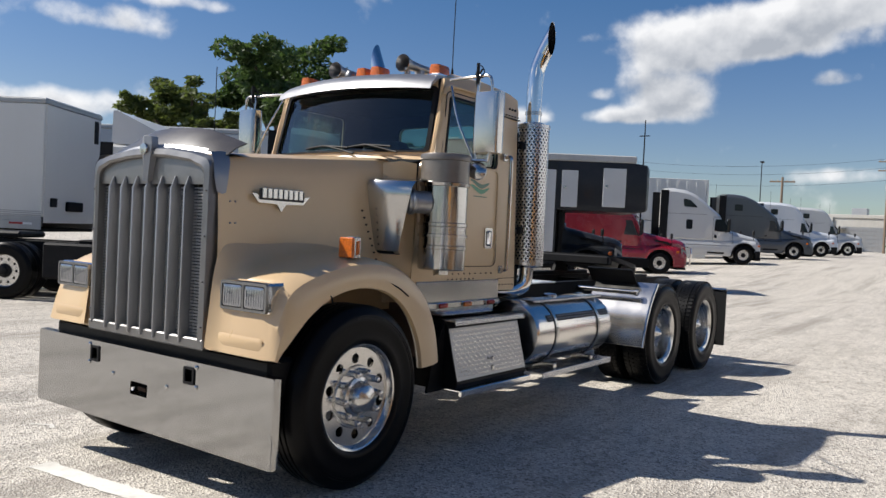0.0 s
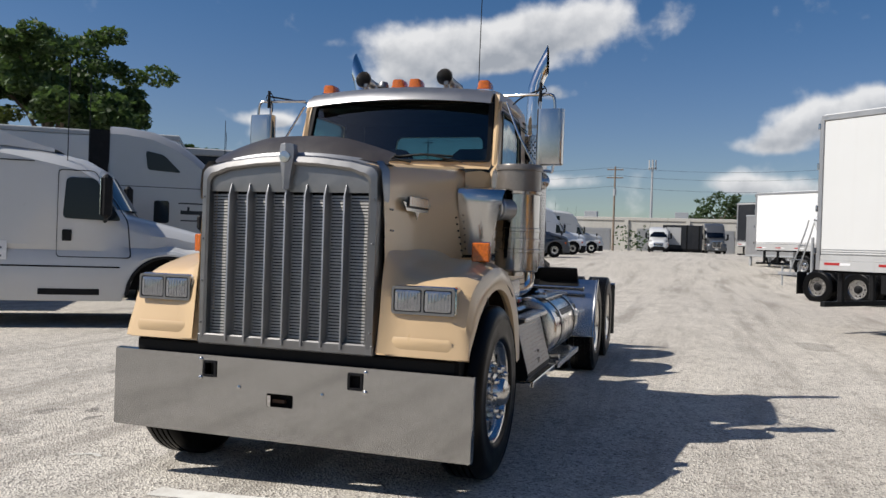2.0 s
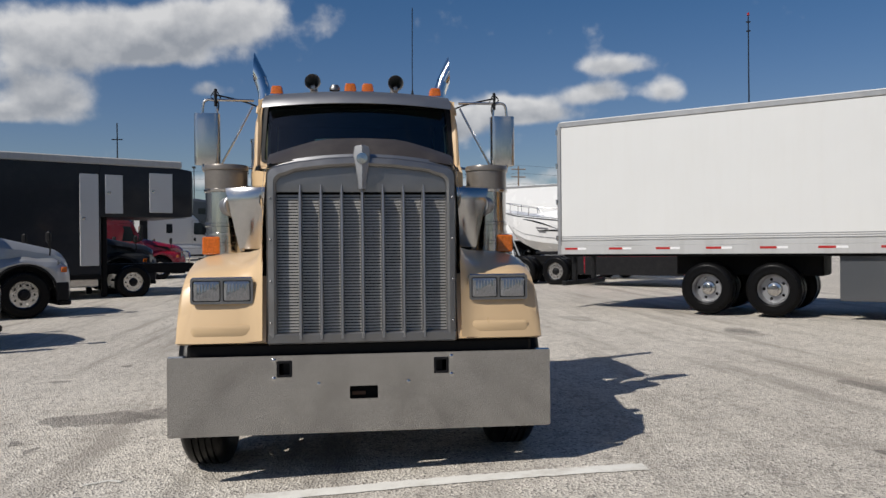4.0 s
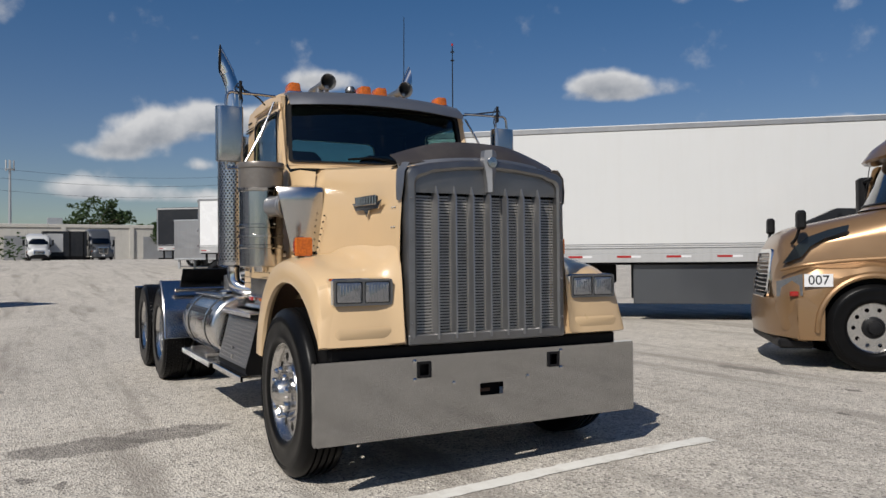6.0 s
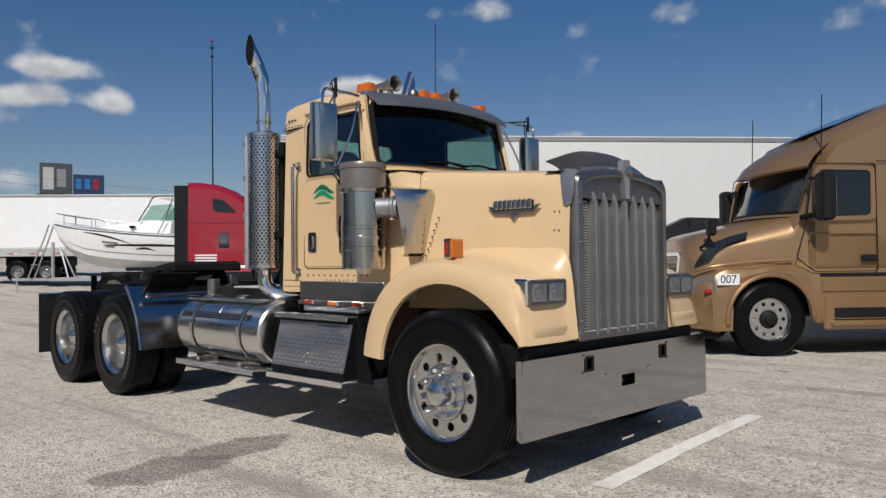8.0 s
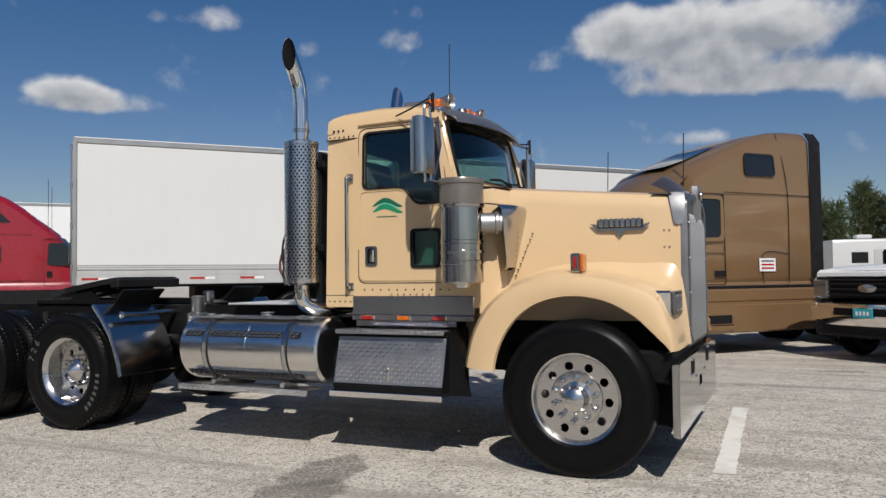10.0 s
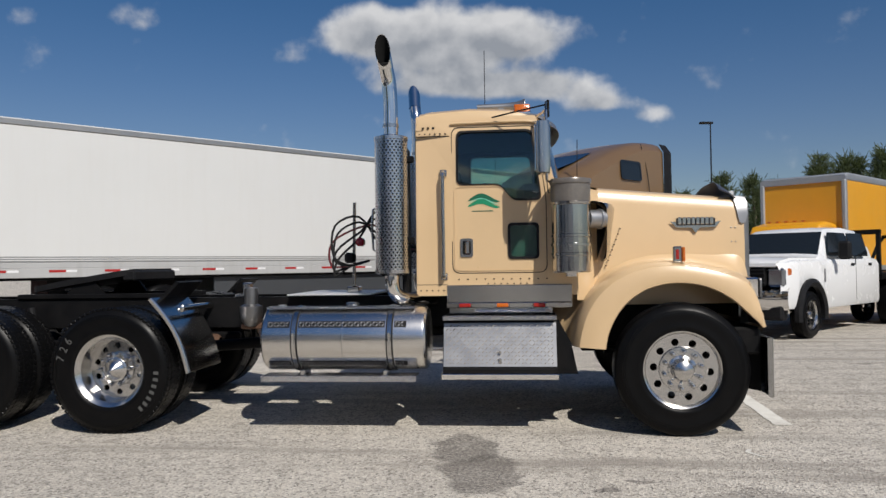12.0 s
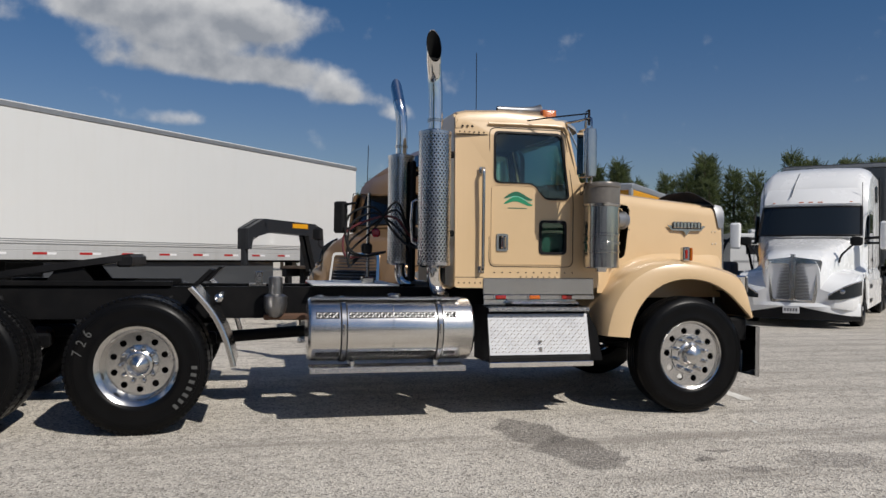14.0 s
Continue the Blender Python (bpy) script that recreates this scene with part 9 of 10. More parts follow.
    part("bumper_intake", Geo().loft([[(1.125 - 0.16 * (y / 1.03) ** 2, y, z) for z in (0.69, 0.80)] for y in np.linspace(-0.52, 0.52, 7)], False, False), BLACK, bp)
    part("plate", Geo().box(1.12, 1.14, -0.16, 0.16, 0.66, 0.80, 0.008), TEAL, bp, "pale green licence plate")
    for i in range(4):
        part("plate_mark", Geo().box(1.14, 1.143, -0.11 + 0.06 * i, -0.075 + 0.06 * i, 0.70, 0.76), REFLWHITE, bp)
    part("hood_edge", Geo().loft([[(0.97, y, 1.26), (1.015, y, 1.275), (1.01, y, 1.33), (0.93, y, 1.375)] for y in np.linspace(-0.86, 0.86, 7)], False, False), WHITE_SUNLIT, t)
    part("valance", Geo().box(0.75, 1.0, -0.95, 0.95, 0.36, 0.62, 0.04), DARK, t)
    part("chassis", Geo().box(-5.6, 0.6, -0.5, 0.5, 0.45, 0.75, 0.03), BLACK, t)
    part("inside", Geo().box(-3.3, 0.7, -0.85, 0.85, 0.6, 1.3, 0.03), BLACK, t)
    part("flat_bed", Geo().box(-5.9, -3.6, -1.05, 1.05, 0.95, 1.1, 0.02), BLACK, t)
    for y in (-0.95, 0.95):
        part("bed_post", Geo().box(-3.72, -3.62, y - 0.04, y + 0.04, 1.1, 1.95, 0.01), BLACK, t)
    part("bed_header", Geo().box(-3.72, -3.62, -1.0, 1.0, 1.9, 2.0, 0.01), BLACK, t)
    return t


stand(pickup(), 2.97, 7.41, 229.0)


def box_truck():
    t = thing("box_truck", "yellow rental box truck with silver roof cap", "truck")
    w, L = 1.27, 8.0
    part("box", Geo().box(-L - 1.0, -0.9, -w, w, 1.1, 3.72, 0.02), YELLOW, t)
    part("roof_cap", Geo().loft([[(x, y, z) for y, z in rounded(-w - 0.01, w + 0.01, 3.70, zt, 0.06)] for x, zt in ((-L - 1.0, 3.92), (-1.1, 3.95), (-0.86, 3.88))], True, True), GALV, t, "silver metal roof cap")
    for s in (1, -1):
        part("corner_post", Geo().box(-1.0, -0.84, s * (w - 0.12), s * (w + 0.015), 1.1, 3.75, 0.03), GALV, t)
        part("side_rail", Geo().box(-L - 1.0, -0.9, s * (w - 0.02), s * (w + 0.012), 1.05, 1.2, 0.01), GALV, t)
        wheel(t, "plain", 0.6, s * 0.98, 0.48, 0, 0.93)
        wheel(t, "plain", -6.0, s * 1.0, 0.48, 0, 0.93)
        part("side_window", Geo().box(-0.45, 0.45, s * 0.96, s * 1.02, 1.55, 2.15, 0.05), GLAZING, t)
        part("mirror", Geo().box(0.55, 0.7, s * 1.15, s * 1.38, 1.6, 2.2, 0.04), DARK, t)
    part("cab", Geo().loft([[(x, y, z) for y, z in rounded(-wd, wd, zb, zt, 0.12)] for x, wd, zb, zt in ((-0.8, 1.02, 0.6, 2.45), (-0.2, 1.03, 0.6, 2.50), (0.35, 1.02, 0.6, 2.40), (0.9, 1.0, 0.6, 1.62), (1.9, 0.95, 0.6, 1.50), (2.05, 0.9, 0.65, 1.40))], True, True), YELLOW, t)
    part("windscreen", Geo().loft([[(0.42 + 0.42 * k - 0.08 * q * q, q * 0.92, 2.30 - 0.62 * k) for q in np.linspace(-1, 1, 7)] for k in np.linspace(0, 1, 3)], False, False), GLAZING, t)
    part("bumper", Geo().box(1.95, 2.15, -1.0, 1.0, 0.55, 0.85, 0.03), CHROME, t)
    part("chassis", Geo().box(-8.8, 1.8, -0.5, 0.5, 0.5, 1.05, 0.03), BLACK, t)
    for y in (-0.5, -0.25, 0, 0.25, 0.5):
        part("roof_lamp", Geo().box(0.2, 0.28, y - 0.05, y + 0.05, 2.49, 2.54, 0.01), AMBER, t)
    return t



stand(box_truck(), 6.6, 16.5, 228.5)


# ---- boat on its trailer ----
def boat():
    """Fishing boat, bow to +x, on a galvanised trailer."""
    t = thing("motor_boat", "white motor boat with dark stripes and rails on a trailer", "boat")
    xs, half, keel, sheer = (0.0, 1.6, 3.2, 4.6, 5.6, 6.4, 7.0, 7.4), (1.22, 1.28, 1.26, 1.12, 0.88, 0.56, 0.26, 0.03), (0.92, 0.92, 0.96, 1.06, 1.22, 1.55, 2.05, 2.82), (2.30, 2.36, 2.46, 2.60, 2.70, 2.80, 2.88, 2.94)

    def section(x):
        return lerp_at(xs, half, x), lerp_at(xs, keel, x), lerp_at(xs, sheer, x)

    def skin(x, v, s):
        """A point of the hull: v from 0 at the keel to 1 at the sheer."""
        w, k, d = section(x)
        return (x, s * w * lerp_at((0, 0.3, 0.62, 0.95, 1.0), (0.0, 0.74, 0.90, 1.0, 0.985), v), k + (d - k) * v)
    rings = []
    for x in np.linspace(0, 7.4, 26):
        side = [skin(x, v, 1) for v in (1.0, 0.95, 0.8, 0.62, 0.45, 0.3, 0.15, 0.0)]
        rings.append(side + [(p[0], -p[1], p[2]) for p in side[-2::-1]])
    hull = part("hull", Geo().loft(rings, True, True), WHITE_SUNLIT, t)
    part("deck", Geo().loft([[(x, y * section(x)[0] * 0.97, section(x)[2] + 0.03 + 0.10 * (1 - y * y)) for y in np.linspace(-1, 1, 7)] for x in np.linspace(0.4, 7.3, 12)], False, False), WHITE_SUNLIT, t)
    part("cabin", Geo().loft([[(x, y, z) for y, z in soft_loop([(-w, 2.4), (-w * 0.82, zt), (w * 0.82, zt), (w, 2.4)], 0.10, 3)] for x, w, zt in ((2.0, 0.95, 2.95), (3.0, 0.92, 2.98), (4.4, 0.80, 2.86), (5.6, 0.5, 2.74))], True, True), WHITE_SUNLIT, t)
    for s in (1, -1):
        part("rub_rail", Geo().tube([(p[0], p[1] * 1.012, p[2]) for p in (skin(x, 0.965, s) for x in np.linspace(0.1, 7.3, 16))], 0.022, 6, 0), DARK, hull, "dark rub rail")
        part("chine_line", Geo().tube([(p[0], p[1] * 1.01, p[2]) for p in (skin(x, 0.46, s) for x in np.linspace(0.1, 6.6, 14))], 0.010, 5, 0), BARGREY, hull)
        for x0, x1, v0, v1, thick in ((5.6, 3.4, 0.90, 0.70, 0.045), (4.7, 0.3, 0.62, 0.70, 0.06), (3.3, 2.5, 0.58, 0.56, 0.05)):
            pts = []
            for k in np.linspace(0, 1, 10):
                v = v0 + (v1 - v0) * k + 0.05 * math.sin(math.pi * k)
                h = thick * math.sin(math.pi * min(1.0, 0.08 + 0.92 * k)) + 0.004
                a, b = skin(x0 + (x1 - x0) * k, v - h * 0.5, s), skin(x0 + (x1 - x0) * k, v + h * 0.5, s)
                pts.append([(a[0], a[1] + s * 0.008, a[2]), (b[0], b[1] + s * 0.008, b[2])])
            part("hull_stripe", Geo().loft(pts, False, False), DARK, hull, "dark swept hull stripe")
        for x0, x1, v in ((4.05, 4.75, 0.70), (4.2, 4.6, 0.60)):
            pts = [[(p[0], p[1] + s * 0.009, p[2]) for p in (skin(x, v - 0.025, s), skin(x, v + 0.025, s))] for x in np.linspace(x0, x1, 5)]
            part("name_mark", Geo().loft(pts, False, False), BARGREY, hull)
        rail = part("bow_rail", Geo().tube([(4.3, s * 1.08, 2.66), (4.7, s * 1.02, 2.98), (5.8, s * 0.78, 3.12), (6.8, s * 0.36, 3.28), (7.25, s * 0.05, 3.36)], 0.018, 6), STEEL, t)
        for x, w, z in ((5.2, 0.94, 3.04), (6.0, 0.70, 3.15), (6.7, 0.40, 3.26)):
            part("rail_post", Geo().cyl((x, s * w, section(x)[2]), (x, s * w, z), 0.013, 6), STEEL, rail)
        part("port_light", Geo().plate([(3.55 + 0.14 * math.cos(a), 2.72 + 0.06 * math.sin(a)) for a in np.linspace(0, 2 * math.pi, 15)[:-1]], [], 0.02, lambda u, v, w: (u, s * (0.90 - w), v)), GLAZING, t)
        tower = part("tower", Geo().tube([(3.3, s * 0.88, 2.95), (2.9, s * 0.86, 3.55), (2.5, s * 0.84, 3.92), (0.6, s * 0.84, 3.80)], 0.026, 6).tube([(1.0, s * 1.1, 2.4), (1.2, s * 0.95, 3.2), (1.4, s * 0.84, 3.85)], 0.026, 6).tube([(2.4, s * 1.1, 2.45), (2.1, s * 0.95, 3.2), (1.9, s * 0.84, 3.88)], 0.022, 6).tube([(2.9, s * 0.86, 3.5), (2.1, s * 0.9, 3.25), (1.2, s * 0.93, 3.1)], 0.018, 6), STEEL, t, "bright tubular tower")
        part("side_screen", Geo().plate([(3.2, 2.98), (2.75, 3.55), (1.9, 3.6), (1.7, 2.98)], [], 0.01, lambda u, v, w: (u, s * (0.88 - w), v)), GLASS, tower)
        part("trailer_rail", Geo().box(-0.3, 7.2, s * 0.70, s * 0.80, 0.62, 0.76, 0.01), GALV, t)
        for x in (1.6, 2.5):
            wheel(t, "car", x, s * 0.98, 0.37, 0, 0.9)
            part("wheel_guard", Geo().tube([(x + 0.45 * math.cos(radians(a)), s * 1.05, 0.40 + 0.45 * math.sin(radians(a))) for a in range(0, 181, 30)], 0.05, 6, 2), GALV, t)
        part("bunk", Geo().box(0.2, 4.6, s * 0.5, s * 0.62, 0.76, 1.10, 0.02), GALV, t)
        part("ladder_rail", Geo().tube([(8.4, s * 0.22, 0.70), (7.72, s * 0.16, 2.3), (7.50, s * 0.16, 2.9)], 0.030, 6, 0), GALV, t)
        part("bow_prop", Geo().tube([(6.6, s * 0.25, 0.70), (7.0, s * 0.08, 1.75), (7.15, 0, 1.95)], 0.035, 6, 0), GALV, t)
    part("ladder_step", Geo().cyl((8.25, -0.2, 1.28), (8.25, 0.2, 1.28), 0.022, 6), GALV, t)
    part("ladder_step", Geo().cyl((8.0, -0.19, 1.86), (8.0, 0.19, 1.86), 0.022, 6), GALV, t)
    part("winch_post", Geo().box(7.38, 7.48, -0.05, 0.05, 0.70, 2.2, 0.01), GALV, t)
    part("hard_top", Geo().box(0.6, 2.5, -0.86, 0.86, 3.80, 3.86, 0.02), WHITE_SUNLIT, t)
    part("tongue", Geo().box(7.1, 9.2, -0.06, 0.06, 0.62, 0.74, 0.01), GALV, t)
    part("cross_bar", Geo().box(7.1, 7.2, -0.8, 0.8, 0.62, 0.76, 0.01), GALV, t)
    part("jack", Geo().cyl((9.0, 0, 0.0), (9.0, 0, 1.0), 0.04, 8), GALV, t)
    return t


stand(boat(), -24.2, 11.6, 218.0)


def gooseneck():
    """Black gooseneck trailer with a bent neck."""
    t = thing("gooseneck_trailer", "black gooseneck flatbed trailer with raised neck", "trailer")
    neck = [(0.0, 1.94), (0.50, 2.17), (2.3, 2.12), (2.6, 2.0), (2.7, 1.0), (2.35, 1.0), (2.05, 1.84), (0.72, 1.88), (0.16, 1.74), (0.10, 1.5), (0.0, 1.5)]
    for s in (1, -1):
        part("neck_beam", Geo().plate(neck, [], 0.12, lambda u, v, w: (-u, s * (0.15 - w), v)), BLACKPAINT, t)
        part("side_beam", Geo().box(-10.0, -2.6, s * 0.95, s * 1.1, 0.85, 1.05, 0.01), BLACKPAINT, t)
        for x in (-6.8, -7.7):
            wheel(t, "car", x, s * 0.9, 0.38, 0, 0.92)
        part("jack_leg", Geo().box(-3.2, -3.05, s * 0.75, s * 0.9, 0.1, 1.7, 0.01), BLACKPAINT, t)
    part("coupler", Geo().box(-0.11, 0.0, -0.07, 0.07, 1.15, 1.95, 0.02), BLACKPAINT, t)
    part("cross_tube", Geo().box(-0.6, -0.5, -0.15, 0.15, 1.95, 2.1, 0.01), BLACKPAINT, t)
    part("hydraulic_bottle", Geo().cyl((-0.35, -0.24, 1.82), (-0.85, -0.24, 2.02), 0.09, 12), REDPAINT, t, "dark red tool bottle")
    part("maker_mark", Geo().box(-2.0, -1.45, -0.16, -0.155, 2.0, 2.1), YELLOW, t)
    part("maker_mark", Geo().box(-2.0, -1.45, 0.155, 0.16, 2.0, 2.1), YELLOW, t)
    part("deck", Geo().box(-10.0, -2.6, -1.1, 1.1, 1.05, 1.12, 0.01), WOODPOLE, t)
    part("chain", Geo().tube([(-0.05, -0.2, 1.9), (-0.3, -0.2, 1.65), (-0.7, -0.2, 1.8), (-0.9, -0.17, 1.95)], 0.014, 6), STEEL, t)
    return t


stand(gooseneck(), -4.25, 9.5, 229.0)


def utility_vehicle():
    t = thing("utility_vehicle", "black off-road buggy with roll cage", "vehicle")
    part("tub", Geo().loft([[(x, y, z) for y, z in rounded(-0.72, 0.72, 0.45, zt, 0.1)] for x, zt in ((-1.4, 1.1), (-0.4, 0.95), (0.5, 1.0), (1.3, 0.85))], True, True), BLACK, t)
    for s in (1, -1):
        part("cage", Geo().tube([(1.0, s * 0.68, 0.95), (0.4, s * 0.66, 1.85), (-0.8, s * 0.66, 1.9), (-1.3, s * 0.7, 1.1)], 0.035, 8), BLACK, t)
        for x in (-1.05, 1.05):
            wheel(t, "car", x, s * 0.75, 0.33, 0, 0.8)
    part("roof_panel", Geo().box(-0.9, 0.45, -0.66, 0.66, 1.86, 1.92, 0.02), BLACK, t)
    part("seat", Geo().box(-0.6, 0.0, -0.6, 0.6, 0.9, 1.35, 0.06), SEAT, t)
    return t


stand(utility_vehicle(), 7.6, 10.9, 215.0)


# ---- camper vans far behind ----
def camper(label, L):
    t = thing("camper", label, "camper")
    part("body", Geo().loft([[(x, y, z) for y, z in rounded(-1.22, 1.22, 0.6, zt, 0.15)] for x, zt in ((0, 3.2), (L - 0.8, 3.25), (L, 2.6))], True, True), WHITE_CAB, t)
    for s in (1, -1):
        for x in (1.0, 3.2, 5.6):
            if x < L - 1:
                part("window", Geo().box(x, x + 0.9, s * 1.2, s * 1.235, 1.8, 2.45, 0.05), DARK, t)
        part("door", Geo().box(2.2, 2.85, s * 1.21, s * 1.24, 0.8, 2.6, 0.03), RAILW, t)
        part("side_stripe", Geo().box(0.2, L - 0.6, s * 1.2, s * 1.228, 1.25, 1.4), RAIL, t)
        wheel(t, "car", L * 0.45, s * 1.0, 0.38, 0, 0.92)
    for x in (1.5, 3.8):
        part("roof_unit", Geo().box(x, x + 0.9, -0.35, 0.35, 3.22, 3.5, 0.08), WHITE_CAB, t)
    return t


stand(camper("white camper trailer with dark windows and roof units", 8.5), 3.0, 46.0, 12)
stand(camper("white camper van with roof air units", 7.0), 14.5, 47.5, 20)
stand(camper("white camper parked under pine-like trees", 7.5), 27.0, 40.0, -20)
stand(camper("long white camper at the end of the lot", 9.0), 36.0, 33.0, -30)


# ---- far end of the lot ----
stand(box_trailer("black flat-sided trailer with pale frame", BLACKPAINT, 12.0, 4.0, 1.1, (2.6, 3.85), False, "trailers on the lot", ribs=False, rail=RAILW), -52.2, 6.1, 49.5)
gb = Geo().box(0, 3.2, -1.1, 1.1, 0.6, 3.0, 0.03)
crate = thing("cargo_box", "plain grey cargo box on short legs", "box")
part("box", gb, RAIL, crate)
part("frame_edge", Geo().box(-0.02, 3.22, -1.12, 1.12, 2.95, 3.05, 0.02), GALV, crate)
part("frame_edge", Geo().box(-0.02, 3.22, -1.12, 1.12, 0.55, 0.66, 0.02), GALV, crate)
for x in (0.2, 2.9):
    for y in (-0.9, 0.9):
        part("leg", Geo().box(x, x + 0.12, y - 0.06, y + 0.06, 0, 0.6, 0.01), GALV, crate)
stand(crate, -46.6, 6.2, 49.5)
stand(sleeper_truck("pale day-cab truck far across the lot", WHITE_CAB, False, style="round", group="parked sleeper trucks", dark_edge=False), -96.0, -1.4, 2.0)
stand(sleeper_truck("dark sleeper truck parked far across the lot", GREY, True, style="tall", group="parked sleeper trucks"), -98.0, 5.4, 4.0)


def container(label, paint, x, y, h):
    t = thing("storage_container", label, "container")
    part("box", Geo().box(0, 2.4, -2.4, 2.4, 0.4, h, 0.03), paint, t)
    part("pale_panel", Geo().box(2.4, 2.43, -2.2, -0.2, 0.9, h - 0.3, 0.02), RAILW, t)
    for y0 in (-2.0, 0.5, 2.0):
        part("post", Geo().box(2.38, 2.46, y0 - 0.05, y0 + 0.05, 0.2, h, 0.01), BLACK, t)
    part("base", Geo().box(0, 2.4, -2.3, 2.3, 0, 0.4, 0.02), BLACK, t)
    return stand(t, x, y, 3)


container("dark storage container with pale panel", BLACKPAINT, -101.0, 1.3, 3.4)


def low_building():
    t = tagged(new("warehouse"), "long pale single-storey warehouse with flat roof", "building")
    x, z = -118.0, ground_z(-118, -10)
    part("wall", Geo().box(x - 20, x, -75, 14, z - 0.5, z + 4.6, 0.05), CONCRETE, t)
    part("parapet", Geo().box(x - 20.1, x + 0.15, -75.1, 14.1, z + 4.6, z + 5.1, 0.05), CONCRETE, t)
    for y in range(-70, 14, 9):
        part("pilaster", Geo().box(x, x + 0.3, y - 0.3, y + 0.3, z - 0.5, z + 4.7, 0.02), CONCRETE, t)
        d = part("roller_door", Geo().box(x + 0.02, x + 0.1, y + 1.6, y + 6.6, z - 0.2, z + 3.4, 0.02), RAIL, t)
        for k in range(6):
            part("slat", Geo().box(x + 0.1, x + 0.13, y + 1.65, y + 6.55, z + 0.1 + 0.55 * k, z + 0.16 + 0.55 * k, 0.01), RAIL, d)
    part("canopy", Geo().box(x, x + 3.5, -34, -14, z + 3.0, z + 3.25, 0.05), GALV, t)
    for y in range(-70, 14, 14):
        part("roof_unit", Geo().box(x - 6, x - 4, y, y + 2, z + 5.1, z + 6.2, 0.05), GALV, t)
    return t


low_building()


def far_shed(label, x, y, w, h, head):
    t = tagged(new("shed"), label, "building")
    part("wall", Geo().box(-6, 6, -w / 2, w / 2, -0.5, h, 0.05), CONCRETE, t)
    part("roof", Geo().loft([[(-6.3, y0, h + zz) for y0, zz in ((-w / 2 - 0.3, 0), (0, 0.9), (w / 2 + 0.3, 0))], [(6.3, y0, h + zz) for y0, zz in ((-w / 2 - 0.3, 0), (0, 0.9), (w / 2 + 0.3, 0))]], False, False), GALV, t)
    for k in range(int(w // 6)):
        part("window", Geo().box(6.0, 6.06, -w / 2 + 1.5 + 6 * k, -w / 2 + 4 + 6 * k, 1.2, 2.6, 0.02), DARK, t)
    return stand(t, x, y, head)


far_shed("pale low shed beyond the fence", -125, 45, 40, 4.5, 0)
far_shed("pale shed with metal roof behind the campers", -30, 95, 60, 4.5, -90)
far_shed("low shed beyond the trees", 70, 60, 50, 4.0, 200)
far_shed("low shed at the road side", 40, -90, 70, 4.5, 90)
far_shed("low shed by the entrance", 110, -20, 60, 4.5, 180)


# ---- poles and wires ----
def utility_pole(x, y, h, arms=2):
    t = thing("utility_pole", "tall wooden utility pole with cross arms", "pole", "utility poles")
    part("shaft", Geo().cyl((0, 0, -0.3), (0, 0, h), 0.17, 10, 0.10), WOODPOLE, t)
    for k in range(arms):
        a = part("cross_arm", Geo().box(-0.06, 0.06, -1.1, 1.1, h - 0.5 - 1.1 * k, h - 0.36 - 1.1 * k, 0.01), WOODPOLE, t)
        for y0 in (-0.95, -0.4, 0.4, 0.95):
            part("insulator", Geo().lathe([(0.03, 0), (0.05, 0.05), (0.03, 0.12), (0.001, 0.14)], 8, (0, y0, h - 0.36 - 1.1 * k)), CONCRETE, a)
    part("transformer", Geo().cyl((0.32, 0, h - 4.0), (0.32, 0, h - 3.1), 0.22, 12), GALV, t)
    return stand(t, x, y, 8)


for x, y, h in ((-104.0, -7.7, 11.5), (-106.0, -40.0, 11.5), (-104.0, 24.0, 11.5), (-74.0, -13.0, 7.0)):
    utility_pole(x, y, h, 1 if h < 9 else 2)


def wire(a, b, sag):
    pts = [Vector(a).lerp(Vector(b), k) - Vector((0, 0, 4 * sag * k * (1 - k))) for k in np.linspace(0, 1, 12)]
    return solid("overhead_wire", Geo().tube(pts, 0.015, 5, 0), HOSE, "thin black overhead wire between poles", "wire", "overhead wires")


for dz in (0.0, -1.1, -2.6):
    wire((-106, -40, 13.2 + dz), (-104, -7.7, 13.0 + dz), 0.8)
    wire((-104, -7.7, 13.0 + dz), (-104, 24, 13.2 + dz), 0.8)
    wire((-106, -40, 13.2 + dz), (-112, -110, 13.0 + dz), 1.0)
    wire((-104, 24, 13.2 + dz), (-108, 90, 13.0 + dz), 1.0)


def lamp_post(x, y, h, z=None):
    t = thing("street_lamp", "tall grey steel lot lamp on a pole", "lamp", "lot lamps")
    part("pole", Geo().cyl((0, 0, -0.2), (0, 0, h), 0.06, 10, 0.045), DARK, t)
    part("lamp_head", Geo().box(-0.15, 0.75, -0.18, 0.18, h, h + 0.14, 0.03), DARK, t)
    part("footing", Geo().cyl((0, 0, -0.2), (0, 0, 0.6), 0.25, 12), CONCRETE, t)
    return stand(t, x, y, 190)


lamp_post(11.7, 47.8, 10.9)


def radio_mast(x, y, h):
    t = thing("radio_mast", "very tall slim dark radio mast far away", "tower")
    part("shaft", Geo().cyl((0, 0, -2), (0, 0, h), 0.30, 8, 0.18), DARK, t)
    part("beacon", Geo().lathe([(0.35, h), (0.4, h + 0.3), (0.3, h + 0.8), (0.05, h + 1.0)], 10), RED_LENS, t)
    for z in (h * 0.93, h * 0.97):
        part("antenna_ring", Geo().lathe([(0.3, z), (0.7, z), (0.7, z + 0.25), (0.3, z + 0.25)], 10), DARK, t)
    return stand(t, x, y, 0)


radio_mast(-232.0, 128.0, 73.6)
lamp_post(-80.5, -16.5, 9.0)


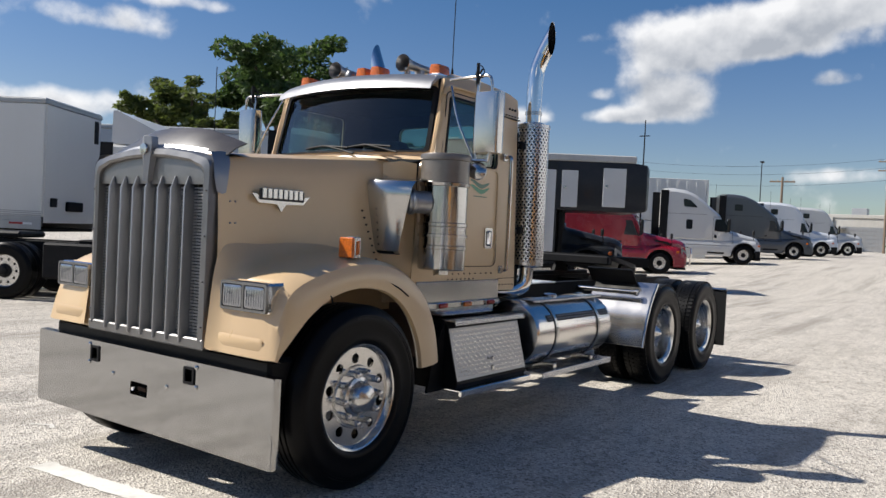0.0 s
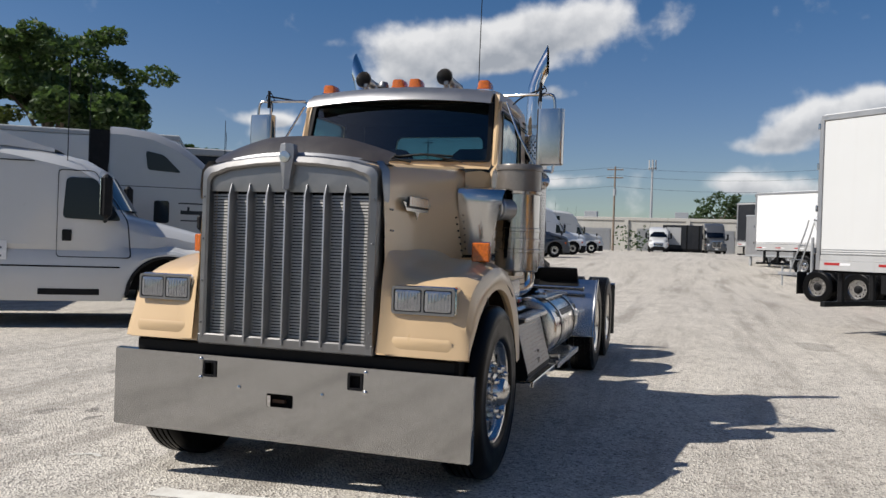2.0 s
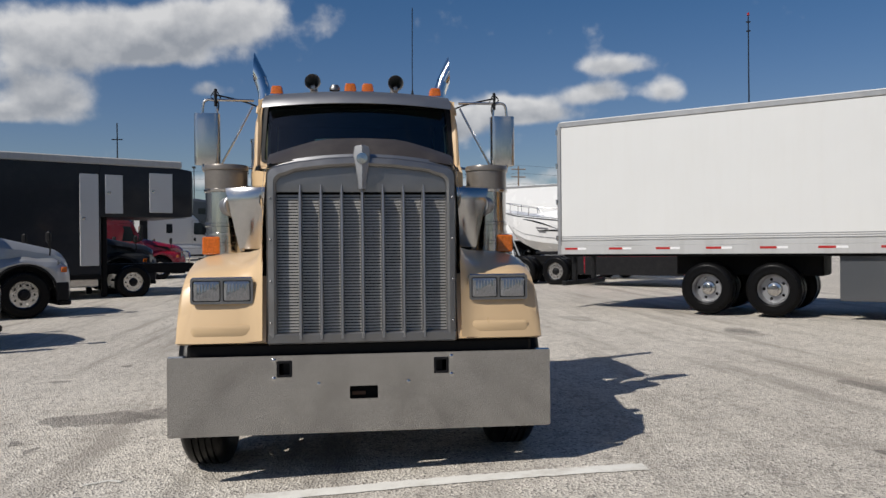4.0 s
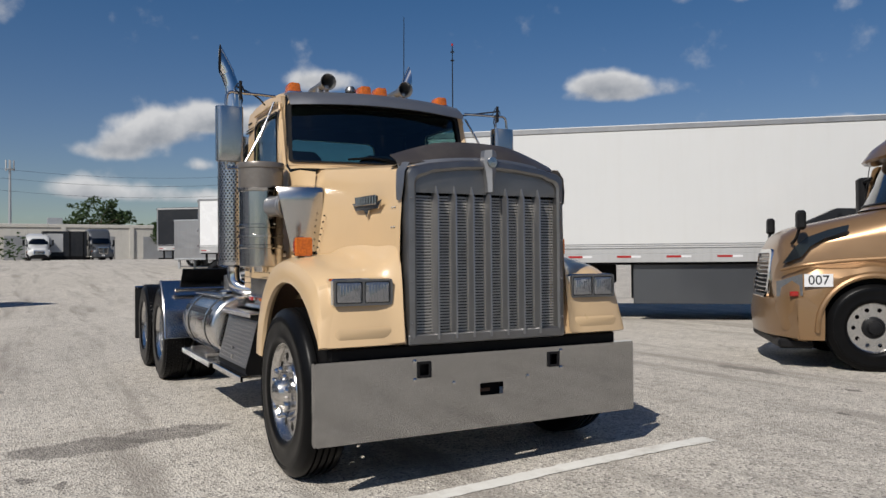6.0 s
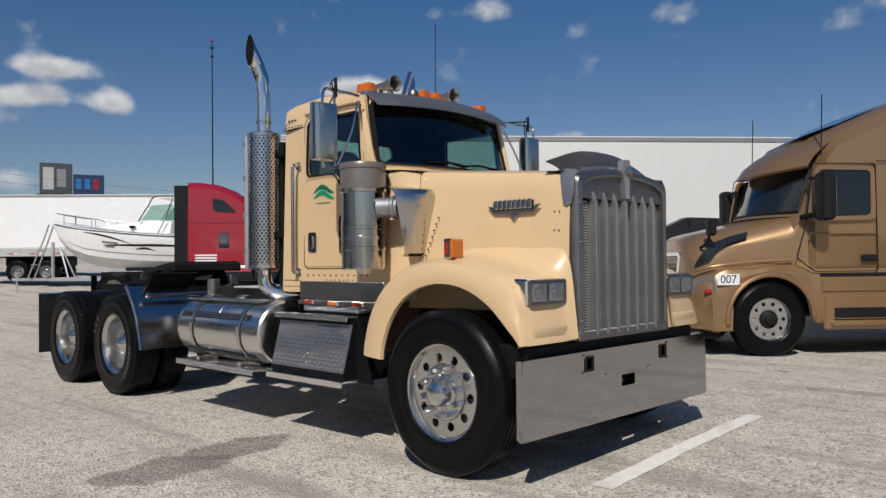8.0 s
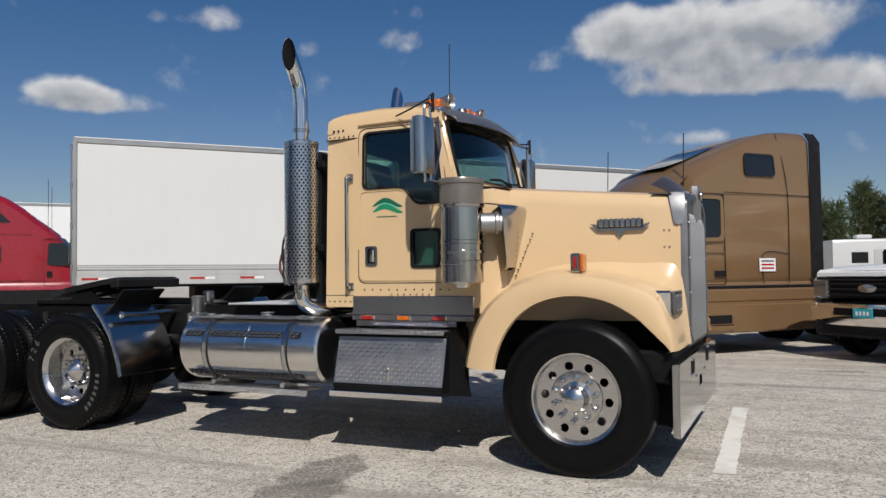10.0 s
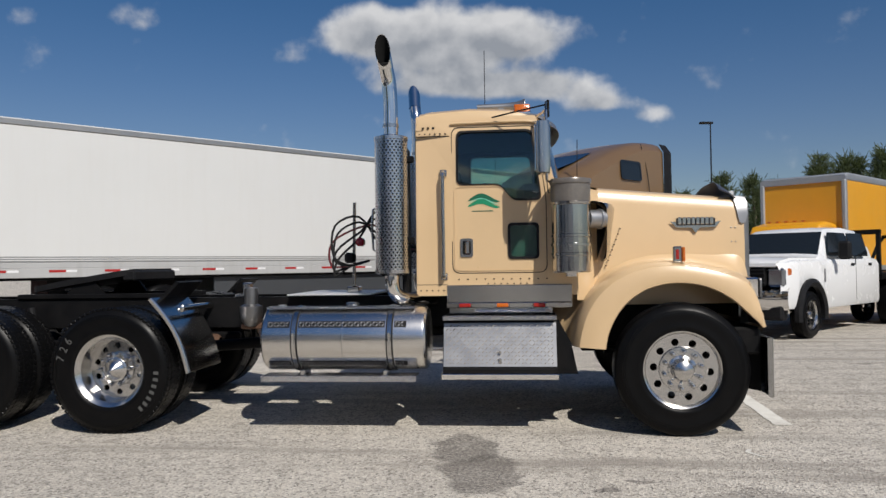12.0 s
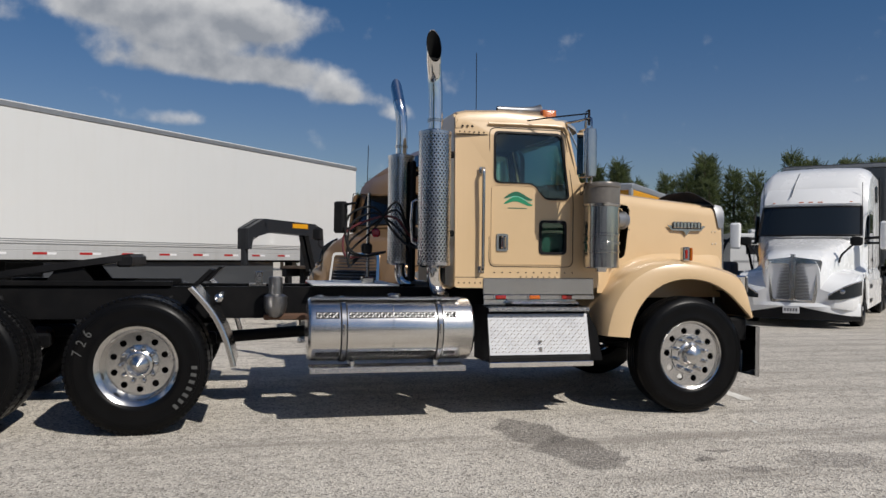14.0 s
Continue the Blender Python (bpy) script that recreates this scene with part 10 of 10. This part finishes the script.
def cell_tower():
    t = thing("cell_tower", "slim grey antenna mast with panels", "tower")
    part("mast", Geo().cyl((0, 0, 0), (0, 0, 18.6), 0.35, 10, 0.2), GALV, t)
    for a in range(0, 360, 60):
        part("antenna_panel", Geo().box(0.7, 0.8, -0.15, 0.15, 16.6, 18.6, 0.02).moved(Matrix.Rotation(radians(a), 4, "Z")), RAILW, t)
    part("platform", Geo().lathe([(0.3, 16.9), (0.9, 16.9), (0.9, 17.0), (0.3, 17.0)], 12), GALV, t)
    return stand(t, -160.7, -5.4, 0)


cell_tower()


def billboard():
    t = thing("billboard", "two-sided roadside billboard with dark printed panels", "sign")
    part("post", Geo().cyl((0, 0, -1), (0, 0, 11.0), 0.5, 12), GALV, t)
    a = part("panel", Geo().box(-0.2, 0.1, -3.6, 0.4, 11.0, 15.2, 0.05), GREY, t, "grey printed panel")
    part("print_shape", Geo().box(0.1, 0.13, -3.2, -1.9, 11.6, 14.6), RAILW, a)
    part("print_shape", Geo().box(0.1, 0.13, -1.5, -0.4, 12.0, 14.4), RAIL, a)
    b = part("panel", Geo().box(-0.2, 0.1, 0.5, 4.4, 11.0, 13.8, 0.05), NAVY_BLUE, t, "navy printed panel")
    for i in range(3):
        part("print_shape", Geo().box(0.1, 0.13, 0.8 + 1.1 * i, 1.5 + 1.1 * i, 11.8, 13.2), REDPAINT if i == 2 else BARBLUE, b)
    part("catwalk", Geo().box(-0.8, 0.7, -4.0, 4.8, 10.7, 10.95, 0.03), BLACK, t)
    t.matrix_basis = pose(-107, 36, 0, 0, 0, -16)
    return t


billboard()


# ---- trees ----
def leaf_cloud(g, rng, centre, r, n, size, squash=0.75):
    """Small leaf faces strewn through a clump, denser near its skin."""
    for _ in range(n):
        d = Vector((rng.gauss(0, 1), rng.gauss(0, 1), rng.gauss(0, 1)))
        d = d.normalized() * r * rng.uniform(0.35, 1.0) ** 0.5
        d.z *= squash
        p = Vector(centre) + d
        u = Vector((rng.gauss(0, 1), rng.gauss(0, 1), rng.gauss(0, 0.6))).normalized()
        w = u.cross(Vector((rng.gauss(0, 1), rng.gauss(0, 1), rng.gauss(0, 1)))).normalized()
        k = size * rng.uniform(0.6, 1.3)
        g.add([p - u * k, p + w * k * 0.42, p + u * k, p - w * k * 0.42], [(0, 1, 2, 3)])


def broad_tree(name, label, x, y, h, spread, seed, leaves=110, leaf=0.16, mat=None):
    rng = random.Random(seed)
    t = thing(name, label, "tree", "trees round the lot")
    trunk = Geo().tube([(0, 0, -0.3), (0.1, 0.05, h * 0.2), (0.0, 0.1, h * 0.38), (0.15, 0, h * 0.6)], [0.26, 0.22, 0.18, 0.10], 10, 3)
    crown = Geo()
    for i in range(9):
        a = 2 * math.pi * i / 9 + rng.uniform(-0.3, 0.3)
        up = rng.uniform(0.30, 0.50) * h
        reach = spread * rng.uniform(0.55, 0.95)
        tip = Vector((reach * math.cos(a), reach * math.sin(a), h * rng.uniform(0.46, 0.90)))
        mid = Vector((0.45 * tip.x, 0.45 * tip.y, up + (tip.z - up) * 0.62))
        trunk.tube([(0.05, 0.05, up * 0.8), mid, tip], [0.11, 0.07, 0.03], 7, 3)
        for k in range(9):
            c = mid.lerp(tip, rng.uniform(0.25, 1.15)) + Vector((rng.gauss(0, 0.13), rng.gauss(0, 0.13), rng.gauss(0, 0.09))) * spread
            leaf_cloud(crown, rng, c, spread * rng.uniform(0.09, 0.22), leaves // 2, leaf, 0.6)
    for k in range(22):
        c = Vector((rng.gauss(0, 0.36) * spread, rng.gauss(0, 0.36) * spread, h * rng.uniform(0.60, 0.97)))
        leaf_cloud(crown, rng, c, spread * rng.uniform(0.08, 0.21), leaves // 2, leaf, 0.6)
    part("trunk", trunk, BARK, t)
    ob = part("crown", crown, mat or LEAF, t, "", 60, False)
    ob["kind"] = "stuff"
    return stand(t, x, y, rng.uniform(0, 360))


broad_tree("tree", "big broad-leaved green tree with dense crown behind the trucks", -22.6, -23.9, 10.9, 4.3, 3, 460, 0.17)
broad_tree("tree", "lower yellowish green tree behind the white truck", -19.4, -27.2, 8.0, 2.7, 8, 300, 0.16, LEAF_PALE)
broad_tree("tree", "low green tree behind the black trailer", -27.0, -20.5, 6.2, 2.6, 9, 200, 0.14)
broad_tree("tree", "green tree near the far corner of the lot", -32.0, -24.0, 6.6, 2.8, 12, 180, 0.15)
broad_tree("tree", "spreading tree at the far end of the lot", -126.0, 7.0, 9.6, 5.5, 21, 60, 0.34, LEAF_FAR)
broad_tree("tree", "spreading tree by the far shed", -121.0, 16.5, 6.0, 4.2, 22, 50, 0.32, LEAF_FAR)


def hedge(label, pts, h, seed):
    rng = random.Random(seed)
    g = Geo()
    for i in range(len(pts) - 1):
        a, b = Vector(pts[i]), Vector(pts[i + 1])
        n = int((b - a).length / 1.1)
        for k in range(n):
            p = a.lerp(b, k / n)
            hh = h * rng.uniform(0.6, 1.15)
            leaf_cloud(g, rng, (p.x + rng.uniform(-0.5, 0.5), p.y, ground_z(p.x, p.y) + hh * 0.5), hh * 0.6, 40, 0.34, 0.9)
    ob = tagged(part("hedge", g, LEAF_FAR, None, "", 60, False), label, "hedge", "", "stuff")
    return ob


hedge("green shrubs along the far fence", [(-104, -6), (-104, -2.5)], 3.2, 2)
hedge("green shrubs at the far end of the lot", [(-122, 8), (-122, 60), (-90, 90)], 3.5, 3)
hedge("low green belt behind the lot", [(-60, 110), (0, 98), (60, 80), (100, 30), (110, -60)], 4.0, 4)
hedge("green belt along the roadside", [(110, -60), (40, -105), (-60, -95), (-120, -85)], 4.5, 6)


def needle_tree(x, y, h, seed):
    """A feathery pine-like tree: drooping sprays of fine needles round a straight stem."""
    rng = random.Random(seed)
    t = thing("needle_tree", "tall feathery olive-green pine-like tree", "tree", "trees behind the campers")
    lean = rng.uniform(-0.05, 0.05) * h
    part("trunk", Geo().tube([(0, 0, -0.3), (lean * 0.4, 0, h * 0.5), (lean, 0, h * 0.97)], [0.16, 0.11, 0.03], 8, 2), BARK, t)
    g = Geo()
    n = int(h * 26)
    for i in range(n):
        k = rng.uniform(0.10, 1.0)
        a = rng.uniform(0, 2 * math.pi)
        reach = h * 0.21 * (1.06 - k) ** 0.7 * rng.uniform(0.45, 1.25) + 0.15
        base = Vector((lean * k, 0, h * k))
        tip = base + Vector((reach * math.cos(a), reach * math.sin(a), reach * rng.uniform(0.2, 0.9)))
        for j in range(16):
            p = base.lerp(tip, rng.uniform(0.25, 1.05)) + Vector((rng.gauss(0, 0.13), rng.gauss(0, 0.13), rng.gauss(0, 0.13)))
            d = (tip - base).normalized() * 0.30 + Vector((rng.gauss(0, 0.14), rng.gauss(0, 0.14), rng.gauss(0.05, 0.2)))
            w = d.cross(Vector((rng.gauss(0, 1), rng.gauss(0, 1), 0.3))).normalized() * 0.035
            g.add([p - w, p + w, p + d + w * 0.4, p + d - w * 0.4], [(0, 1, 2, 3)])
    ob = part("crown", g, LEAF_OLIVE, t, "", 60, False)
    ob["kind"] = "stuff"
    return stand(t, x, y, rng.uniform(0, 360))


rng0 = random.Random(11)
row = [(-2, 66), (10, 63), (24, 57), (38, 49), (50, 40)]
for i in range(56):
    k = i / 55 * (len(row) - 1)
    j = min(int(k), len(row) - 2)
    p = Vector(row[j]).lerp(Vector(row[j + 1]), k - j)
    needle_tree(p.x + rng0.uniform(-1.2, 1.2), p.y + rng0.uniform(-2.5, 2.5), rng0.uniform(6.4, 8.4) + (1.0 if p.x > 20 else 0) + (0.8 if p.x > 32 else 0), 40 + i)


def slim_mast(x, y, h):
    t = thing("mast", "slim dark steel mast with a short arm", "pole")
    part("shaft", Geo().cyl((0, 0, -0.2), (0, 0, h), 0.06, 8, 0.03), DARK, t)
    part("arm", Geo().tube([(0, -0.28, h - 0.9), (0, 0.28, h - 0.86)], 0.03, 6, 0), DARK, t)
    return stand(t, x, y, 30)


slim_mast(-38.2, -12.4, 8.0)
